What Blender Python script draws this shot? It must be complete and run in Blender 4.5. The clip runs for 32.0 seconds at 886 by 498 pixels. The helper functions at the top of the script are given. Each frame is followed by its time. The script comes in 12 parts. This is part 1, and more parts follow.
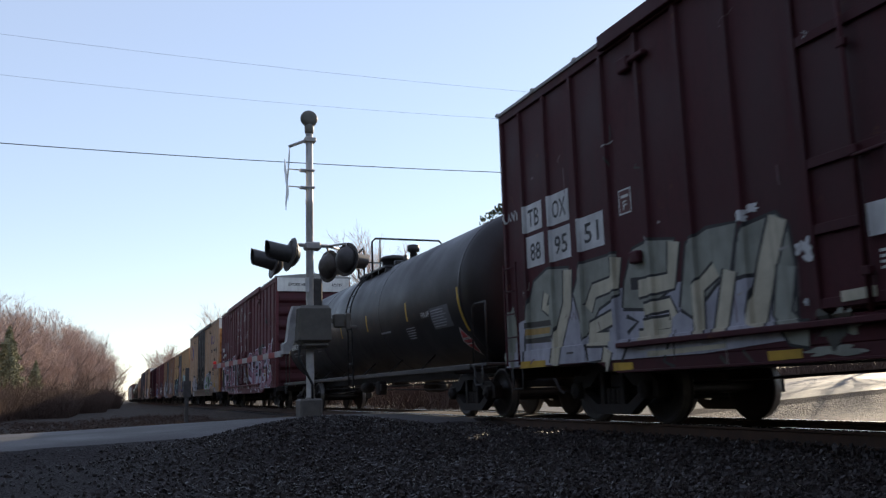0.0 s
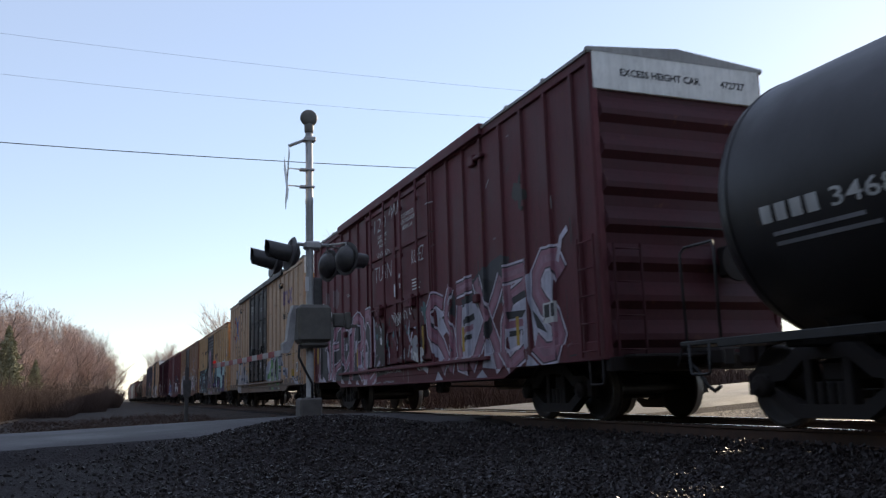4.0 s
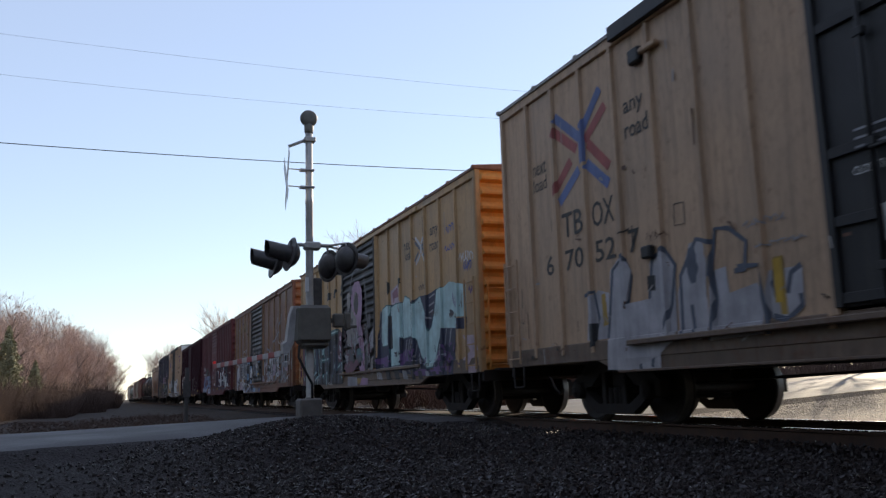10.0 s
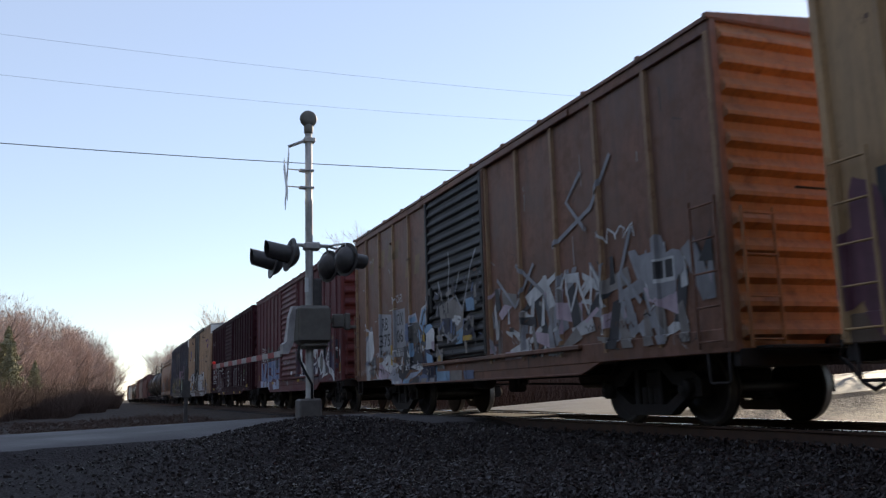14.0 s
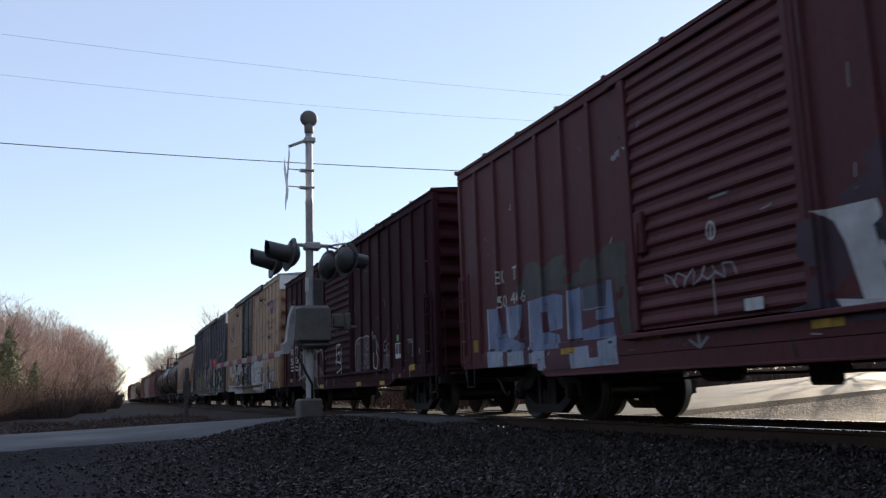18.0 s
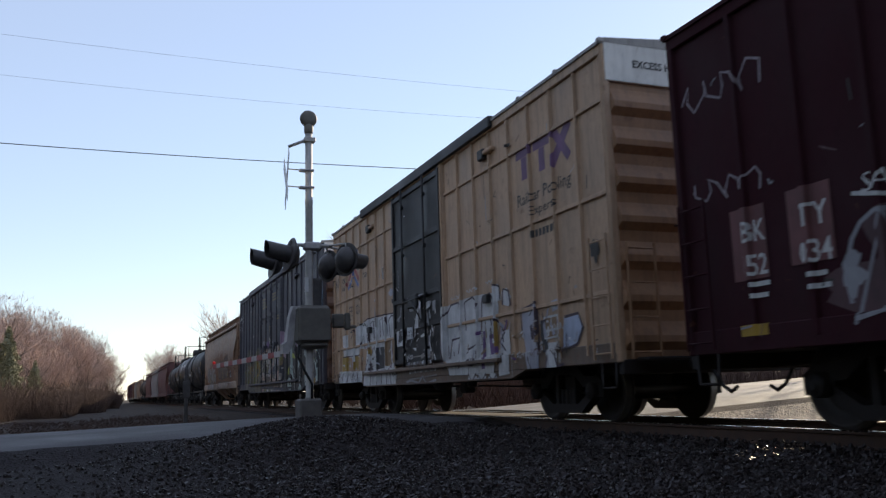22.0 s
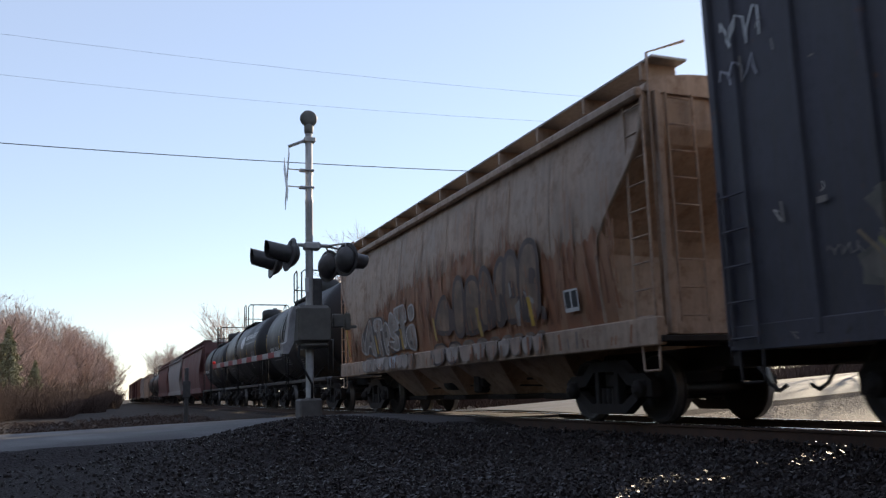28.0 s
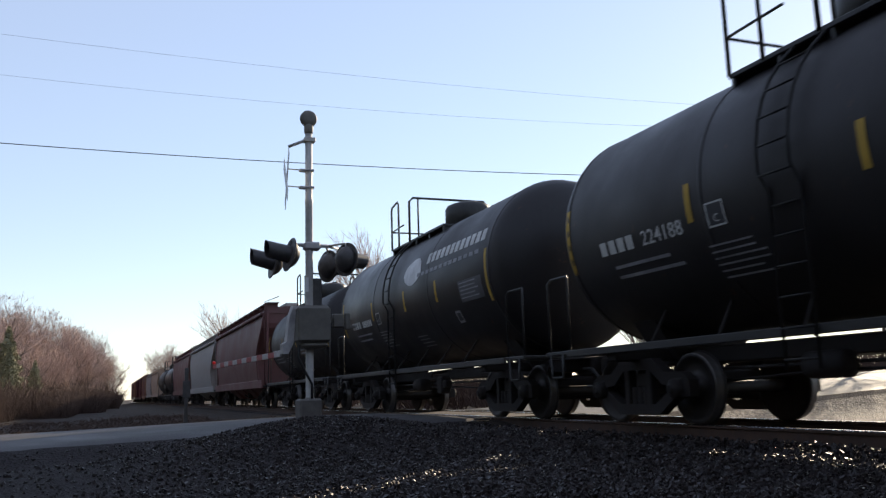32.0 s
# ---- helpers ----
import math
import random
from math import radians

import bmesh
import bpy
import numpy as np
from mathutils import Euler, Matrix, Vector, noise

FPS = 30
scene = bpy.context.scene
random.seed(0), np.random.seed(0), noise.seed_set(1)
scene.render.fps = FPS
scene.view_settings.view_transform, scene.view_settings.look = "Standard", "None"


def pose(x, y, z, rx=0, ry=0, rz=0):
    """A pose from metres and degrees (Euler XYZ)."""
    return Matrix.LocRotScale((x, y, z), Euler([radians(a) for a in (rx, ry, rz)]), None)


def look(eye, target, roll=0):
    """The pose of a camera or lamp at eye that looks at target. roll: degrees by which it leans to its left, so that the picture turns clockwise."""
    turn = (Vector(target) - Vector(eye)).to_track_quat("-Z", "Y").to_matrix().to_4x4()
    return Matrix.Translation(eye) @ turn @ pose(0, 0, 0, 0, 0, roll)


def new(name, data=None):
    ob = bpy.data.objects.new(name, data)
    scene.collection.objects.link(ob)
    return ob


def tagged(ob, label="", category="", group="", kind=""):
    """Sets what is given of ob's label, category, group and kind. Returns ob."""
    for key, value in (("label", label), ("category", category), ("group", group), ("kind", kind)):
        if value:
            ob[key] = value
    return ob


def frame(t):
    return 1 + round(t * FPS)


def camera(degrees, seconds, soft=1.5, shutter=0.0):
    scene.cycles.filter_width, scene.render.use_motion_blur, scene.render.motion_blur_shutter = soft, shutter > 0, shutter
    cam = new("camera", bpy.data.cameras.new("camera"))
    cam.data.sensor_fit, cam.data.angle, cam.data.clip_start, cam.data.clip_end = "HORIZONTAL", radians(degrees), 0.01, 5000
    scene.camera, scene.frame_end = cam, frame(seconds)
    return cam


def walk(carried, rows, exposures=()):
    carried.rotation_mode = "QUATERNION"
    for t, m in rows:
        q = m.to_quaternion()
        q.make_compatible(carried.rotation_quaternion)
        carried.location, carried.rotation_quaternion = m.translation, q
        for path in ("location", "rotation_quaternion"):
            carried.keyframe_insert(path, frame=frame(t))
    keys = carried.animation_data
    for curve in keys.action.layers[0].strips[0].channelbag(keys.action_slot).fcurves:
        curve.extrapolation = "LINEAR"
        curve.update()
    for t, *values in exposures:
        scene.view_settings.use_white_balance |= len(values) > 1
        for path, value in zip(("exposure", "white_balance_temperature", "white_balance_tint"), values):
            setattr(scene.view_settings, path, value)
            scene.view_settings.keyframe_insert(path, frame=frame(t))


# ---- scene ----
# Place: x right across the track, y along the track, z up; rail tops at z = 0, track centre at x = XT.
XT = 7.84
EYE = (0.0, 0.0, 0.521)
YAW, PITCH, LEAN = 21.73, 9.48, -1.764


def aim(dyaw=0.0, dpitch=0.0):
    a, b = radians(YAW + dyaw), radians(PITCH + dpitch)
    to = (EYE[0] + math.sin(a) * math.cos(b), EYE[1] + math.cos(a) * math.cos(b), EYE[2] + math.sin(b))
    return look(EYE, to, LEAN)


# The camera stands on a tripod; it trembles by small fractions of a degree.
cam = camera(55.1, 32.0, soft=1.3, shutter=0.25)
TREMBLE = [(t, aim(-a * 0.0381, b * 0.0381)) for t, a, b in (
    (0, 1, 0), (0.5, 0, 0), (1, 0, 0), (1.5, 0, 0.5), (2, 1.5, -1.1), (2.5, -1, 0), (4.5, 1.5, -1.6), (5, 2, -1.6), (5.5, 1.5, -1.1), (6, 2.6, -1.6), (6.5, -0.5, 0), (7, 0, 0), (7.5, 0.5, 0), (8, 2.1, -0.5), (8.5, -2, 1), (9, -3.6, 1.5), (9.5, 1, -0.5), (10, 0.5, -0.5), (10.5, 0, 0), (11, 0, 0), (11.5, -0.5, 0.5), (12, -0.5, 0), (12.5, 0, 0), (13, 0, 0), (13.5, 0, 0), (15.5, -1, 1), (16, 0.5, 0), (16.5, -1, 0), (17, -1.5, 1), (17.5, 0.5, 0), (18, 0.5, 0), (18.5, 0.5, 0), (19, 0, 0), (19.5, 0, 0), (20, 0.5, 0), (20.5, 1, 0.5), (21, -0.5, 0), (21.5, -0.5, 0.5), (22, 0, 0), (22.5, 0, 0), (23, -0.5, 0), (23.5, -0.5, 0.5), (24, 0, 0), (24.5, 0, 0), (25, -0.5, 0.5), (25.5, 0, 0), (26, -1.5, 0.5), (26.5, 1, -0.5), (28.5, 0, 0), (29, 1, 0), (29.5, 1.5, 0), (30, 0, -0.5), (30.5, 1, -1.6), (31, 1, -0.5), (31.5, 0, 0), (32, 0, 0))]
walk(cam, TREMBLE, exposures=[(0.0, 0.93, 7600, 10), (32.0, 0.93, 7600, 10)])

# ---- light: low winter sun behind the train, clear sky ----
SUN_AZ, SUN_EL = 54.0, 21.0
world = bpy.data.worlds.new("world")
scene.world = world
world.use_nodes = True
wn = world.node_tree
wn.nodes.clear()
sky = wn.nodes.new("ShaderNodeTexSky")
sky.sky_type = "NISHITA"
sky.sun_disc = False
sky.sun_elevation, sky.sun_rotation = radians(SUN_EL), radians(SUN_AZ)
sky.air_density, sky.dust_density, sky.ozone_density = 1.0, 0.1, 2.6
wbg = wn.nodes.new("ShaderNodeBackground")
wbg.inputs["Strength"].default_value = 0.13
wout = wn.nodes.new("ShaderNodeOutputWorld")
# a thin even veil of high haze over the clear sky
veil = wn.nodes.new("ShaderNodeMix")
veil.data_type = "RGBA"
veil.inputs[0].default_value = 0.5
veil.inputs[7].default_value = (2.35, 2.88, 4.5, 1.0)
wn.links.new(sky.outputs[0], veil.inputs[6])
wn.links.new(veil.outputs[2], wbg.inputs[0])
wn.links.new(wbg.outputs[0], wout.inputs[0])

sun = new("sun", bpy.data.lights.new("sun", "SUN"))
sun.data.energy, sun.data.angle, sun.data.color = 3.2, radians(0.55), (1.0, 0.9, 0.76)
ca, ce = radians(SUN_AZ), radians(SUN_EL)
sun.matrix_world = look((400 * math.sin(ca) * math.cos(ce), 400 * math.cos(ca) * math.cos(ce), 400 * math.sin(ce)), (0, 0, 0))


# ---- materials ----
def rgb(c):
    return (c[0], c[1], c[2], 1.0)


class Nodes:
    """A short way to write a node material."""

    def __init__(self, name):
        self.mat = bpy.data.materials.new(name)
        self.mat.use_nodes = True
        self.t = self.mat.node_tree
        self.bsdf = self.t.nodes["Principled BSDF"]
        self.co = None

    def add(self, kind, **inputs):
        n = self.t.nodes.new(kind)
        for k, v in inputs.items():
            self.set(n, k.replace("_", " "), v)
        return n

    def set(self, n, key, v):
        if isinstance(v, bpy.types.NodeSocket):
            self.t.links.new(v, n.inputs[key])
        else:
            n.inputs[key].default_value = v

    def coords(self, scale=(1, 1, 1), shuffle=True, space="Object"):
        tc = self.t.nodes.new("ShaderNodeTexCoord")
        mp = self.t.nodes.new("ShaderNodeMapping")
        mp.inputs["Scale"].default_value = scale
        src = tc.outputs[space]
        if shuffle:
            oi = self.t.nodes.new("ShaderNodeObjectInfo")
            mul = self.t.nodes.new("ShaderNodeVectorMath")
            mul.operation = "SCALE"
            mul.inputs[0].default_value = (37.0, 53.0, 71.0)
            self.t.links.new(oi.outputs["Random"], mul.inputs["Scale"])
            ad = self.t.nodes.new("ShaderNodeVectorMath")
            self.t.links.new(src, ad.inputs[0])
            self.t.links.new(mul.outputs[0], ad.inputs[1])
            src = ad.outputs[0]
        self.t.links.new(src, mp.inputs["Vector"])
        return mp.outputs[0]

    def noise(self, co, scale, detail=6.0, rough=0.6):
        n = self.add("ShaderNodeTexNoise", Scale=scale, Detail=detail, Roughness=rough)
        self.t.links.new(co, n.inputs["Vector"])
        return n.outputs["Fac"]

    def ramp(self, fac, a, b, ca=(0, 0, 0), cb=(1, 1, 1)):
        r = self.t.nodes.new("ShaderNodeValToRGB")
        r.color_ramp.elements[0].position, r.color_ramp.elements[1].position = a, b
        r.color_ramp.elements[0].color, r.color_ramp.elements[1].color = rgb(ca), rgb(cb)
        self.t.links.new(fac, r.inputs[0])
        return r.outputs[0]

    def mix(self, fac, a, b, mode="MIX"):
        m = self.t.nodes.new("ShaderNodeMix")
        m.data_type, m.blend_type = "RGBA", mode
        for i, v in ((0, fac), (6, a), (7, b)):
            if isinstance(v, bpy.types.NodeSocket):
                self.t.links.new(v, m.inputs[i])
            else:
                m.inputs[i].default_value = rgb(v) if isinstance(v, tuple) else v
        return m.outputs[2]

    def bump(self, fac, strength, dist):
        b = self.t.nodes.new("ShaderNodeBump")
        b.inputs["Strength"].default_value, b.inputs["Distance"].default_value = strength, dist
        self.t.links.new(fac, b.inputs["Height"])
        self.t.links.new(b.outputs[0], self.bsdf.inputs["Normal"])

    def done(self, color=None, rough=0.6, metal=0.0, spec=0.5):
        if color is not None:
            self.set(self.bsdf, "Base Color", color if isinstance(color, bpy.types.NodeSocket) else rgb(color))
        self.set(self.bsdf, "Roughness", rough)
        self.set(self.bsdf, "Metallic", metal)
        self.set(self.bsdf, "Specular IOR Level", spec)
        return self.mat


def paint(name, c, dirt=0.5, rust=0.12, rough=0.55, fade=0.25, rust_c=(0.14, 0.055, 0.025), dirt_c=(0.05, 0.042, 0.036), chalk_c=0.012, spec=0.5):
    """Weathered paint on steel: fading, streaks running down, rust spots."""
    n = Nodes(name)
    co = n.coords()
    big = n.noise(co, 0.7, 4)
    light = tuple(min(1, v * (1 + fade) + 0.02 * fade) for v in c)
    dark = tuple(v * (1 - fade * 0.7) for v in c)
    col = n.ramp(big, 0.32, 0.7, dark, light)
    streak = n.noise(n.coords((9, 9, 0.55)), 1.0, 7, 0.7)
    col = n.mix(n.ramp(streak, 0.47, 0.78, (0, 0, 0), (dirt, dirt, dirt)), col, dirt_c)
    spot = n.noise(co, 3.2, 9, 0.72)
    col = n.mix(n.ramp(spot, 0.66 - rust * 0.5, 0.74 - rust * 0.3, (0, 0, 0), (0.85, 0.85, 0.85)), col, rust_c)
    grime = n.noise(n.coords((3, 3, 1.4)), 5.0, 9, 0.75)
    col = n.mix(n.ramp(grime, 0.5, 0.72, (0, 0, 0), (0.35 + dirt * 0.5,) * 3), col, tuple(v * 0.5 for v in c))
    chalk = n.noise(n.coords((14, 14, 0.8)), 1.0, 6, 0.65)
    col = n.mix(n.ramp(chalk, 0.56, 0.8, (0, 0, 0), (0.35,) * 3), col, tuple(min(1, v * 1.45 + chalk_c) for v in c))
    fine = n.noise(co, 45.0, 4)
    n.bump(n.mix(0.5, fine, spot), 0.16, 0.02)
    rg = n.ramp(big, 0.3, 0.75, (rough - 0.08,) * 3, (rough + 0.2,) * 3)
    return n.done(col, rg, 0.0, spec)


def plain(name, c, rough=0.6, metal=0.0, var=0.25, scale=6.0, spec=0.5, bump=0.1):
    n = Nodes(name)
    co = n.coords()
    f = n.noise(co, scale, 6)
    col = n.ramp(f, 0.3, 0.72, tuple(v * (1 - var) for v in c), tuple(min(1, v * (1 + var)) for v in c))
    n.bump(n.noise(co, scale * 8, 4), bump, 0.01)
    return n.done(col, n.ramp(f, 0.3, 0.7, (max(0.05, rough - 0.1),) * 3, (min(1, rough + 0.12),) * 3), metal, spec)


MAT = {}


def material(key, make):
    if key not in MAT:
        MAT[key] = make()
    return MAT[key]


def ground_material():
    n = Nodes("dry_earth_and_grass")
    co = n.coords(shuffle=False)
    a, b, d = n.noise(co, 0.12, 5), n.noise(co, 1.4, 8, 0.7), n.noise(co, 22.0, 6, 0.7)
    col = n.ramp(a, 0.35, 0.65, (0.028, 0.021, 0.018), (0.052, 0.038, 0.030))
    col = n.mix(n.ramp(b, 0.45, 0.7), col, (0.045, 0.036, 0.03))
    col = n.mix(n.ramp(d, 0.5, 0.75, (0, 0, 0), (0.6, 0.6, 0.6)), col, (0.075, 0.058, 0.045))
    n.bump(n.mix(0.5, b, d), 0.9, 0.08)
    return n.done(col, 0.95, 0, 0.2)


def gravel_material(name, c, gloss=0.55):
    n = Nodes(name)
    co = n.coords(shuffle=False)
    v = n.t.nodes.new("ShaderNodeTexVoronoi")
    v.inputs["Scale"].default_value = 24.0
    n.t.links.new(co, v.inputs["Vector"])
    w = n.noise(co, 0.6, 5)
    hue = n.t.nodes.new("ShaderNodeSeparateColor")
    n.t.links.new(v.outputs["Color"], hue.inputs[0])
    col = n.ramp(hue.outputs[0], 0.1, 0.95, tuple(k * 0.45 for k in c), tuple(k * 1.7 for k in c))
    col = n.mix(n.ramp(w, 0.4, 0.7, (0, 0, 0), (0.7, 0.7, 0.7)), col, tuple(k * 0.55 for k in c))
    n.bump(v.outputs["Distance"], 0.9, 0.05)
    return n.done(col, gloss, 0, 0.22)


def stone_material():
    n = Nodes("ballast_stone")
    g = n.t.nodes.new("ShaderNodeNewGeometry")
    co = n.coords(shuffle=False)
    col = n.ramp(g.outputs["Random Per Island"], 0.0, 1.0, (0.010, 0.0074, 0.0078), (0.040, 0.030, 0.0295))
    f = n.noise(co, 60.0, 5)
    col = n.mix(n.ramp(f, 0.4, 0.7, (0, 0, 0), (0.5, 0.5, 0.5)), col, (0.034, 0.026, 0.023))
    n.bump(f, 0.3, 0.006)
    return n.done(col, 0.40, 0, 0.22)


def asphalt_material():
    n = Nodes("old_asphalt")
    co = n.coords(shuffle=False)
    a, b = n.noise(co, 0.5, 6), n.noise(co, 60.0, 5, 0.7)
    col = n.ramp(n.noise(co, 0.22, 4), 0.3, 0.7, (0.025, 0.022, 0.024), (0.054, 0.049, 0.051))
    col = n.mix(n.ramp(a, 0.52, 0.6, (0, 0, 0), (0.6, 0.6, 0.6)), col, (0.05, 0.046, 0.046))
    col = n.mix(n.ramp(b, 0.42, 0.7), col, (0.072, 0.066, 0.066))
    n.bump(b, 0.35, 0.01)
    return n.done(col, n.ramp(a, 0.3, 0.7, (0.58,) * 3, (0.85,) * 3), 0, 0.35)


def bark_material(name, c):
    n = Nodes(name)
    co = n.coords((6, 6, 1.2))
    f = n.noise(co, 2.0, 7, 0.7)
    col = n.ramp(f, 0.3, 0.72, tuple(k * 0.55 for k in c), tuple(k * 1.5 for k in c))
    n.bump(f, 0.6, 0.03)
    return n.done(col, 0.9, 0, 0.2)


M_GROUND = ground_material()
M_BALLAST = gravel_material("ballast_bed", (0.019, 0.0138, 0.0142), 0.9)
M_STONE = stone_material()
M_ASPHALT = asphalt_material()
M_BARK = bark_material("grey_brown_bark", (0.14, 0.112, 0.10))
M_TWIG = bark_material("winter_twigs", (0.43, 0.315, 0.27))
M_BRUSH = bark_material("dead_brush", (0.085, 0.055, 0.044))
M_LOT = gravel_material("tan_gravel", (0.115, 0.092, 0.074), 0.8)
M_NEEDLE = plain("cedar_needles", (0.052, 0.066, 0.032), 0.8, 0, 0.4, 9)
M_CEDAR = plain("olive_cedar", (0.25, 0.235, 0.14), 0.8, 0, 0.4, 9)
M_LEAF = plain("dull_green_leaves", (0.055, 0.065, 0.03), 0.7, 0, 0.4, 9)
M_STEEL = plain("dark_running_gear_steel", (0.016, 0.0115, 0.0105), 0.8, 0.05, 0.45, 5)
M_WHEEL = plain("worn_wheel_steel", (0.034, 0.028, 0.026), 0.55, 0.4, 0.3, 7)
M_ROLLED = plain("rolled_wheel_tread", (0.14, 0.13, 0.125), 0.45, 0.8, 0.25, 14)
M_TREAD = plain("polished_steel", (0.55, 0.53, 0.52), 0.22, 1.0, 0.15, 20)
M_RAILSIDE = plain("rusty_rail_side", (0.075, 0.042, 0.03), 0.8, 0.1, 0.35, 9)
M_TIE = plain("creosoted_timber", (0.048, 0.032, 0.026), 0.85, 0, 0.4, 7, bump=0.5)
M_GALV = plain("weathered_galvanised_steel", (0.36, 0.36, 0.37), 0.45, 0.5, 0.2, 8)
M_ALU = plain("grey_painted_mast", (0.40, 0.39, 0.38), 0.5, 0.3, 0.18, 9)
M_BLACK = plain("black_signal_paint", (0.060, 0.055, 0.055), 0.5, 0, 0.4, 9)
M_GREYBOX = plain("dull_grey_case", (0.135, 0.125, 0.11), 0.6, 0.1, 0.25, 5)
M_CONC = plain("stained_concrete", (0.13, 0.118, 0.11), 0.9, 0, 0.25, 9, bump=0.4)
M_WHITE = plain("white_sheeting", (0.72, 0.72, 0.72), 0.5, 0, 0.1, 7)
M_GATEWHITE = plain("dirty_white_sheeting", (0.40, 0.385, 0.38), 0.6, 0, 0.25, 5)
M_RED = plain("red_sheeting", (0.30, 0.045, 0.045), 0.5, 0, 0.15, 7)
M_LENS = plain("dark_red_lens", (0.12, 0.01, 0.012), 0.15, 0, 0.1, 7)
M_CABLE = plain("black_cable", (0.012, 0.012, 0.013), 0.6, 0, 0.2, 9)
M_WIRE = plain("dull_wire", (0.045, 0.045, 0.05), 0.6, 0.2, 0.1, 9)
M_GLOW = plain("red_lamp_glow", (0.6, 0.02, 0.02), 0.3, 0, 0.1, 9)
M_GLOW.node_tree.nodes["Principled BSDF"].inputs["Emission Color"].default_value = (1.0, 0.06, 0.05, 1)
M_GLOW.node_tree.nodes["Principled BSDF"].inputs["Emission Strength"].default_value = 0.06


# ---- mesh tools ----
class Mb:
    """Gathers vertices and faces of one mesh."""

    def __init__(self):
        self.v, self.f, self.m, self.s = [], [], [], []

    def face(self, ids, mat=0, smooth=False):
        self.f.append(tuple(ids))
        self.m.append(mat)
        self.s.append(smooth)

    def box(self, a, b, bev=0.0, mat=0, rot=None):
        """A box from corner a to corner b, its edges cut by bev; rot: a matrix put on it."""
        lo = [min(a[i], b[i]) for i in range(3)]
        hi = [max(a[i], b[i]) for i in range(3)]
        bev = min(bev, *[(hi[i] - lo[i]) * 0.45 for i in range(3)])
        n0 = len(self.v)
        if bev <= 0:
            pts = [((hi if i & 1 else lo)[0], (hi if i & 2 else lo)[1], (hi if i & 4 else lo)[2]) for i in range(8)]
            fs = [(0, 2, 3, 1), (4, 5, 7, 6), (0, 1, 5, 4), (2, 6, 7, 3), (0, 4, 6, 2), (1, 3, 7, 5)]
        else:
            pts = []
            for i in range(8):
                s = (i & 1, (i >> 1) & 1, (i >> 2) & 1)
                c = [hi[k] if s[k] else lo[k] for k in range(3)]
                for ax in range(3):
                    q = [c[k] + (0 if k == ax else (-bev if s[k] else bev)) for k in range(3)]
                    pts.append(tuple(q))
            at = lambda i, ax: i * 3 + ax
            fs = []
            for ax in range(3):
                o1, o2 = (ax + 1) % 3, (ax + 2) % 3
                for side in (0, 1):
                    base = side << ax
                    q = [base, base | 1 << o1, base | 1 << o1 | 1 << o2, base | 1 << o2]
                    if not side:
                        q.reverse()
                    fs.append(tuple(at(k, ax) for k in q))
            for ax in range(3):
                o1, o2 = (ax + 1) % 3, (ax + 2) % 3
                for s1 in (0, 1):
                    for s2 in (0, 1):
                        i0 = s1 << o1 | s2 << o2
                        i1 = i0 | 1 << ax
                        q = [at(i0, o1), at(i1, o1), at(i1, o2), at(i0, o2)]
                        if s1 ^ s2:
                            q.reverse()
                        fs.append(tuple(q))
            for i in range(8):
                odd = (i & 1) ^ (i >> 1 & 1) ^ (i >> 2 & 1)
                q = [at(i, 0), at(i, 1), at(i, 2)]
                fs.append(tuple(q if odd else q[::-1]))
        if rot is not None:
            pts = [tuple(rot @ Vector(q)) for q in pts]
        self.v += pts
        for f in fs:
            self.face([n0 + k for k in f], mat)
        return self

    def lathe(self, rings, axis="x", at=(0, 0, 0), n=20, mat=0, smooth=True, mats=None):
        """Rings of (place along the axis, radius), turned about it; ends closed."""
        n0 = len(self.v)
        for d, r in rings:
            for k in range(n):
                a = 2 * math.pi * k / n
                c, s = math.cos(a) * r, math.sin(a) * r
                q = {"x": (d, c, s), "y": (s, d, c), "z": (c, s, d)}[axis]
                self.v.append((q[0] + at[0], q[1] + at[1], q[2] + at[2]))
        for i in range(len(rings) - 1):
            for k in range(n):
                a, b = n0 + i * n + k, n0 + i * n + (k + 1) % n
                self.face((a, b, b + n, a + n), mats[i] if mats else mat, smooth)
        self.face([n0 + k for k in range(n)][::-1], mats[0] if mats else mat)
        self.face([n0 + (len(rings) - 1) * n + k for k in range(n)], mats[-1] if mats else mat)
        return self

    def tube(self, pts, r, n=8, mat=0, r2=None, close=True):
        """A round bar along a line of points."""
        pts = [Vector(q) for q in pts]
        n0 = len(self.v)
        up = None
        for i, q in enumerate(pts):
            d = (pts[min(i + 1, len(pts) - 1)] - pts[max(i - 1, 0)]).normalized()
            if up is None:
                up = d.orthogonal().normalized()
            up = (up - d * up.dot(d))
            up = up.normalized() if up.length > 1e-4 else d.orthogonal().normalized()
            w = d.cross(up)
            rr = r if r2 is None else r + (r2 - r) * i / max(1, len(pts) - 1)
            for k in range(n):
                a = 2 * math.pi * k / n
                self.v.append(tuple(q + (up * math.cos(a) + w * math.sin(a)) * rr))
        for i in range(len(pts) - 1):
            for k in range(n):
                a, b = n0 + i * n + k, n0 + i * n + (k + 1) % n
                self.face((a, b, b + n, a + n), mat, n > 4)
        if close:
            self.face([n0 + k for k in range(n)][::-1], mat)
            self.face([n0 + (len(pts) - 1) * n + k for k in range(n)], mat)
        return self

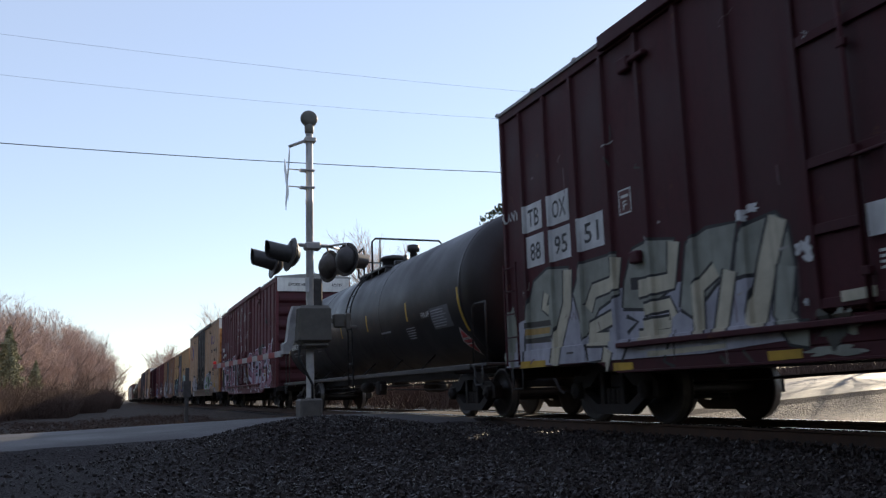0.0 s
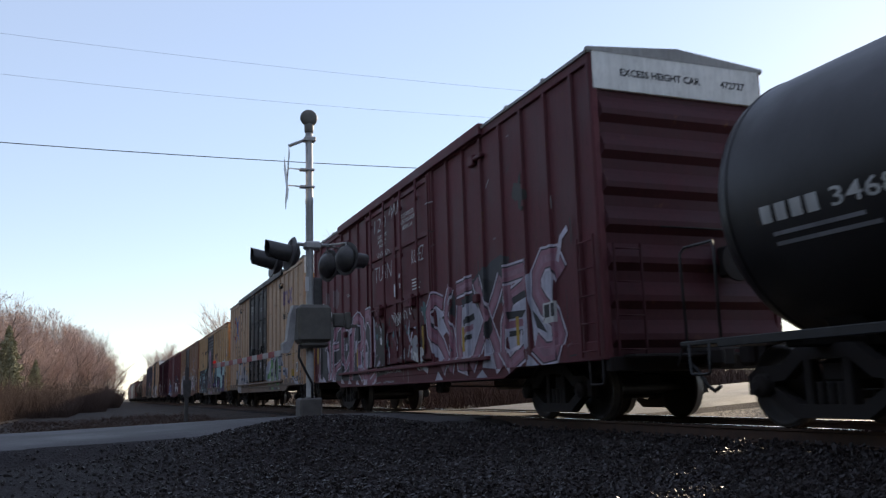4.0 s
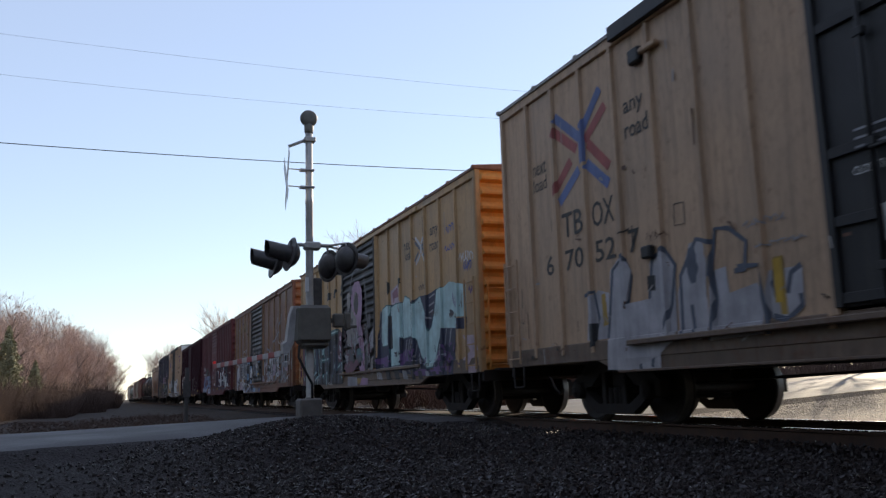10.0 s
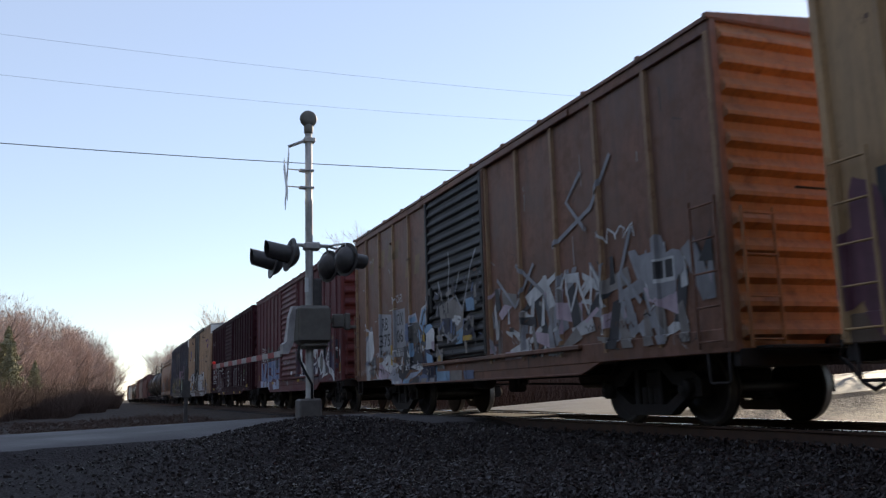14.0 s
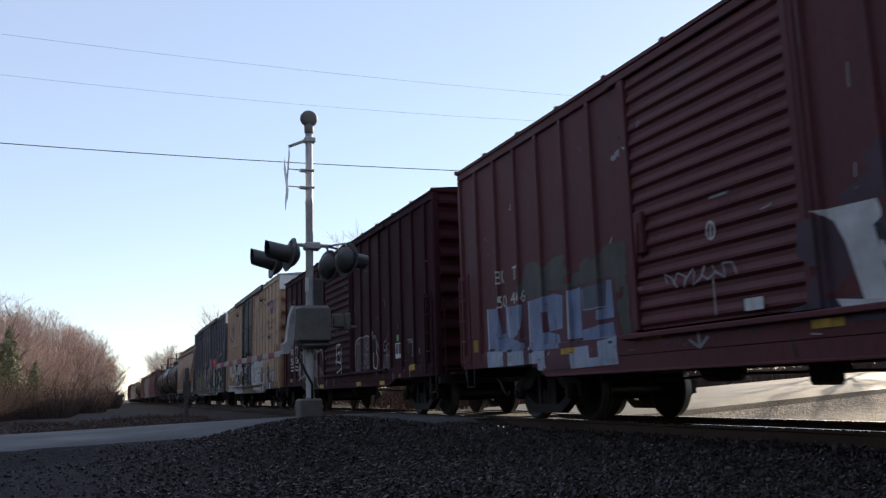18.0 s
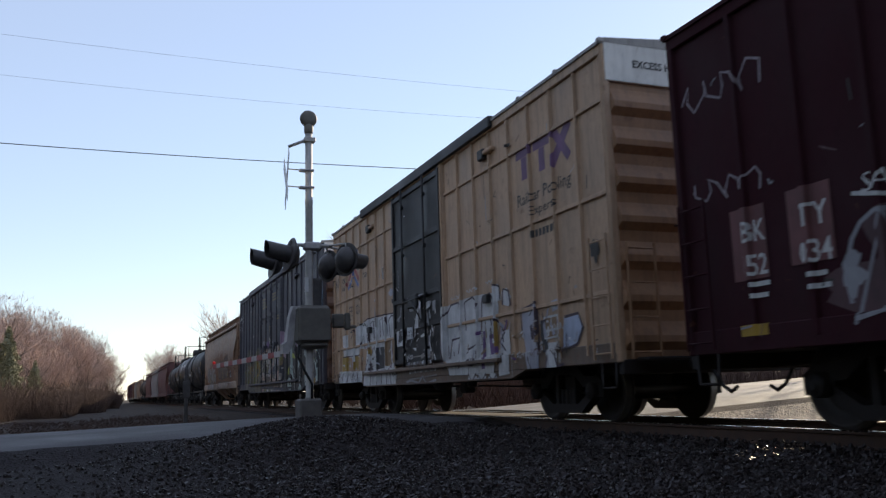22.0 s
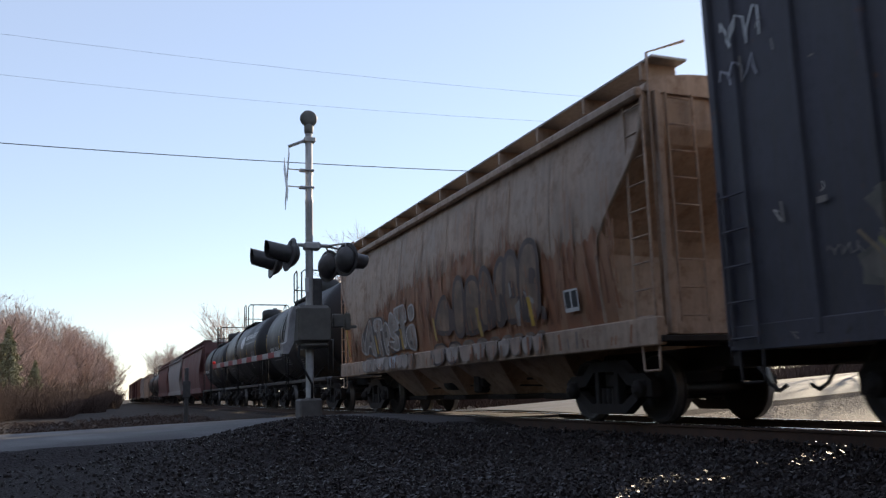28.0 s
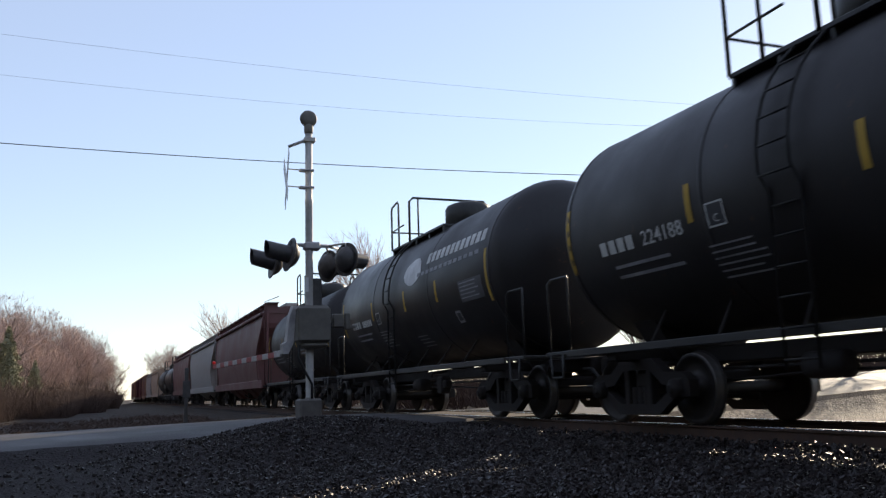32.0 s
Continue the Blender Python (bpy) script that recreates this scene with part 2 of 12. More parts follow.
    def prism(self, poly, axis, a, b, mat=0):
        """A flat outline (two coordinates) pushed along an axis from a to b."""
        n0, n = len(self.v), len(poly)
        for d in (a, b):
            for u, w in poly:
                self.v.append({"x": (d, u, w), "y": (u, d, w), "z": (u, w, d)}[axis])
        for k in range(n):
            j = (k + 1) % n
            self.face((n0 + k, n0 + j, n0 + n + j, n0 + n + k), mat)
        self.face([n0 + k for k in range(n)][::-1], mat)
        self.face([n0 + n + k for k in range(n)], mat)
        return self

    def grid(self, rows, mat=0, smooth=True):
        """A sheet through rows of points."""
        n0, n = len(self.v), len(rows[0])
        for r in rows:
            self.v += [tuple(q) for q in r]
        for i in range(len(rows) - 1):
            for k in range(n - 1):
                a = n0 + i * n + k
                self.face((a, a + 1, a + n + 1, a + n), mat, smooth)
        return self

    def mesh(self, name, mats, outward=True):
        me = bpy.data.meshes.new(name)
        me.from_pydata(self.v, [], self.f)
        for m in mats:
            me.materials.append(m)
        me.polygons.foreach_set("material_index", self.m)
        me.polygons.foreach_set("use_smooth", self.s)
        if outward:
            bm = bmesh.new()
            bm.from_mesh(me)
            bmesh.ops.recalc_face_normals(bm, faces=bm.faces)
            bm.to_mesh(me)
            bm.free()
        me.update()
        return me


SHARED = {}


def shared(key, make):
    """One mesh for all alike pieces."""
    if key not in SHARED:
        SHARED[key] = make()
    return SHARED[key]


def put(name, me, parent=None, at=(0, 0, 0), rz=0.0, label=""):
    """One mesh object, as a part of its parent."""
    ob = new(name, me)
    ob.location = at
    if rz:
        ob.rotation_euler[2] = radians(rz)
    ob.parent = parent
    if label:
        ob["label"] = label
    return ob


def boxmesh(size, mat, bev=0.01):
    """A box of that size about its own centre, shared."""
    size = tuple(round(s, 3) for s in size)

    def make():
        h = [s / 2 for s in size]
        return Mb().box([-k for k in h], h, bev).mesh("box", [mat], False)
    return shared(("box", size, mat.name, bev), make)


def brick(name, a, b, mat, parent, bev=0.01, label=""):
    """A box part from corner to corner."""
    c = [(a[i] + b[i]) / 2 for i in range(3)]
    return put(name, boxmesh([abs(b[i] - a[i]) for i in range(3)], mat, bev), parent, c, 0, label)


def bar(name, pts, r, mat, parent, n=6, label=""):
    """A round bar part; its own origin is at its first point, so that alike bars share a mesh."""
    o = Vector(pts[0])
    rel = [tuple(round(c, 3) for c in (Vector(q) - o)) for q in pts]
    me = shared(("bar", tuple(rel), r, mat.name, n), lambda: Mb().tube(rel, r, n).mesh("bar", [mat]))
    return put(name, me, parent, o, 0, label)
# ---- ground, road, track ----
ROAD_Y0, ROAD_Y1 = 15.3, 22.5
BEND_Y = 255.0


def smooth(a, b, v):
    v = max(0.0, min(1.0, (v - a) / (b - a)))
    return v * v * (3 - 2 * v)


def bend(y):
    """How far the track has swung to the right at y."""
    return (y - BEND_Y) ** 2 / 3000.0 if y > BEND_Y else 0.0


def road_z(x):
    if x < XT:
        return -0.015 - 0.17 * smooth(6.0, -4.0, x)
    return -0.015 + 0.05 * max(0.0, x - 9.6) - 0.02 * max(0.0, x - 40)


def ground_z(x, y):
    """Height of the open ground."""
    u = x - XT - bend(y)
    near = -0.34 - 0.10 * smooth(-3, -9, u) + 0.05 * noise.noise((x * 0.35, y * 0.35, 0))
    far = -0.36 + 0.05 * max(0.0, min(u, 36) - 1.8) + 0.07 * noise.noise((x * 0.25, y * 0.25, 4))
    z = near if u < 0 else far
    bed = smooth(2.9, 1.5, abs(u))
    z = z * (1 - bed) - 0.235 * bed
    # the gravel shoulder that carries the mast
    z += 0.40 * smooth(3.4, 0.0, math.hypot(x - 3.3, (y - 14.1) * 0.8)) * (1 - bed)
    z += 0.14 * smooth(3.0, 0.0, abs(y - 13.0)) * smooth(-2.5, 1.0, x) * smooth(7.2, 5.5, x)
    # the road's bed
    r = smooth(1.6, 0.15, max(ROAD_Y0 - y, y - ROAD_Y1, 0.0))
    z = z * (1 - r) + (road_z(x) - 0.05) * r
    # a dip, then a low rise far off
    z += 1.5 * smooth(300, 900, math.hypot(x, y))
    return z


def axis(lo, hi, fine_lo, fine_hi, step, grow=1.22):
    """Lines close together between fine_lo and fine_hi, wider and wider outside."""
    out = list(np.arange(fine_lo, fine_hi + 1e-6, step))
    d, v = step, out[-1]
    while v < hi:
        d *= grow
        v += d
        out.append(v)
    d, v = step, out[0]
    while v > lo:
        d *= grow
        v -= d
        out.insert(0, v)
    return out


xs, ys = axis(-2500, 2500, -8, 30, 0.4), axis(-2500, 2500, 2, 30, 0.4)
ground_rows = [[(x, y, ground_z(x, y)) for x in xs] for y in ys]
ground = tagged(put("ground", Mb().grid(ground_rows).mesh("ground", [M_GROUND], False)), "bare winter earth with dry grass and gravel", "ground", kind="structure")

bed_x = [-1.9, -1.6, -1.35, -1.1, -0.5, 0, 0.5, 1.1, 1.35, 1.6, 1.9]
bed_rows = []
for y in axis(-60, 420, 2, 30, 0.5, 1.12):
    bed_rows.append([(XT + u + bend(y), y, (-0.20 if abs(u) < 1.4 else -0.20 - (abs(u) - 1.35) * 0.38) + 0.012 * noise.noise((u * 3, y * 3, 1))) for u in bed_x])
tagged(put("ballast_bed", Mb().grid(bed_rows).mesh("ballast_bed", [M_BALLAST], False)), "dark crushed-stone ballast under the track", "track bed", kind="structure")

# gravel apron between the camera and the track
apron_rows = []
for y in np.arange(-4.1, 15.15, 0.3):
    apron_rows.append([(x, y, max(ground_z(x, y) + 0.012 + 0.012 * noise.noise((x * 2, y * 2, 3)), -9)) for x in np.arange(-16.2, 6.45, 0.3)])
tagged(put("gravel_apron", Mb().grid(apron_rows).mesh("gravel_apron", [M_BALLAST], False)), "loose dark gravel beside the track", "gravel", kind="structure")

# bare tan gravel beyond the track
lot_rows = []
for y in np.arange(-6.0, 15.0, 0.5):
    lot_rows.append([(x, y, ground_z(x, y) + 0.014) for x in np.arange(XT + 2.0, 46.0, 0.6)])
tagged(put("gravel_lot", Mb().grid(lot_rows).mesh("gravel_lot", [M_LOT], False)), "sunlit tan gravel beyond the track", "gravel", kind="structure")
ROAD_LINES = np.linspace(ROAD_Y0, ROAD_Y1, 9)
# the road, with its crossing panels between the rails
road_x = axis(-160, 120, -8, 30, 0.8, 1.2)
for name, x0, x1 in (("road", -999, XT - 1.25), ("road", XT + 1.25, 999)):
    cut = sorted({x0 if x0 > -900 else -160.0, x1 if x1 < 900 else 120.0} | {x for x in road_x if x0 < x < x1})
    rr = [[(x, y, road_z(x) + 0.03 * (1 - ((y - 18.9) / 3.6) ** 2)) for y in ROAD_LINES] for x in cut]
    for q in rr:
        q.insert(0, (q[0][0], ROAD_Y0 - 0.45, q[0][2] - 0.09))
        q.append((q[0][0], ROAD_Y1 + 0.45, q[-1][2] - 0.09))
    tagged(put(name, Mb().grid(rr).mesh("road", [M_ASPHALT])), "worn grey asphalt road over the crossing", "road", kind="structure")
deck = tagged(new("crossing_deck"), "worn timber and asphalt crossing deck between the rails", "crossing deck", kind="structure")
for u0, u1 in ((-1.25, -0.84), (-0.67, -0.25), (-0.25, 0.25), (0.25, 0.67), (0.84, 1.25)):
    for k in range(4):
        y0 = ROAD_Y0 + k * 1.8
        brick("plank", (XT + u0 + 0.01, y0 + 0.01, -0.2), (XT + u1 - 0.01, y0 + 1.79, -0.018), M_TIE if abs(u0) < 0.9 else M_ASPHALT, deck, 0.012)


def rail_mesh(y0, y1, side):
    prof = [(-0.075, -0.185), (0.075, -0.185), (0.07, -0.172), (0.014, -0.158), (0.012, -0.05), (0.036, -0.038), (0.037, -0.012), (0.026, 0.0), (-0.026, 0.0), (-0.037, -0.012), (-0.036, -0.038), (-0.012, -0.05), (-0.014, -0.158), (-0.07, -0.172)]
    m = Mb()
    ys_ = list(np.arange(y0, y1 + 0.01, 8.0)) if y1 > 180 else [y0, y1]
    rows = [[(XT + side * 0.7525 + bend(y) + u, y, w) for u, w in prof + prof[:1]] for y in ys_]
    n0 = len(prof) + 1
    m.grid(rows, 0, False)
    m.m = [1 if k % (n0 - 1) in (6, 7, 8) else 0 for k in range(len(m.f))]
    return m.mesh("rail", [M_RAILSIDE, M_TREAD])


track = tagged(new("railway_track"), "single track of worn steel rails on timber ties", "railway track", kind="structure")
for side in (-1, 1):
    put("rail", rail_mesh(-60, 180, side), track)
    put("rail", rail_mesh(180.004, 420, side), track)
tie_me = boxmesh((2.6, 0.23, 0.18), M_TIE, 0.015)
rng = random.Random(4)
for k in range(150):
    y = 0.4 + k * 0.52
    if ROAD_Y0 - 0.1 < y < ROAD_Y1 + 0.1:
        continue
    put("tie", tie_me, track, (XT + rng.uniform(-0.03, 0.03), y, -0.277 + rng.uniform(-0.005, 0.012)))
    if 2 < y < 26:
        for side in (-1, 1):
            brick("tie_plate", (XT + side * 0.7525 - 0.17, y - 0.09, -0.19), (XT + side * 0.7525 + 0.17, y + 0.09, -0.1835), M_RAILSIDE, track, 0.002)

# loose stones: one joined object
STONE = np.array([(-1, -.7, -.6), (.9, -.8, -.5), (1, .8, -.6), (-.8, .9, -.5), (-.6, -.6, .6), (.7, -.5, .5), (.6, .6, .7), (-.7, .5, .6)])
STONE_F = [(0, 3, 2, 1), (4, 5, 6, 7), (0, 1, 5, 4), (1, 2, 6, 5), (2, 3, 7, 6), (3, 0, 4, 7)]


def stones(name, spots, lo, hi, seed, label):
    r = np.random.RandomState(seed)
    vs, fs = [], []
    for i, (x, y, z) in enumerate(spots):
        s = lo + (hi - lo) * r.rand() ** 2
        p = STONE * (s * np.array([1, 0.75 + 0.4 * r.rand(), 0.6 + 0.3 * r.rand()])) + r.uniform(-0.25, 0.25, (8, 3)) * s
        q = Euler(r.uniform(0, 6.28, 3)).to_matrix()
        p = p @ np.array(q).T + (x, y, z + s * 0.25)
        vs.append(p)
        fs += [tuple(i * 8 + k for k in f) for f in STONE_F]
    me = bpy.data.meshes.new(name)
    me.from_pydata(np.concatenate(vs).tolist(), [], fs)
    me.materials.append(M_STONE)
    return tagged(put(name, me), label, "gravel", kind="stuff")


r = np.random.RandomState(7)
spots = []
while len(spots) < 33000:
    x, y = r.uniform(-2.6, 6.7), 4.4 + 10.4 * r.rand() ** 1.4
    if abs(math.degrees(math.atan2(x, y)) - YAW) > 31 or r.rand() > 0.06 + 0.94 * smooth(-0.8, 3.2, x):
        continue
    spots.append((x, y, (ground_z(x, y) + 0.012) if x < 6.0 else max(ground_z(x, y) + 0.012, -0.2 - (XT - 1.35 - x) * 0.38)))
stones("loose_gravel", spots, 0.012, 0.030, 3, "loose grey crushed stones lying beside the track")
spots = []
for _ in range(9000):
    x, y = XT + r.uniform(-1.75, 2.2), 2.5 + 24 * r.rand() ** 1.4
    if ROAD_Y0 - 0.2 < y < ROAD_Y1 + 0.2 or abs(abs(x - XT) - 0.7525) < 0.09:
        continue
    u = abs(x - XT)
    spots.append((x, y, -0.20 if u < 1.35 else -0.2 - (u - 1.35) * 0.38))
stones("track_ballast", spots, 0.018, 0.042, 5, "crushed stone ballast lying between the ties")

# ---- crossing signal with its gate ----
MX, MY, MZ = 3.24, 14.44, 0.10
mast = tagged(new("crossing_signal"), "grey railway crossing mast with flashing lamp pairs, crossbuck and bell", "crossing signal")
mast.location = (MX, MY, MZ)


def mast_part(name, mb, mats, parent=mast, label="", at=(0, 0, 0)):
    return put(name, mb.mesh(name, mats), parent, at, 0, label)


mast_part("foundation", Mb().box((-0.21, -0.2, -0.5), (0.17, 0.2, 0.36), 0.03), [M_CONC], label="stained concrete foundation block")
mast_part("pole", Mb().lathe([(0.36, 0.085), (0.40, 0.068), (3.72, 0.066), (3.74, 0.07), (3.80, 0.07), (3.82, 0.064), (5.16, 0.062)], "z", n=18), [M_ALU])
bell = mast_part("bell", Mb().lathe([(-0.06, 0.05), (-0.05, 0.13), (-0.02, 0.152), (0.02, 0.155), (0.045, 0.13), (0.06, 0.06)], "y", (0, 0, 5.30), 24).lathe([(5.02, 0.07), (5.05, 0.08), (5.15, 0.085), (5.2, 0.05)], "z", n=16), [M_GREYBOX], label="round grey crossing bell")
mast_part("bracket", Mb().tube([(-0.05, 0, 4.90), (-0.36, 0.02, 4.76)], 0.028, 8).box((-0.09, -0.085, 4.86), (0.11, 0.085, 4.94), 0.01), [M_ALU])
for z in (4.34, 4.03):
    mast_part("bracket", Mb().tube([(0.06, 0, z), (-0.37, 0, z + 0.01)], 0.011, 6).box((-0.17, -0.05, z - 0.025), (-0.05, 0.05, z + 0.02), 0.008).box((-0.085, -0.085, z - 0.02), (0.085, 0.085, z + 0.015), 0.008), [M_GALV])
# crossbuck: two white blades crossed, seen nearly edge on, facing the road
cb_turn = pose(-0.395, 0.02, 4.18, 0, 0, -7)
for a in (41, -41):
    m = cb_turn @ pose(-0.01 if a > 0 else 0.012, 0, 0, a, 0, 0)
    mast_part("crossbuck_blade", Mb().box((-0.004, -0.61, -0.115), (0.004, 0.61, 0.115), 0.002, rot=m), [M_WHITE], label="white reflective crossbuck blade")
# cross arm with two pairs of lamps
mast_part("cross_arm", Mb().tube([(-0.3, 0.0, 3.0), (0.40, -0.04, 2.985)], 0.034, 10).box((-0.1, -0.1, 2.91), (0.19, 0.1, 3.05), 0.03).tube([(0.3, -0.02, 2.99), (0.62, 0.25, 2.985)], 0.022, 8), [M_ALU])


def lamp(x, y, z, turn, tilt=0):
    """A flasher: black disc with a hood, its dish behind, a red lens."""
    head = mast_part("lamp", Mb().lathe([(-0.15, 0.05), (-0.14, 0.10), (-0.10, 0.17), (-0.05, 0.215), (0.0, 0.235)], "x", n=24), [M_BLACK], at=(x, y, z))
    head.rotation_euler = (0, radians(tilt), radians(turn))
    put("disc", shared("lamp_disc", lambda: Mb().lathe([(0.0, 0.285), (0.008, 0.295), (0.02, 0.285)], "x", n=32).mesh("disc", [M_BLACK])), head)
    put("lens", shared("lamp_lens", lambda: Mb().lathe([(0.02, 0.15), (0.045, 0.13), (0.06, 0.07), (0.063, 0.01)], "x", n=20).mesh("lens", [M_LENS])), head)

    def hood():
        m = Mb()
        rows = []
        for k in range(15):
            a = radians(-70 + 320 * k / 14)
            ln = 0.47 - 0.10 * abs(k - 7) / 7
            rows.append([(0.02, 0.15 * math.cos(a), 0.15 * math.sin(a)), (ln, 0.138 * math.cos(a), 0.138 * math.sin(a))])
        m.grid(rows)
        rows = [[(p[0], p[1] * 0.97, p[2] * 0.97) for p in q] for q in rows]
        m.grid([q[::-1] for q in rows])
        return m.mesh("hood", [M_BLACK], False)
    put("hood", shared("lamp_hood", hood), head)
    return head


lamp(-0.53, 0.40, 2.74, 184, -13)
lamp(-0.41, -0.38, 2.76, 188, -11)
lamp(0.43, 0.40, 2.70, 24, 2)
lamp(0.56, -0.36, 2.71, 28, 2)
mast_part("lamp_arm", Mb().tube([(-0.40, -0.38, 2.86), (-0.40, -0.38, 2.98), (-0.2, 0, 2.99), (-0.52, 0.40, 2.98), (-0.52, 0.40, 2.86)], 0.024, 8), [M_BLACK])
mast_part("lamp_arm", Mb().tube([(0.43, 0.40, 2.86), (0.43, 0.40, 2.98), (0.3, 0, 2.99), (0.56, -0.36, 2.99), (0.56, -0.36, 2.86)], 0.02, 8), [M_ALU])
# gate machine
mast_part("gate_case", Mb().box((-0.24, -0.24, 1.28), (0.33, 0.2, 1.93), 0.06).box((-0.22, -0.255, 1.33), (0.31, -0.235, 1.88), 0.02).box((-0.17, -0.22, 1.2), (0.29, 0.18, 1.3), 0.05), [M_GREYBOX], label="dull grey gate motor case")
mast_part("junction_box", Mb().box((0.05, -0.02, 1.92), (0.22, 0.16, 2.42), 0.02), [M_BLACK], label="dark junction box behind the pole")
mast_part("cable", Mb().tube([(-0.2, -0.1, 1.25), (-0.22, -0.12, 1.05), (-0.1, -0.12, 0.8), (0.02, -0.09, 0.6), (0.02, -0.09, 0.3)], 0.022, 8), [M_CABLE])
mast_part("counterweight_arm", Mb().box((0.33, -0.03, 1.64), (0.52, 0.03, 1.72), 0.01).box((0.40, -0.06, 1.56), (0.60, 0.06, 1.80), 0.02).tube([(0.36, 0, 1.68), (0.74, 0, 1.70)], 0.014, 6).box((0.62, -0.05, 1.52), (0.72, 0.05, 1.82), 0.02).box((0.6, -0.03, 1.55), (0.83, 0.03, 1.6), 0.01), [M_GREYBOX], label="dark counterweight arm with steel plates")
mast_part("tag", Mb().box((-0.095, -0.09, 2.17), (-0.03, -0.075, 2.42), 0.004), [M_WHITE], label="small white tag")
gate = tagged(new("crossing_gate"), "lowered red and white striped gate arm across the road", "gate arm")
gate.location = (MX - 0.30, MY + 0.02, MZ)
gate_me = Mb().prism([(-0.16, 1.12), (-0.06, 1.12), (0.03, 1.3), (0.07, 1.8), (0.14, 1.86), (0.12, 1.93), (0.02, 1.93), (-0.04, 1.75), (-0.1, 1.32), (-0.17, 1.28)], "x", -0.06, 0.06)
put("gate_root", gate_me.mesh("gate_root", [M_GATEWHITE]), gate, (-0.02, 0, 0), -80)
tip = Vector((-0.62, 5.9, 1.13))
root = Vector((-0.16, 0.12, 1.13))
for k in range(14):
    a, b = root.lerp(tip, k / 14), root.lerp(tip, (k + 1) / 14)
    mid = (a + b) / 2
    ob = put("stripe", boxmesh((0.035, (b - a).length - 0.002, 0.10), M_RED if k % 2 else M_GATEWHITE, 0.006), gate, mid, 0)
    ob.rotation_euler[2] = math.atan2(-(b - a).x, (b - a).y)
for f in (0.99,):
    q = root.lerp(tip, f)
    put("gate_lamp", shared("gate_lamp", lambda: Mb().lathe([(0.055, 0.02), (0.065, 0.036), (0.11, 0.036), (0.125, 0.015)], "z", n=12).mesh("gate_lamp", [M_GLOW])), gate, q, 0, "small red gate lamp")

post = tagged(new("signal_post"), "dark steel post beyond the road", "post")
post.location = (2.05, 24.2, ground_z(2.05, 24.2))
put("post", Mb().box((-0.05, -0.05, -0.3), (0.05, 0.05, 1.75), 0.015).mesh("post", [M_BLACK]), post)
put("sign_back", Mb().box((-0.10, -0.075, 0.95), (0.10, -0.052, 1.4), 0.01).mesh("sign_back", [M_BLACK]), post)

# ---- overhead wires, strung along the road ----
def wire(y, low_x, low_z, curve, radius):
    """A hanging wire: lowest at low_x, rising by curve with the square of the distance."""
    pts = []
    for k in range(41):
        x = -30 + 75 * k / 40
        pts.append((x, y, low_z + curve * (x - low_x) ** 2))
    tagged(put("overhead_wire", Mb().tube(pts, radius, 6).mesh("overhead_wire", [M_WIRE])), "thin dark overhead wire", "wire", "wires along the road")


wire(27.0, 0.0, 8.055, 0.00125, 0.013)
wire(27.0, 2.5, 10.10, 0.0017, 0.0034)
wire(27.0, 5.0, 11.34, 0.0013, 0.0034)
for px in (-30.0, 45.0):
    pole = tagged(new("utility_pole"), "weathered wooden utility pole with cross arm", "utility pole")
    pole.location = (px, 27.15, ground_z(px, 27.15))
    put("pole", Mb().lathe([(-1, 0.16), (0, 0.155), (15.0, 0.11)], "z", n=12).mesh("pole", [M_BARK]), pole)
    put("cross_arm", Mb().box((-0.06, -1.0, 13.0), (0.06, 1.0, 13.12), 0.01).mesh("cross_arm", [M_BARK]), pole)


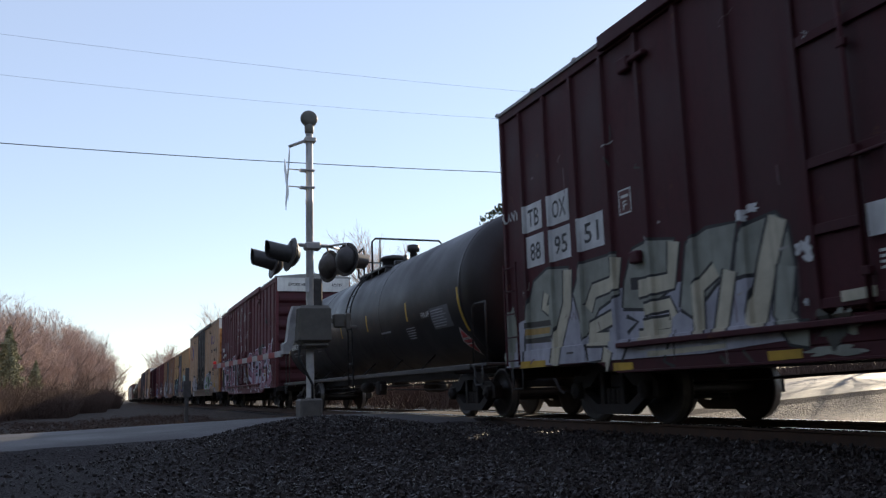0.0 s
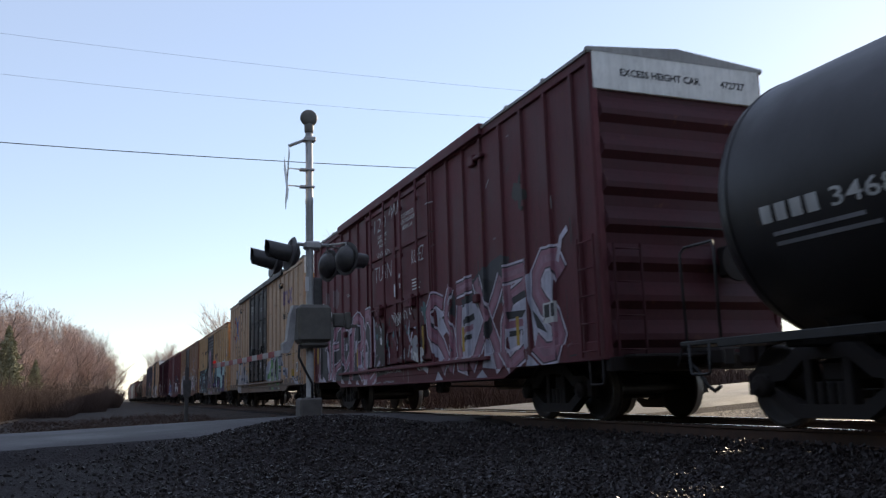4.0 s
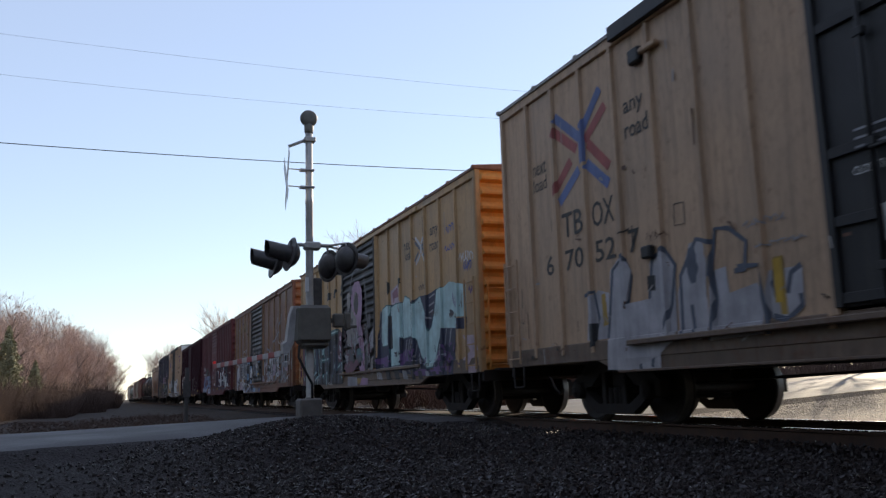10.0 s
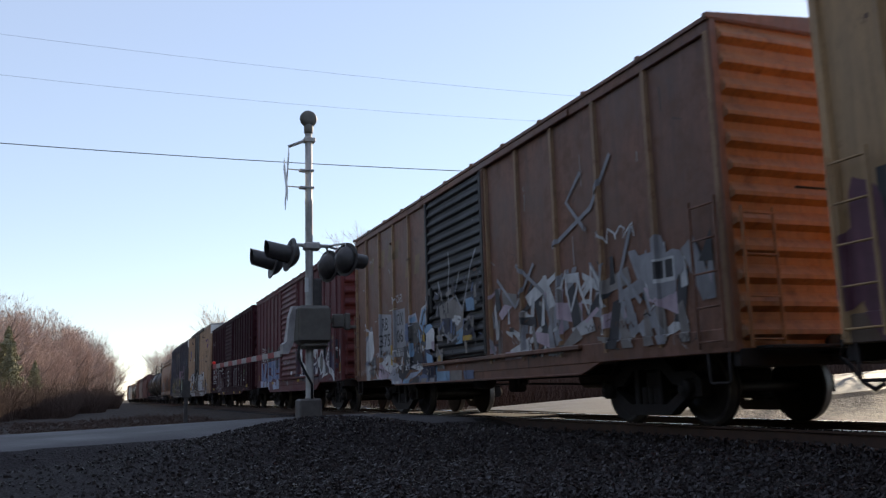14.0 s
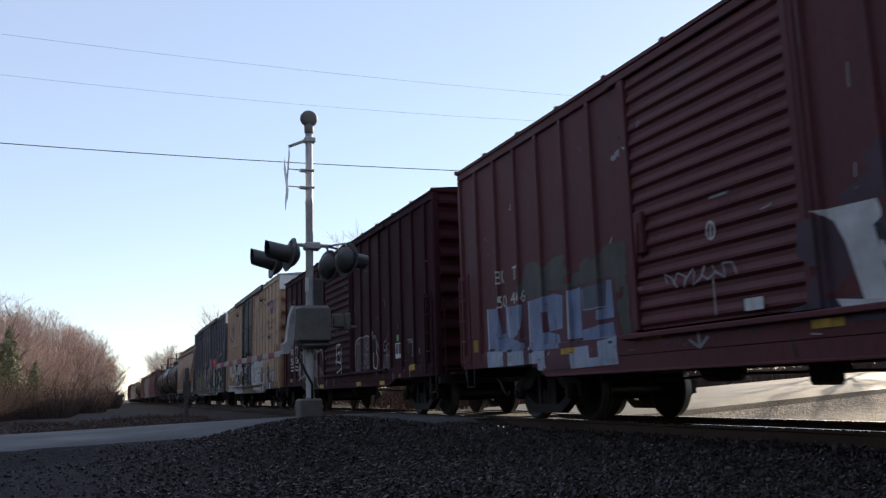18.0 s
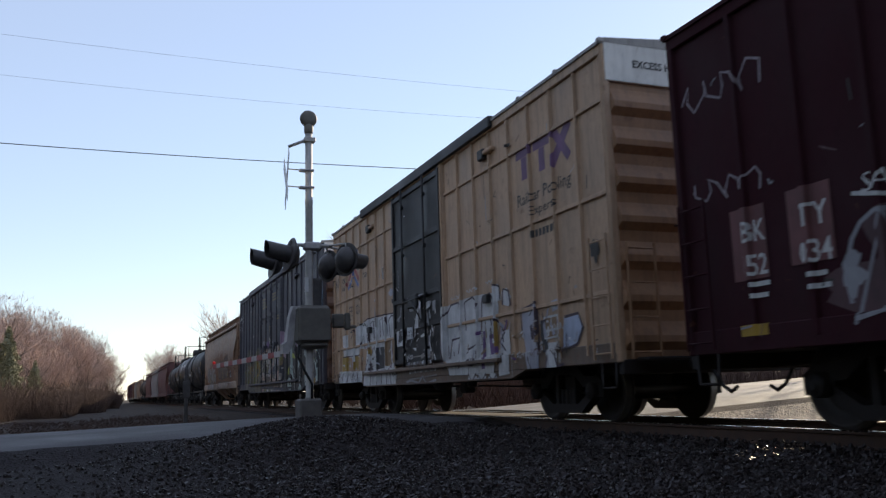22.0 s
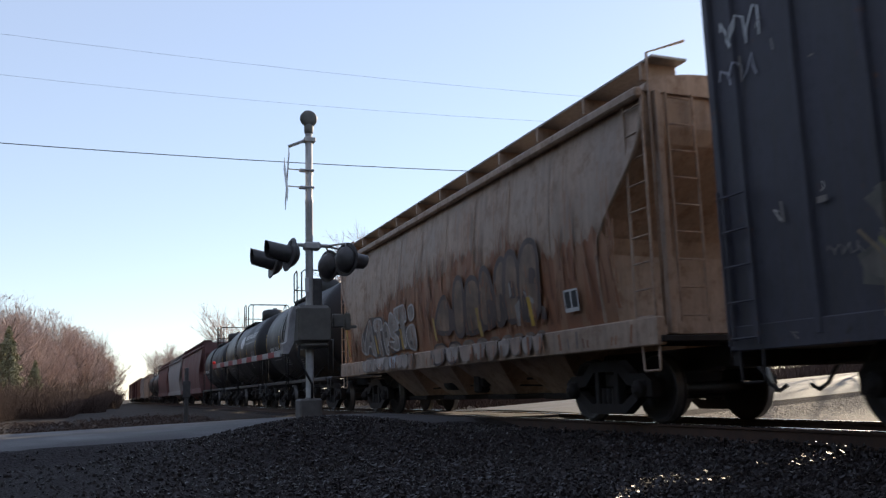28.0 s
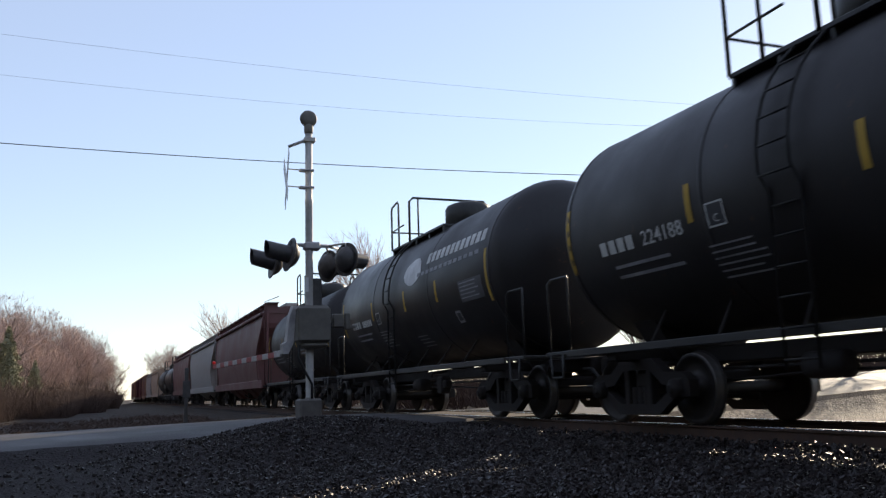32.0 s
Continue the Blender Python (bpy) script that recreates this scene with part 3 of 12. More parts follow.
# ---- woods ----
def tree_meshes(seed, height, spread=0.5, twigs=1200, levels=5):
    """Bare tree: tapered trunk and limbs, and a crown of fine twigs."""
    rg = random.Random(seed)
    wood, fine = Mb(), Mb()

    def grow(p, d, ln, r, lv):
        q = p.copy()
        pts = [p.copy()]
        for k in range(3):
            d = (d + Vector((rg.uniform(-1, 1), rg.uniform(-1, 1), rg.uniform(-0.3, 0.7))) * 0.16).normalized()
            q = q + d * ln / 3
            pts.append(q.copy())
        (wood if lv < 3 else fine).tube(pts, r, 7 if lv == 0 else (5 if lv < 3 else 3), 0, r * 0.6, False)
        if lv >= levels:
            return
        for k in range(rg.choice((2, 3, 3)) if lv else 4):
            f = 0.35 + 0.65 * (k + rg.random()) / 4 if lv else 0.45 + 0.55 * (k + rg.random()) / 4
            at = pts[1].lerp(pts[3], min(1, f)) if f > 0.33 else pts[1]
            nd = (d * 0.75 + Vector((rg.uniform(-1, 1), rg.uniform(-1, 1), rg.uniform(-0.1, 0.8))) * spread * 1.5).normalized()
            grow(at, nd, ln * rg.uniform(0.5, 0.74), r * 0.52, lv + 1)
        grow(pts[-1], d, ln * 0.66, r * 0.58, lv + 1)

    grow(Vector((0, 0, -0.3)), Vector((0, 0, 1)), height * 0.40, height * 0.013, 0)
    for _ in range(twigs):
        a, u, w = rg.uniform(0, 6.283), rg.random(), rg.random() ** 0.5
        rad = height * 0.25 * w * math.sqrt(max(0.05, 1 - (1.7 * u - 0.75) ** 2))
        c = Vector((rad * math.cos(a), rad * math.sin(a), height * (0.22 + 0.76 * u)))
        d = Vector((c.x * 0.5 + rg.uniform(-1, 1), c.y * 0.5 + rg.uniform(-1, 1), rg.uniform(-0.2, 2.2))).normalized() * rg.uniform(0.4, 1.0)
        e = Vector((rg.uniform(-1, 1), rg.uniform(-1, 1), rg.uniform(-0.4, 0.4))) * 0.032
        n0 = len(fine.v)
        fine.v += [tuple(c - e), tuple(c + e), tuple(c + d)]
        fine.face((n0, n0 + 1, n0 + 2))
    return wood.mesh("trunk", [M_BARK], False), fine.mesh("crown", [M_TWIG], False)


TREES = [tree_meshes(11 + k, 12.0, 0.42 + 0.05 * (k % 3)) for k in range(5)]
SPARSE = [tree_meshes(41 + k, 12.0, 0.45, 0) for k in range(2)]
tree_rng = random.Random(5)


def bare_tree(x, y, h, kind=None, group="", z=None):
    t = tagged(new("bare_tree"), "leafless winter tree with grey-brown twigs", "tree", group)
    t.location = (x, y, ground_z(x, y) if z is None else z)
    s = h / 12.0
    t.scale = (s * tree_rng.uniform(0.9, 1.25), s * tree_rng.uniform(0.9, 1.25), s)
    t.rotation_euler[2] = tree_rng.uniform(0, 6.28)
    a, b = SPARSE[tree_rng.randrange(2)] if group == "trees beyond the track" else TREES[tree_rng.randrange(5)]
    put("trunk", a, t)
    put("crown", b, t)
    return t


def leafy(seed, h, w, mat, conifer, count=1500, big=1.0):
    """A crown of many small leaf clumps round a stem."""
    rg = random.Random(seed)
    m, tr = Mb(), Mb()
    tr.tube([(0, 0, -0.2), (0.03 * h * 0.2, 0, h * 0.5), (0, 0, h * 0.95)], h * 0.018, 6, 0, 0.01)
    for _ in range(count):
        u = rg.random()
        z = h * (0.12 + 0.88 * u) if conifer else h * (0.4 + 0.6 * u)
        rad = w * ((1 - u) ** 0.8 if conifer else math.sqrt(max(0.02, 1 - (2 * u - 1) ** 2)))
        rad *= 0.45 + 0.6 * rg.random() ** 0.5 * (0.75 + 0.35 * math.sin(z * 5 + seed))
        a = rg.uniform(0, 6.28)
        c = Vector((rad * math.cos(a), rad * math.sin(a), z + rg.uniform(-0.2, 0.2)))
        s = rg.uniform(0.07, 0.17) * (w / 1.6) ** 0.5 * big
        e = [Vector((rg.uniform(-1, 1), rg.uniform(-1, 1), rg.uniform(-1, 1))) * s for _ in range(3)]
        n0 = len(m.v)
        m.v += [tuple(c + e[0]), tuple(c + e[1]), tuple(c - e[0] * 0.6 + e[2]), tuple(c - e[1] * 0.7 - e[2] * 0.5)]
        m.face((n0, n0 + 1, n0 + 2))
        m.face((n0, n0 + 2, n0 + 3))
        m.face((n0 + 1, n0 + 3, n0 + 2))
    return tr.mesh("trunk", [M_BARK], False), m.mesh("crown", [mat], False)


CEDARS = [leafy(3, 9.0, 2.3, M_CEDAR, True, 2600), leafy(8, 9.0, 2.7, M_CEDAR, True, 2600)]
LEAFY = leafy(21, 12.0, 2.4, M_LEAF, False)
PINES = [leafy(31, 17.0, 3.6, M_NEEDLE, True, 2600, 2.2), leafy(34, 16.0, 3.2, M_NEEDLE, True, 2600, 2.2)]


def green_tree(name, label, x, y, meshes, s):
    t = tagged(new(name), label, "tree")
    t.location, t.scale = (x, y, ground_z(x, y)), (s, s, s)
    t.rotation_euler[2] = tree_rng.uniform(0, 6.28)
    put("trunk", meshes[0], t)
    put("crown", meshes[1], t)


# the wood on the near side of the track, closing in far down the line
for k in range(140):
    u = tree_rng.random()
    y = 88 + 140 * u
    edge = -14.6 + 14.4 * smooth(95, 215, y)
    x = edge - 26 * tree_rng.random() ** 1.6
    bare_tree(x, y, tree_rng.uniform(10.8, 15.6) * (0.84 + 0.36 * smooth(100, 175, y)) * (tree_rng.uniform(0.6, 0.95) if x > edge - 4 else 1), group="wood beside the track")
for k in range(30):
    x = -60 + 50 * tree_rng.random()
    bare_tree(x, 80 + 60 * tree_rng.random(), tree_rng.uniform(12.5, 15.5), group="wood beside the track")
for x, y, s in ((-9.2, 96, 0.95), (-12.0, 103, 1.05), (-14.5, 99, 1.1), (-10.8, 110, 0.9), (-17, 104, 1.1), (-8.6, 92, 0.7), (-11.5, 93, 0.85), (-7.0, 101, 0.6), (-13.2, 95, 1.0)):
    green_tree("cedar_tree", "dark green cedar at the edge of the wood", x, y, CEDARS[tree_rng.randrange(2)], s)
# saplings that fill the wood's edge
for k in range(70):
    y = 84 + 135 * tree_rng.random()
    edge = -13.0 + 14.6 * smooth(95, 215, y)
    bare_tree(edge - 9 * tree_rng.random() ** 1.3, y, tree_rng.uniform(4.0, 8.5) * (1 + 0.5 * smooth(120, 190, y)), group="wood beside the track")
# unseen evergreens close the place behind and beside the camera, added to dim skylight
for k in range(140):
    side = k % 3
    if side == 0:
        x, y = tree_rng.uniform(-40, -17), tree_rng.uniform(-30, 11)
    elif side == 1:
        x, y = tree_rng.uniform(-30, 1), tree_rng.uniform(-36, -15)
    else:
        x, y = tree_rng.uniform(-48, -19), tree_rng.uniform(27, 62)
    green_tree("evergreen_tree", "tall dark evergreen added out of view to hold back sky light", x, y, PINES[tree_rng.randrange(2)], tree_rng.uniform(0.9, 1.15))
# trees beyond the track
for x, y, h in ((22.5, 77.0, 15.8), (24.5, 71.0, 15.2), (26.0, 80, 13.0), (18.3, 131, 15.5), (20.5, 138, 14.5), (16.5, 250, 15.0), (19.5, 262, 16.0), (22, 245, 13), (14.5, 285, 12.0), (17, 300, 13), (13.5, 205, 13.5), (15.0, 214, 14.0), (12.6, 226, 12.5), (16.0, 222, 14.5)):
    bare_tree(x, y, h, group="trees beyond the track")
green_tree("leafy_tree", "tall dull green tree beyond the track", 26.6, 54.5, LEAFY, 1.10)
for k in range(30):
    y = 34 + 230 * tree_rng.random() ** 1.3
    bare_tree(15 + 0.05 * y + 26 * tree_rng.random(), y, tree_rng.uniform(4.0, 6.5), group="trees beyond the track")
# trees off to the sunny side that streak the far ground with shade
for x, y, h in ((33, 12, 9), (37, 17.5, 10), (41, 9, 11), (46, 20, 11), (52, 14, 12), (35, 3, 9), (30, 26, 8), (44, 28, 11), (58, 25, 12)):
    bare_tree(x, y, h, group="trees beyond the track")
for x, y, q in ((60, 30, 1.0), (66, 22, 1.0)):
    green_tree("evergreen_tree", "dark evergreen beyond the track", x, y, PINES[0], q)


def brush(name, areas, count, lo, hi, seed, mat, label):
    """Tangled dead stems; each area is x0, x1, y0, y1."""
    rg = random.Random(seed)
    m = Mb()
    for _ in range(count):
        x0, x1, y0, y1 = rg.choice(areas)
        x, y = rg.uniform(x0, x1), rg.uniform(y0, y1)
        z = ground_z(x, y)
        h = rg.uniform(lo, hi) * (0.75 + 0.4 * noise.noise((x * 0.3, y * 0.3, 9)))
        for _ in range(6):
            d = Vector((rg.uniform(-0.7, 0.7), rg.uniform(-0.7, 0.7), 1))
            w = 0.012 + 0.004 * y / 30
            p = Vector((x + rg.uniform(-0.2, 0.2), y + rg.uniform(-0.2, 0.2), z))
            q = p + d * h * rg.uniform(0.5, 1)
            k = (p + q) / 2 + Vector((rg.uniform(-0.15, 0.15), rg.uniform(-0.15, 0.15), 0))
            m.tube([p, k, q], w, 3, 0, w * 0.4, False)
    return tagged(put(name, m.mesh(name, [mat], False)), label, "brush", kind="stuff")


brush("roadside_brush", [(-20, -6, 38, 48), (-16, -5, 46, 62), (-12, -2, 58, 80), (-30, -12, 50, 80), (-6, 0.0, 78, 110), (-3, 1.6, 110, 150)], 7000, 1.4, 3.3, 2, M_BRUSH, "tangled dark brown brush along the wood's edge")
brush("wood_undergrowth", [(-24, -13, 84, 92), (-14, -8, 90, 130), (-8, -1, 125, 180), (-3, 1.5, 170, 215)], 1500, 1.2, 3.4, 12, M_BRUSH, "thick leafless undergrowth at the wood's edge")
brush("far_side_weeds", [(12, 22, 25, 40), (13, 30, 36, 70), (16, 40, 24, 30)], 2200, 0.9, 2.2, 6, M_BRUSH, "tall dry weeds beyond the track")
brush("verge_grass", [(-8, 5.8, 23.4, 30), (-14, 4, 28, 46)], 1500, 0.10, 0.32, 9, M_BRUSH, "short dead grass on the verge")
ring = []
for k in range(60):
    a = radians(45 + 270 * k / 60 + YAW)
    ring.append((230 * math.sin(a) - 14, 230 * math.sin(a) + 14, 230 * math.cos(a) - 14, 230 * math.cos(a) + 14))
brush("far_woods", ring, 2600, 10.0, 16.0, 14, M_TWIG, "distant leafless woods round the crossing")
# ---- the train: builders ----
SKIRT_Z = 0.695
WHEEL_R = 0.457
CARS = []          # (car, y of its middle at t = 10 s)
WHEELSETS = []     # (wheelset, place on its truck)
FAR_WALL = paint("far_side_paint", (0.12, 0.06, 0.05))


def truck(car, y, turning):
    """A two-axle truck: bolster, side frames, springs, wheelsets."""
    t = put("truck", shared("bolster", lambda: Mb().box((-0.98, -0.17, 0.46), (0.98, 0.17, 0.72), 0.05).box((-0.3, -0.2, 0.7), (0.3, 0.2, 0.84), 0.03).mesh("bolster", [M_STEEL])), car, (0, y, 0))

    def frame_mesh():
        m = Mb()
        top = [(-1.13, .36), (-1.13, .57), (-.98, .67), (-.62, .68), (-.36, .87), (.36, .87), (.62, .68), (.98, .67), (1.13, .57), (1.13, .36), (.74, .36), (.74, .5), (.56, .52), (.30, .72), (-.30, .72), (-.56, .52), (-.74, .5), (-.74, .36)]
        low = [(-.95, .42), (-.46, .12), (.46, .12), (.95, .42), (.80, .48), (.40, .26), (-.40, .26), (-.80, .48)]
        for poly in (top, low):
            m.prism(poly, "x", -0.075, 0.075)
        for s in (-1, 1):
            m.box((-0.07, s * 0.20, 0.22), (0.07, s * 0.31, 0.76), 0.015)
            m.box((-0.10, s * 0.78, 0.34), (0.10, s * 1.02, 0.60), 0.03)
        return m.mesh("side_frame", [M_STEEL])
    for s in (-1, 1):
        put("side_frame", shared("side_frame", frame_mesh), t, (s * 0.99, 0, 0))
        for k in (-0.13, 0.0, 0.13):
            put("spring", shared("spring", lambda: Mb().lathe([(0.25 + 0.03 * i, 0.05 if i % 2 else 0.062) for i in range(9)], "z", n=10).mesh("spring", [M_STEEL])), t, (s * 0.99, k, 0))
        for a in (-0.89, 0.89):
            put("bearing_cap", shared("bearing", lambda: Mb().lathe([(-0.08, 0.125), (0.07, 0.125), (0.09, 0.10), (0.10, 0.05), (0.125, 0.045)], "x", n=14).mesh("bearing_cap", [M_STEEL])), t, (s * 1.07, a, WHEEL_R), 0 if s > 0 else 180)
    brake = shared("brake_beam", lambda: Mb().box((-0.78, -0.05, 0.30), (0.78, 0.05, 0.40), 0.02).mesh("brake_beam", [M_STEEL]))
    for a in (-0.34, 0.34):
        put("brake_beam", brake, t, (0, a, 0))

    def wheels():
        m = Mb()
        m.lathe([(-1.0, 0.07), (-0.78, 0.085), (0.78, 0.085), (1.0, 0.07)], "x", n=14)
        for s in (-1, 1):
            rings = [(0.66, 0.13), (0.67, 0.34), (0.665, 0.40), (0.665, 0.476), (0.68, 0.484), (0.695, 0.474), (0.705, 0.461), (0.80, 0.457), (0.815, 0.445), (0.812, 0.40), (0.765, 0.375), (0.745, 0.22), (0.79, 0.15), (0.84, 0.135), (0.845, 0.09)]
            mats = [0, 0, 0, 0, 0, 0, 1, 1, 0, 0, 0, 0, 0, 0, 0]
            m.lathe([(s * d, r_) for d, r_ in rings], "x", n=36, mats=mats)
        return m.mesh("wheelset", [M_WHEEL, M_ROLLED])
    for a in (-0.89, 0.89):
        w = put("wheelset", shared("wheelset", wheels), t, (0, a, WHEEL_R), 0, "steel wheels with bright treads on an axle")
        if turning:
            WHEELSETS.append((w, (0, a, WHEEL_R)))
    return t


def couplers(car, half, dy=0.0):
    for s in (-1, 1):
        y = s * half

        def knuckle():
            m = Mb().box((-0.09, -0.25, -0.11), (0.09, 0.32, 0.11), 0.02)
            m.box((-0.19, 0.26, -0.15), (0.12, 0.52, 0.15), 0.05).box((0.05, 0.4, -0.13), (0.2, 0.6, 0.13), 0.05)
            return m.mesh("coupler", [M_STEEL])
        put("coupler", shared("coupler", knuckle), car, (0, y, 0.86), 0 if s > 0 else 180)
        put("draft_box", boxmesh((0.5, 0.5, 0.36), M_STEEL, 0.03), car, (0, y - s * 0.24, 0.88))
        hose = shared("hose", lambda: Mb().tube([(0, -0.1, 0), (0, 0.18, -0.02), (-0.03, 0.34, -0.16), (-0.05, 0.46, -0.34), (-0.06, 0.60, -0.42), (-0.04, 0.74, -0.36)], 0.026, 8).mesh("air_hose", [M_CABLE]))
        put("air_hose", hose, car, (-0.36 * -s, y, 0.82), 0 if s > 0 else 180)
        lever = shared("lever", lambda: Mb().tube([(0.06, 0.42, 0.1), (-0.2, 0.2, 0.16), (-0.9, 0.14, 0.12), (-1.35, 0.12, 0.1), (-1.42, 0.12, -0.12)], 0.014, 6).mesh("uncoupling_lever", [M_STEEL]))
        put("uncoupling_lever", lever, car, (0, y, 0.84), 0 if s > 0 else 180)


def ladder(car, x, y, z0, z1, width, rungs, mat, along="y"):
    """Two stiles and round rungs on the car's near side or its end."""
    d = (0, width / 2, 0) if along == "y" else (width / 2, 0, 0)
    lad = brick("ladder", (x - d[0] - 0.016, y - d[1] - 0.016, z0), (x - d[0] + 0.016, y - d[1] + 0.016, z1), mat, car, 0.005)
    base = Vector(lad.location)
    ob = put("stile", lad.data, lad, Vector((2 * d[0], 2 * d[1], 0)))
    for k in range(rungs):
        z = z0 + 0.08 + (z1 - z0 - 0.16) * k / max(1, rungs - 1)
        a = Vector((x - d[0], y - d[1], z)) - base
        bar("rung", [tuple(a), tuple(a + Vector((2 * d[0], 2 * d[1], 0)))], 0.012, mat, lad, 6)
    return lad


def stirrup(car, x, y, z, mat):
    bar("corner_step", [(x, y - 0.18, z), (x, y - 0.17, z - 0.33), (x, y - 0.14, z - 0.35), (x, y + 0.14, z - 0.35), (x, y + 0.17, z - 0.33), (x, y + 0.18, z)], 0.018, mat, car, 6)


def underframe(car, half, bol, tank=False):
    brick("center_sill", (-0.33, -half + 0.1, 0.70 if not tank else 0.78), (0.33, half - 0.1, 1.0), M_STEEL, car, 0.02)
    put("brake_cylinder", shared("brakecyl", lambda: Mb().lathe([(-0.3, 0.06), (-0.28, 0.15), (0.25, 0.15), (0.28, 0.1), (0.34, 0.03)], "y", n=14).mesh("brake_cylinder", [M_STEEL])), car, (-0.62, 1.2, 0.68))
    put("air_tank", shared("airtank", lambda: Mb().lathe([(-0.55, 0.05), (-0.5, 0.17), (0.5, 0.17), (0.55, 0.05)], "y", n=14).mesh("air_tank", [M_STEEL])), car, (0.55, -1.4, 0.66))
    put("control_valve", shared("ctrlvalve", lambda: Mb().box((-0.12, -0.16, -0.2), (0.12, 0.16, 0.18), 0.04).box((-0.09, -0.3, -0.08), (0.09, -0.1, 0.1), 0.03).mesh("control_valve", [M_STEEL])), car, (-0.75, -0.6, 0.66))
    bar("brake_rod", [(-0.5, -bol + 0.7, 0.52), (-0.5, -0.8, 0.6), (-0.5, 1.0, 0.62)], 0.018, M_STEEL, car)
    bar("brake_rod", [(-0.45, 1.4, 0.62), (-0.42, bol - 0.7, 0.52)], 0.018, M_STEEL, car)
    bar("train_pipe", [(-0.4, -half + 0.2, 0.70), (-0.4, half - 0.2, 0.70)], 0.022, M_STEEL, car)


def rib_mesh(h, w, d, mat):
    """A pressed hat section post: wide foot, narrower face."""
    h, w, d = round(h, 3), round(w, 3), round(d, 3)
    return shared(("rib", h, w, d, mat.name), lambda: Mb().prism([(0.0, -w / 2), (-d, -w / 2 + d * 0.4), (-d, w / 2 - d * 0.4), (0.0, w / 2)], "z", 0, h).mesh("side_post", [mat]))


def corrugated(w, h, n, depth, mat, key, axis_="y"):
    """Pressed steel sheet with n level ridges, facing minus x or minus y."""
    def make():
        m = Mb()
        rows = []
        p = h / n
        for k in range(n):
            for f, d in ((0.0, 0.0), (0.14, 0.0), (0.34, 1.0), (0.5, 1.0), (0.72, 0.35), (0.86, 0.0)):
                rows.append((k * p + f * p, d * depth))
        rows.append((h, 0.0))
        prof = [[(-w / 2, -d, z), (-w / 2 + 0.05, -d, z), (w / 2 - 0.05, -d, z), (w / 2, -d, z)] for z, d in rows]
        prof = [[(q[0], 0.0 if i in (0, 3) else q[1], q[2]) for i, q in enumerate(r_)] for r_ in prof]
        if axis_ == "x":
            prof = [[(q[1], -q[0], q[2]) for q in r_] for r_ in prof]
        m.grid(prof, 0, False)
        return m.mesh("corrugated", [mat], False)
    return shared((key, round(w, 3), round(h, 3), n, mat.name, axis_), make)


class Surface:
    """The outer face of a car's near side, on which lettering lies."""

    def __init__(self, xf, cuts=(), zcuts=(), flat=True):
        self.xf, self.cuts, self.zcuts, self.flat, self.level = xf, sorted(cuts), sorted(zcuts), flat, 0


def plug_leaf(car, y0, y1, z0, z1, mat, seed, bars=2):
    """A plug door leaf: sheet, rim, cross ribs, locking bars and gear."""
    leaf = brick("door", (-1.555, y0 + 0.01, z0), (-1.49, y1 - 0.01, z1), mat, car, 0.01)
    o = Vector(leaf.location)

    def sub(name, a, b, m=mat, bev=0.006):
        return brick(name, Vector(a) - o, Vector(b) - o, m, leaf, bev)
    w = y1 - y0
    for y in (y0 + 0.05, y1 - 0.05):
        sub("door_edge", (-1.60, y - 0.045, z0), (-1.553, y + 0.045, z1))
    for f in (0.02, 0.2, 0.365, 0.68, 0.975):
        z = z0 + (z1 - z0) * f
        sub("door_rib", (-1.595, y0 + 0.1, z - 0.05), (-1.552, y1 - 0.1, z + 0.05))
    for f in ((0.27, 0.73) if bars == 2 else (0.72,)):
        y = y0 + w * f
        bar("locking_bar", [Vector((-1.635, y, z0 - 0.05)) - o, Vector((-1.635, y, z1 + 0.05)) - o], 0.026, mat, leaf, 8)
        for g in (0.08, 0.36, 0.62, 0.9):
            z = z0 + (z1 - z0) * g
            sub("bar_clamp", (-1.665, y - 0.05, z - 0.04), (-1.59, y + 0.05, z + 0.04))
    z = z0 + (z1 - z0) * 0.34
    sub("gear_box", (-1.67, y0 + w * 0.42, z - 0.14), (-1.555, y0 + w * 0.6, z + 0.14), mat, 0.02)
    bar("door_handle", [Vector((-1.68, y0 + w * 0.5, z)) - o, Vector((-1.69, y0 + w * 0.32, z - 0.45)) - o], 0.018, mat, leaf)
    bar("lock_link", [Vector((-1.66, y0 + w * 0.27, z + 0.05)) - o, Vector((-1.66, y0 + w * 0.73, z + 0.02)) - o], 0.018, mat, leaf)
    return leaf


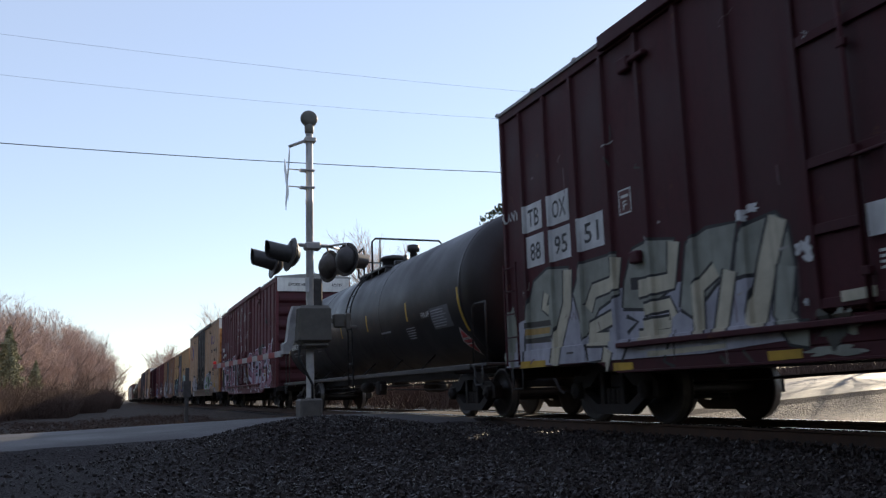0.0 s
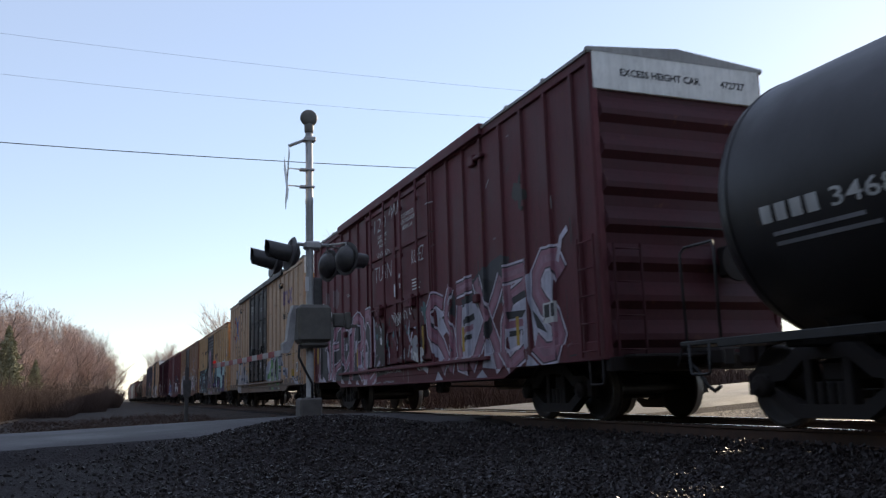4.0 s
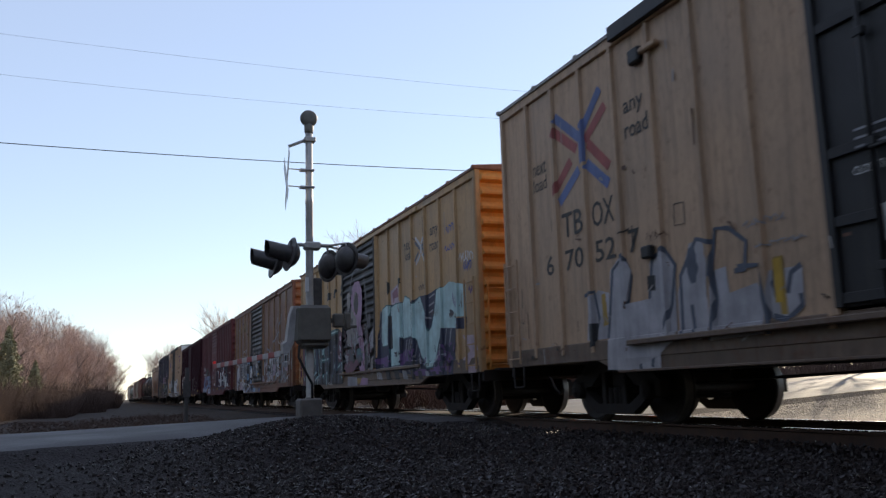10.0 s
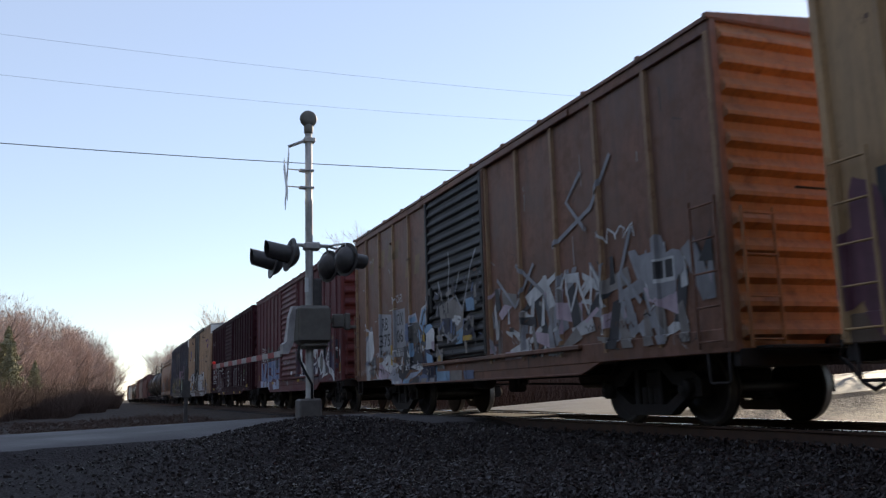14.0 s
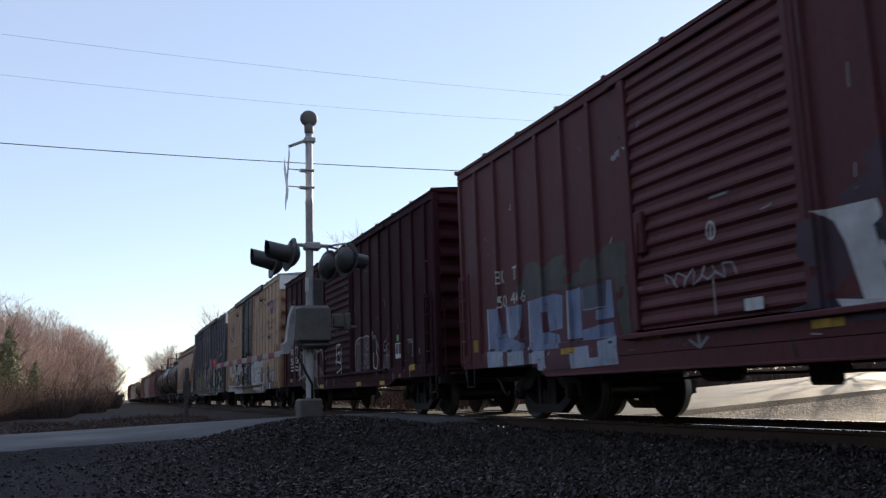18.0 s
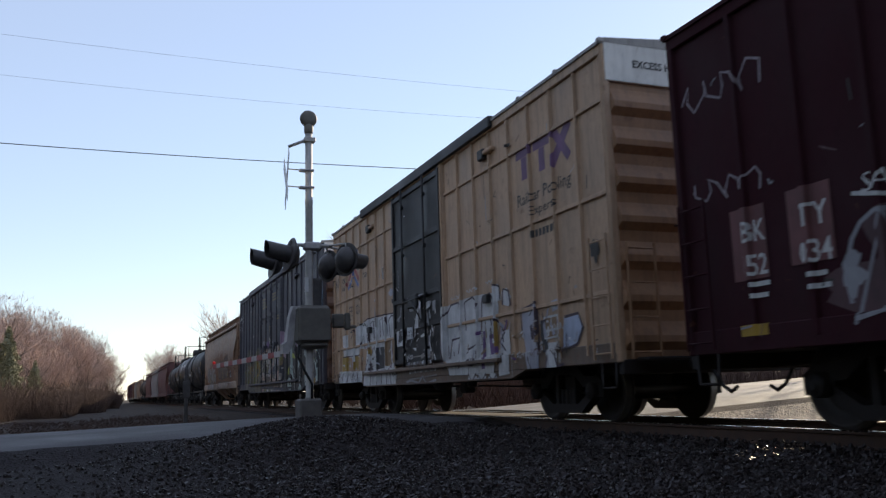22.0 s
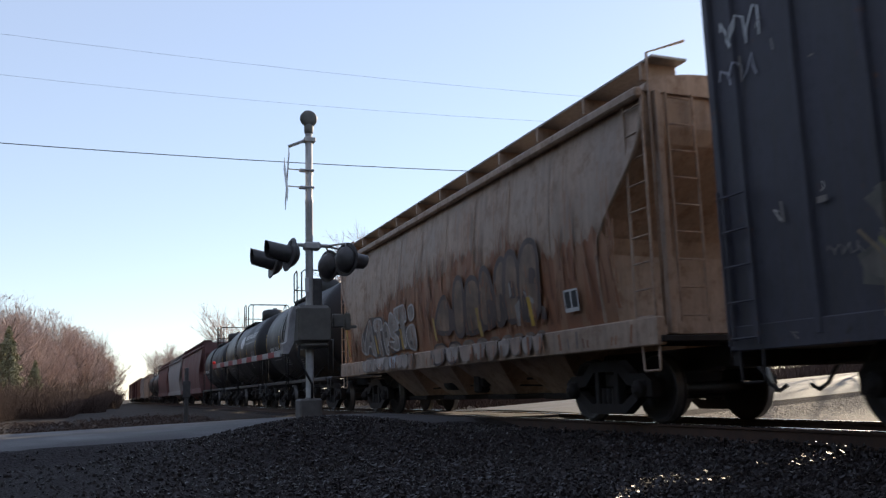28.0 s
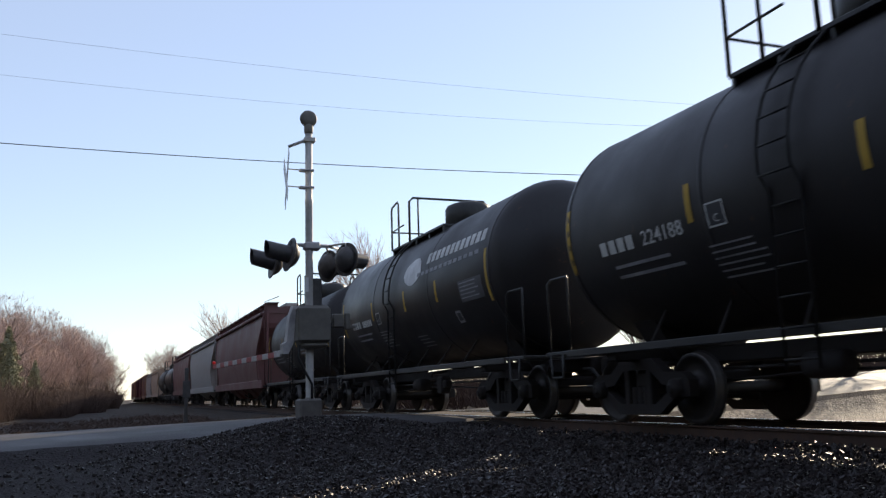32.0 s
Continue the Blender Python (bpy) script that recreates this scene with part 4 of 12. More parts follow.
def boxcar(label, front, rear, zb, zt, side, end, door, doors, style="plug", pitch=0.85, pitch_rear=None, rib_w=0.11, end_ridges=9, white_top=False, roof=None, hbars=(), header=5.8, turning=True, detail=True, ladder_top=False, door_cols=2, ridge=0.05, sill=None, post=None):
    """A boxcar. doors: where the doorway begins and ends, along the train, as the front and rear are."""
    half, mid = (rear - front) / 2, (rear + front) / 2
    car = tagged(new("boxcar"), label, "boxcar", "cars of the freight train")
    CARS.append((car, mid))
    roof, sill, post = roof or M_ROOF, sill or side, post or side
    d0, d1 = doors[0] - mid, doors[1] - mid
    xw = -1.50
    h = zt - zb
    # posts and panels on each half of the near side
    edges = []
    posts = []
    for door_edge, corner, step in ((d0 - 0.1, -half + 0.06, -pitch), (d1 + 0.1, half - 0.06, pitch_rear or pitch)):
        n = max(1, int((corner - door_edge) / step + 0.72))
        ys_ = [door_edge + step * k for k in range(n)] + [corner]
        posts += ys_
        edges += [(min(p, q), max(p, q)) for p, q in zip(ys_, ys_[1:])]
    for a, b in edges:
        brick("side_panel", (xw, a + 0.003, zb + 0.20), (xw + 0.035, b - 0.003, zt - 0.03), side, car, 0.004)
    for y in posts:
        put("side_post", rib_mesh(h - 0.26, rib_w, 0.05, post), car, (xw + 0.001, y, zb + 0.12))
    for z in hbars:
        for a, b in edges:
            brick("side_rail", (xw - 0.038, a + rib_w / 2, z - 0.03), (xw + 0.002, b - rib_w / 2, z + 0.03), side, car, 0.008)
    # sills, plates, door tracks
    brick("top_plate", (-1.545, -half, zt - 0.16), (-1.46, half, zt), side, car, 0.012)
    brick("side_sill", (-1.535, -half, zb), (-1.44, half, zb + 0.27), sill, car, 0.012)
    if style == "plug":
        brick("door_track", (-1.62, d0 - header + 2.4, zt - 0.13), (-1.50, d1 + header - 2.4, zt + 0.085), door, car, 0.012)
        brick("door_track", (-1.63, d0 - header + 2.4, zb + 0.16), (-1.53, d1 + header - 2.4, zb + 0.23), sill, car, 0.012)
        for y in (d0 - header + 2.9, d1 + header - 2.9):
            brick("door_stop", (-1.60, y - 0.14, zt - 0.62), (-1.50, y + 0.10, zt - 0.42), door, car, 0.02)
            brick("door_stop", (-1.60, y - 0.5, zt - 0.55), (-1.50, y - 0.14, zt - 0.47), side, car, 0.02)
            brick("door_stop", (-1.60, y - 0.1, zb + 1.22), (-1.50, y + 0.10, zb + 1.38), door, car, 0.02)
    else:
        brick("door_track", (-1.58, d0 - 3.2, zt - 0.16), (-1.50, d1 + 0.3, zt - 0.05), side, car, 0.012)
        brick("door_track", (-1.60, d0 - 3.2, zb + 0.20), (-1.50, d1 + 0.3, zb + 0.27), sill, car, 0.012)
    # the deep middle of the side sill
    sk = half - 2.75
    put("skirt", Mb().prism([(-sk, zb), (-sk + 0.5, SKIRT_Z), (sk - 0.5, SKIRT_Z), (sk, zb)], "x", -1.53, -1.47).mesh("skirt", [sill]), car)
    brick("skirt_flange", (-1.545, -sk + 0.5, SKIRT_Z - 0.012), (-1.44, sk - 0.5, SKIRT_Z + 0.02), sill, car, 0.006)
    # doors
    z0, z1 = zb + 0.30, zt - 0.18
    if style == "plug":
        for k in range(door_cols):
            a = d0 + (d1 - d0) * k / door_cols
            b = d0 + (d1 - d0) * (k + 1) / door_cols
            plug_leaf(car, a, b, z0, z1, door, k)
    else:
        put("door", corrugated(d1 - d0 - 0.12, z1 - z0, 17, ridge, door, "sdoor", "x"), car, (-1.53, (d0 + d1) / 2, z0))
        for y in (d0 + 0.04, d1 - 0.04):
            brick("door_edge", (-1.59, y - 0.05, z0), (-1.5, y + 0.05, z1), door, car, 0.01)
        brick("door_gear", (-1.62, d1 - 0.34, z0 + 0.95), (-1.53, d1 - 0.16, z0 + 1.5), door, car, 0.02)
        bar("door_handle", [(-1.63, d1 - 0.25, z0 + 1.35), (-1.64, d1 - 0.22, z0 + 0.75)], 0.02, door, car)
    for y in (d0 - 0.02, d1 + 0.02):
        brick("door_post", (-1.575, y - 0.05, zb + 0.23), (-1.46, y + 0.05, zt - 0.13), side, car, 0.012)
    # far side, ends, roof, floor
    brick("far_side", (1.46, -half, zb), (1.52, half, zt), FAR_WALL, car, 0.01)
    brick("floor", (-1.44, -half + 0.05, zb + 0.02), (1.46, half - 0.05, zb + 0.12), M_STEEL, car, 0.01)
    band = 0.56 if white_top else 0.0
    for s in (-1, 1):
        put("end", corrugated(2.92, h - 0.1 - band, end_ridges, 0.085, end, "end"), car, (0, s * (half - 0.02), zb + 0.08), 0 if s < 0 else 180)
        put("end_plate", boxmesh((2.94, 0.03, h - 0.05), end, 0.004), car, (0, s * (half - 0.045), zb + h / 2))
        if white_top:
            brick("end_band", (-1.5, s * (half - 0.03), zt - band), (1.5, s * (half + 0.03), zt + 0.02), M_ENDWHITE, car, 0.008, "white band on the car's end")
        for x in (-1, 1):
            brick("corner_post", (x * 1.54, s * (half - 0.09), zb), (x * 1.43, s * (half + 0.015), zt), side, car, 0.015)
        brick("end_sill", (-1.5, s * (half - 0.1), zb - 0.16), (1.5, s * (half + 0.02), zb + 0.04), M_STEEL, car, 0.012)
        if detail:
            ladder(car, -1.60, s * (half - 0.30), zb + 0.05, zt - 0.15 if ladder_top else zb + 1.75, 0.44, 8 if ladder_top else 5, side)
            ladder(car, -1.18, s * (half + 0.12), zb + 0.05, zb + 1.6, 0.44, 4, end if s < 0 else side, "x")
            stirrup(car, -1.52, s * (half - 0.30), zb + 0.02, M_STEEL)
            bar("grab_iron", [(-0.6, s * (half + 0.13), zb + 1.85), (0.6, s * (half + 0.13), zb + 1.85)], 0.014, M_STEEL, car)
    if detail:
        bw = shared("brake_wheel", lambda: Mb().lathe([(-0.02, 0.27), (0.0, 0.285), (0.02, 0.27), (0.0, 0.24)], "y", n=24).box((-0.26, -0.012, -0.02), (0.26, 0.012, 0.02), 0.004).box((-0.02, -0.012, -0.26), (0.02, 0.012, 0.26), 0.004).mesh("brake_wheel", [M_STEEL]))
        put("brake_wheel", bw, car, (0.55, -half - 0.3, zb + 1.35))
        brick("brake_gear", (0.42, -half - 0.27, zb + 1.15), (0.68, -half - 0.02, zb + 1.6), M_STEEL, car, 0.03)
        brick("crossover_step", (-1.3, -half - 0.32, zb + 0.02), (1.3, -half - 0.04, zb + 0.06), M_STEEL, car, 0.008)

    def roof_mesh():
        m = Mb()
        m.prism([(-1.57, -0.02), (-1.57, 0.03), (0, 0.17), (1.57, 0.03), (1.57, -0.02)], "y", -half - 0.02, half + 0.02)
        return m.mesh("roof", [roof])
    put("roof", roof_mesh(), car, (0, 0, zt))
    seam = shared(("roof_seam", roof.name), lambda: Mb().prism([(-1.585, 0.0), (-1.585, 0.055), (0, 0.20), (1.585, 0.055), (1.585, 0.0)], "y", -0.035, 0.035).mesh("roof_seam", [roof]))
    n = int(half * 2 / 1.25)
    for k in range(n + 1):
        put("roof_seam", seam, car, (0, -half + 2 * half * k / n, zt))
    underframe(car, half, half - 2.4)
    couplers(car, half + 0.04)
    for s in (-1, 1):
        truck(car, s * (half - 2.35), turning)
    pa = sorted(posts)
    cuts = [c for y in pa for c in (y - rib_w / 2, y - rib_w / 2 + 0.02, y + rib_w / 2 - 0.02, y + rib_w / 2)] + [d0 - 0.08, d0 - 0.07, d1 + 0.07, d1 + 0.08]
    x_door = -1.602 if style == "plug" else -1.592

    def xf(y, z):
        """The face at y, z: skirt, sill, sheets with their posts, door."""
        if z < zb - 1e-4:
            return -1.532 if z > SKIRT_Z + 0.019 and abs(y) < sk - 0.249 else None
        rib = max(min(1.0, max(0.0, (rib_w / 2 - abs(y - c)) / 0.02)) for c in pa)
        x = xw - 0.001 - 0.05 * rib
        low = min(1.0, max(0.0, (zb + 0.28 - z) / 0.01))
        x = x * (1 - low) + min(-1.536, x) * low
        inside = min(1.0, max(0.0, (y - d0 + 0.08) / 0.01)) * min(1.0, max(0.0, (d1 + 0.08 - y) / 0.01))
        if z < zb + 0.27:
            inside = 0.0
        return x * (1 - inside) + x_door * inside
    return car, Surface(xf, cuts + [-sk + 0.25, sk - 0.25], [zb + 0.27, zb + 0.28, zb, SKIRT_Z + 0.02])


def tank_car(label, front, rear, zc, rad, shell, dome="box", sill_z=1.0, turning=True, detail=True, deck=(-1.35, 1.35), hatch=0.0, lad_y=0.0):
    """A tank car; front and rear are the ends of its frame."""
    half, mid = (rear - front) / 2, (rear + front) / 2
    car = tagged(new("tank_car"), label, "tank car", "cars of the freight train")
    CARS.append((car, mid))
    bl = half - 0.42
    rings = []
    for k in range(9):
        a = math.pi / 2 * k / 8
        rings.append((-bl + 0.62 - 0.62 * math.cos(a) - 0.0, max(0.02, rad * math.sin(a))))
    rings[0] = (-bl, 0.05)
    body = rings + [(-d, r_) for d, r_ in rings[::-1]]
    put("tank_shell", Mb().lathe(body, "y", (0, 0, zc), 48).mesh("tank_shell", [shell]), car)
    for y in (-bl + 0.64, bl - 0.64, -bl * 0.34, bl * 0.34):
        put("weld_band", shared(("band", rad, shell.name), lambda: Mb().lathe([(-0.03, rad + 0.001), (-0.02, rad + 0.007), (0.02, rad + 0.007), (0.03, rad + 0.001)], "y", n=48).mesh("weld_band", [shell])), car, (0, y, zc))
    bol = half - 1.75
    for s in (-1, 1):
        put("saddle", shared(("saddle", zc, rad), lambda: Mb().prism([(-1.2, zc - rad * 0.55), (-0.5, 0.85), (0.5, 0.85), (1.2, zc - rad * 0.55), (0.6, zc - rad * 0.8), (-0.6, zc - rad * 0.8)], "y", -0.25, 0.25).mesh("saddle", [M_STEEL])), car, (0, s * bol, 0))
        brick("end_platform", (-1.5, s * half, sill_z - 0.06), (1.5, s * (half - 0.75), sill_z), M_TANKGREY, car, 0.012)
        for x in (-1.45, 1.45):
            bar("handrail", [(x, s * (half - 0.08), sill_z), (x, s * (half - 0.06), sill_z + 1.05), (x * 0.98, s * (half - 0.12), sill_z + 1.12), (x * 0.98, s * (half - 0.62), sill_z + 1.12), (x, s * (half - 0.68), sill_z + 1.05), (x, s * (half - 0.68), sill_z)], 0.018, M_TANKGREY, car)
        brick("bolster_web", (-1.45, s * bol - 0.12, 0.84), (1.45, s * bol + 0.12, sill_z - 0.05), M_STEEL, car, 0.02)
        stirrup(car, -1.5, s * (half - 0.35), sill_z - 0.04, M_TANKGREY)
    for x in (-1.5, 1.5):
        brick("side_sill", (x - 0.03, -half + 0.7, sill_z - 0.10), (x + 0.03, half - 0.7, sill_z), M_TANKGREY, car, 0.01)
        for k in range(8):
            y = (-half + 1.4) + (2 * half - 2.8) * k / 7
            if abs(abs(y) - bol) > 0.9:
                bar("sill_strut", [(x * 0.98, y, sill_z - 0.06), (x * 0.62, y + 0.28, zc - rad * 0.74)], 0.02, M_STEEL, car)
    brick("bottom_outlet", (-0.22, -0.2, zc - rad - 0.28), (0.22, 0.2, zc - rad + 0.05), M_STEEL, car, 0.05)
    bar("outlet_pipe", [(0, 0.25, zc - rad - 0.12), (-0.7, 0.25, zc - rad - 0.2), (-0.7, 0.25, zc - rad - 0.3)], 0.04, M_STEEL, car)
    underframe(car, half, bol, True)
    couplers(car, half + 0.04)
    # top platform with rails, hatch
    zt = zc + rad
    p0, p1 = deck
    for x0, x1 in ((-1.05, -0.70), (0.70, 1.05)):
        brick("walkway", (x0, p0, zt - 0.25), (x1, p1, zt - 0.19), M_TANKGREY, car, 0.008)
    for k in range(5):
        y = p0 + 0.05 + (p1 - p0 - 0.1) * k / 4
        brick("walkway_bracket", (-1.03, y - 0.03, zt - 0.40), (1.03, y + 0.03, zt - 0.25), M_TANKGREY, car, 0.006)
    rz = zt + 0.62
    gz = rz + (0.36 if dome == "box" else 0.0)
    for x in (-1.05, 1.05):
        bar("side_guard", [(x, p1 - 0.02, zt - 0.22), (x, p1 - 0.02, gz - 0.16), (x, p1 - 0.08, gz - 0.08), (x, p1 - 0.5, gz - 0.02), (x, p1 - 0.58, gz - 0.1), (x, p1 - 0.58, zt - 0.22)], 0.026, M_TANKGREY, car, 8)
        bar("handrail", [(x, p1 - 0.02, zt + 0.26), (x, p1 - 0.95, zt + 0.28)], 0.018, M_TANKGREY, car, 8)
    y = p1 - 1.4
    hz = rz + (0.26 if dome == "box" else 0.11)
    bar("hoop_rail", [(-1.05, y, zt - 0.22), (-1.05, y, hz - 0.10), (-0.95, y, hz), (0.95, y, hz), (1.05, y, hz - 0.10), (1.05, y, zt - 0.22)], 0.03, M_TANKGREY, car, 8)
    bar("guard_post", [(-0.82, y, zt - 0.22), (-0.82, y, hz - 0.02)], 0.024, M_TANKGREY, car, 8)
    bar("handrail", [(-1.05, p1 - 0.02, zt + 0.26), (1.05, p1 - 0.02, zt + 0.26)], 0.02, M_TANKGREY, car, 8)
    if dome == "box":
        put("valve_housing", Mb().lathe([(zt - 0.15, 0.545), (zt + 0.36, 0.545), (zt + 0.45, 0.50), (zt + 0.50, 0.38), (zt + 0.515, 0.03)], "z", (0, hatch, 0), 28).lathe([(zt + 0.50, 0.11), (zt + 0.58, 0.11), (zt + 0.59, 0.02)], "z", (0.1, hatch, 0), 12).mesh("valve_housing", [M_TANKGREY]), car)
    else:
        put("manway", Mb().lathe([(zt - 0.15, 0.36), (zt + 0.30, 0.36), (zt + 0.31, 0.42), (zt + 0.38, 0.42), (zt + 0.44, 0.3), (zt + 0.48, 0.08)], "z", (0, hatch + 0.75, 0), 20).mesh("manway", [M_TANKGREY]), car)
        put("relief_valve", Mb().lathe([(zt - 0.1, 0.10), (zt + 0.30, 0.10), (zt + 0.31, 0.17), (zt + 0.48, 0.17), (zt + 0.5, 0.1)], "z", (0, hatch - 0.95, 0), 14).mesh("relief_valve", [M_TANKGREY]), car)
        put("valve", Mb().lathe([(zt - 0.1, 0.16), (zt + 0.22, 0.16), (zt + 0.24, 0.06), (zt + 0.36, 0.05)], "z", (0.1, hatch, 0), 12).box((-0.25, hatch - 0.12, zt + 0.05), (0.3, hatch + 0.1, zt + 0.2), 0.03).mesh("valve", [M_TANKGREY]), car)
    # ladder up the near side, following the shell
    if detail:
        for s in (-1, 1):
            stiles = []
            for dy in (lad_y - 0.22, lad_y + 0.22):
                pts = [(s * 1.56, dy, 0.62), (s * 1.58, dy, zc - 0.3)]
                for k in range(1, 9):
                    a = radians(-12 + 72 * k / 8)
                    pts.append((s * (rad + 0.10) * math.cos(a), dy, zc + (rad + 0.10) * math.sin(a)))
                stiles.append(pts)
            lad = bar("ladder", stiles[0], 0.02, M_LADDER, car)
            o = Vector(lad.location)
            bar("stile", [tuple(Vector(q) - o) for q in stiles[1]], 0.02, M_LADDER, lad)
            for k in range(11):
                z = 0.72 + k * 0.31
                if z < zc - 0.3:
                    x = 1.57
                else:
                    if abs(z - zc) > rad:
                        continue
                    x = math.sqrt(max(0.0, (rad + 0.10) ** 2 - (z - zc) ** 2))
                bar("rung", [tuple(Vector((s * x, lad_y - 0.22, z)) - o), tuple(Vector((s * x, lad_y + 0.22, z)) - o)], 0.013, M_LADDER, lad)
    for s in (-1, 1):
        truck(car, s * bol, turning)

    def xf(y, z):
        q = rad * rad - (z - zc) ** 2
        return -math.sqrt(max(0.0, q)) - 0.003
    return car, Surface(xf, (), [zc - rad + 0.07 * k for k in range(1, int(2 * rad / 0.07))], False)


def hopper_car(label, front, rear, side, ztop=4.45, zs=1.12, sill=None, turning=True, detail=True, bulge=0.16, roof_walk=True):
    """A covered hopper: bowed sides cut back over the ends, chutes below, running boards on the roof."""
    half, mid = (rear - front) / 2, (rear + front) / 2
    car = tagged(new("covered_hopper"), label, "hopper car", "cars of the freight train")
    CARS.append((car, mid))
    sill = sill or side
    zr = ztop - 0.45

    def side_x(z):
        u = (z - zs) / (zr - zs)
        return 1.36 + bulge * math.sin(math.pi * max(0.0, min(1.0, u * 0.86 + 0.07)))

    def cut(z):
        return 0.15 + 1.15 * smooth(zr - 0.45, zs + 1.05, z)
    levels = [zs + (zr - zs) * k / 14 for k in range(15)]
    n = 9
    m = Mb()
    for s in (-1, 1):
        rows = []
        for z in levels:
            a = half - cut(z)
            rows.append([(s * side_x(z), -a + 2 * a * k / n, z) for k in range(n + 1)])
        m.grid(rows)
    put("hopper_body", m.mesh("hopper_body", [side], False), car)
    for s in (-1, 1):
        rows = []
        for z in levels:
            a = half - cut(z)
            rows.append([(-side_x(z), s * a, z), (0, s * (a - 0.25 * smooth(zr, zs, z)), z), (side_x(z), s * a, z)])
        put("end_sheet", Mb().grid(rows, 0, False).mesh("end_sheet", [side], False), car)
        for k in (0, 1):
            bx = -1 if k else 1
            pts = [(bx * (side_x(z) + 0.012), s * (half - cut(z)), z) for z in levels]
            put("edge_bar", Mb().tube(pts, 0.035, 6).mesh("edge_bar", [side]), car)
    for k in range(1, n):
        y = (-1 + 2 * k / n) * (half - 1.2)
        put("side_seam", Mb().grid([[(-side_x(z) - 0.008, y - 0.03, z), (-side_x(z) - 0.011, y, z), (-side_x(z) - 0.008, y + 0.03, z)] for z in levels]).mesh("side_seam", [side], False), car)
    # roof: bowed sheet, eave, running boards, hatch trough
    rows = []
    for k in range(13):
        a = math.pi * (k / 12)
        x = -math.cos(a) * 1.42
        rows.append([(x, -half + 0.12, zr + 0.33 * math.sin(a) ** 0.8 + 0.0), (x, half - 0.12, zr + 0.33 * math.sin(a) ** 0.8)])
    put("roof", Mb().grid(rows).mesh("roof", [side], False), car)
    for s in (-1, 1):
        put("roof_end", Mb().prism([(q[0][0], q[0][2]) for q in rows], "y", s * (half - 0.14), s * (half - 0.10)).mesh("roof_end", [side]), car)
        brick("eave", (s * 1.42, -half + 0.1, zr - 0.10), (s * 1.55, half - 0.1, zr + 0.05), side, car, 0.03)
        if roof_walk:
            brick("running_board", (s * 0.72, -half + 0.05, ztop + 0.01), (s * 1.28, half - 0.05, ztop + 0.045), M_GRATE, car, 0.004)
            for k in range(11):
                y = -half + 0.3 + (2 * half - 0.6) * k / 10
                brick("board_bracket", (s * 0.74, y - 0.025, zr + 0.22), (s * 1.30, y + 0.025, ztop + 0.012), side, car, 0.004)
            bar("handrail", [(s * 1.36, -half + 0.06, zs), (s * 1.36, -half + 0.06, ztop + 0.06), (s * 0.74, -half + 0.06, ztop + 0.30)], 0.02, side, car)
            bar("handrail", [(s * 1.36, half - 0.06, zs), (s * 1.36, half - 0.06, ztop - 0.12), (s * 1.24, half - 0.10, ztop + 0.1), (s * 1.2, half - 0.5, ztop + 0.12)], 0.03, side, car)
    brick("hatch_trough", (-0.32, -half + 0.8, ztop - 0.14), (0.32, half - 0.8, ztop + 0.10), M_GRATE, car, 0.05)
    # sills, end platforms, posts
    for s in (-1, 1):
        brick("side_sill", (s * 1.36, -half + 0.05, zs - 0.24), (s * 1.50, half - 0.05, zs + 0.12), sill, car, 0.015)
        brick("end_platform", (-1.45, s * half, zs - 0.2), (1.45, s * (half - 1.2), zs - 0.12), M_STEEL, car, 0.01)
        for x in (-1.25, 1.25):
            brick("end_post", (x - 0.05, s * (half - 0.12), zs - 0.1), (x + 0.05, s * (half - 0.02), zr), side, car, 0.012)
        if detail:
            ladder(car, -1.47, s * (half - 0.30), zs + 0.05, zr - 0.1, 0.42, 9, side)
            ladder(car, -0.9, s * (half - 0.05), zs + 0.05, zr, 0.42, 9, side, "x")
            stirrup(car, -1.43, s * (half - 0.30), zs - 0.2, sill)
    # chutes
    for k in range(4):
        y = (-1 + 2 * (k + 0.5) / 4) * (half - 2.9)
        w = (half - 2.9) / 4 - 0.05
        ch = Mb()
        top = [(-1.3, y - w, zs - 0.02), (1.3, y - w, zs - 0.02), (1.3, y + w, zs - 0.02), (-1.3, y + w, zs - 0.02)]
        low = [(-0.5, y - w * 0.45, 0.42), (0.5, y - w * 0.45, 0.42), (0.5, y + w * 0.45, 0.42), (-0.5, y + w * 0.45, 0.42)]
        ch.v = top + low
        for i in range(4):
            j = (i + 1) % 4
            ch.face((i, j, 4 + j, 4 + i))
        ch.face((7, 6, 5, 4))
        ch.face((0, 1, 2, 3))
        put("chute", ch.mesh("chute", [side]), car)
        brick("chute_gate", (-0.62, y - w * 0.55, 0.32), (0.62, y + w * 0.55, 0.42), M_STEEL, car, 0.02)
    underframe(car, half, half - 2.1)
    couplers(car, half + 0.04)
    for s in (-1, 1):
        truck(car, s * (half - 2.0), turning)

    def xf(y, z):
        if z < zs + 0.12:
            return -1.503
        return -side_x(z) - 0.014
    return car, Surface(xf, (), [zs + 0.12 + 0.08 * k for k in range(0, 40)], False)


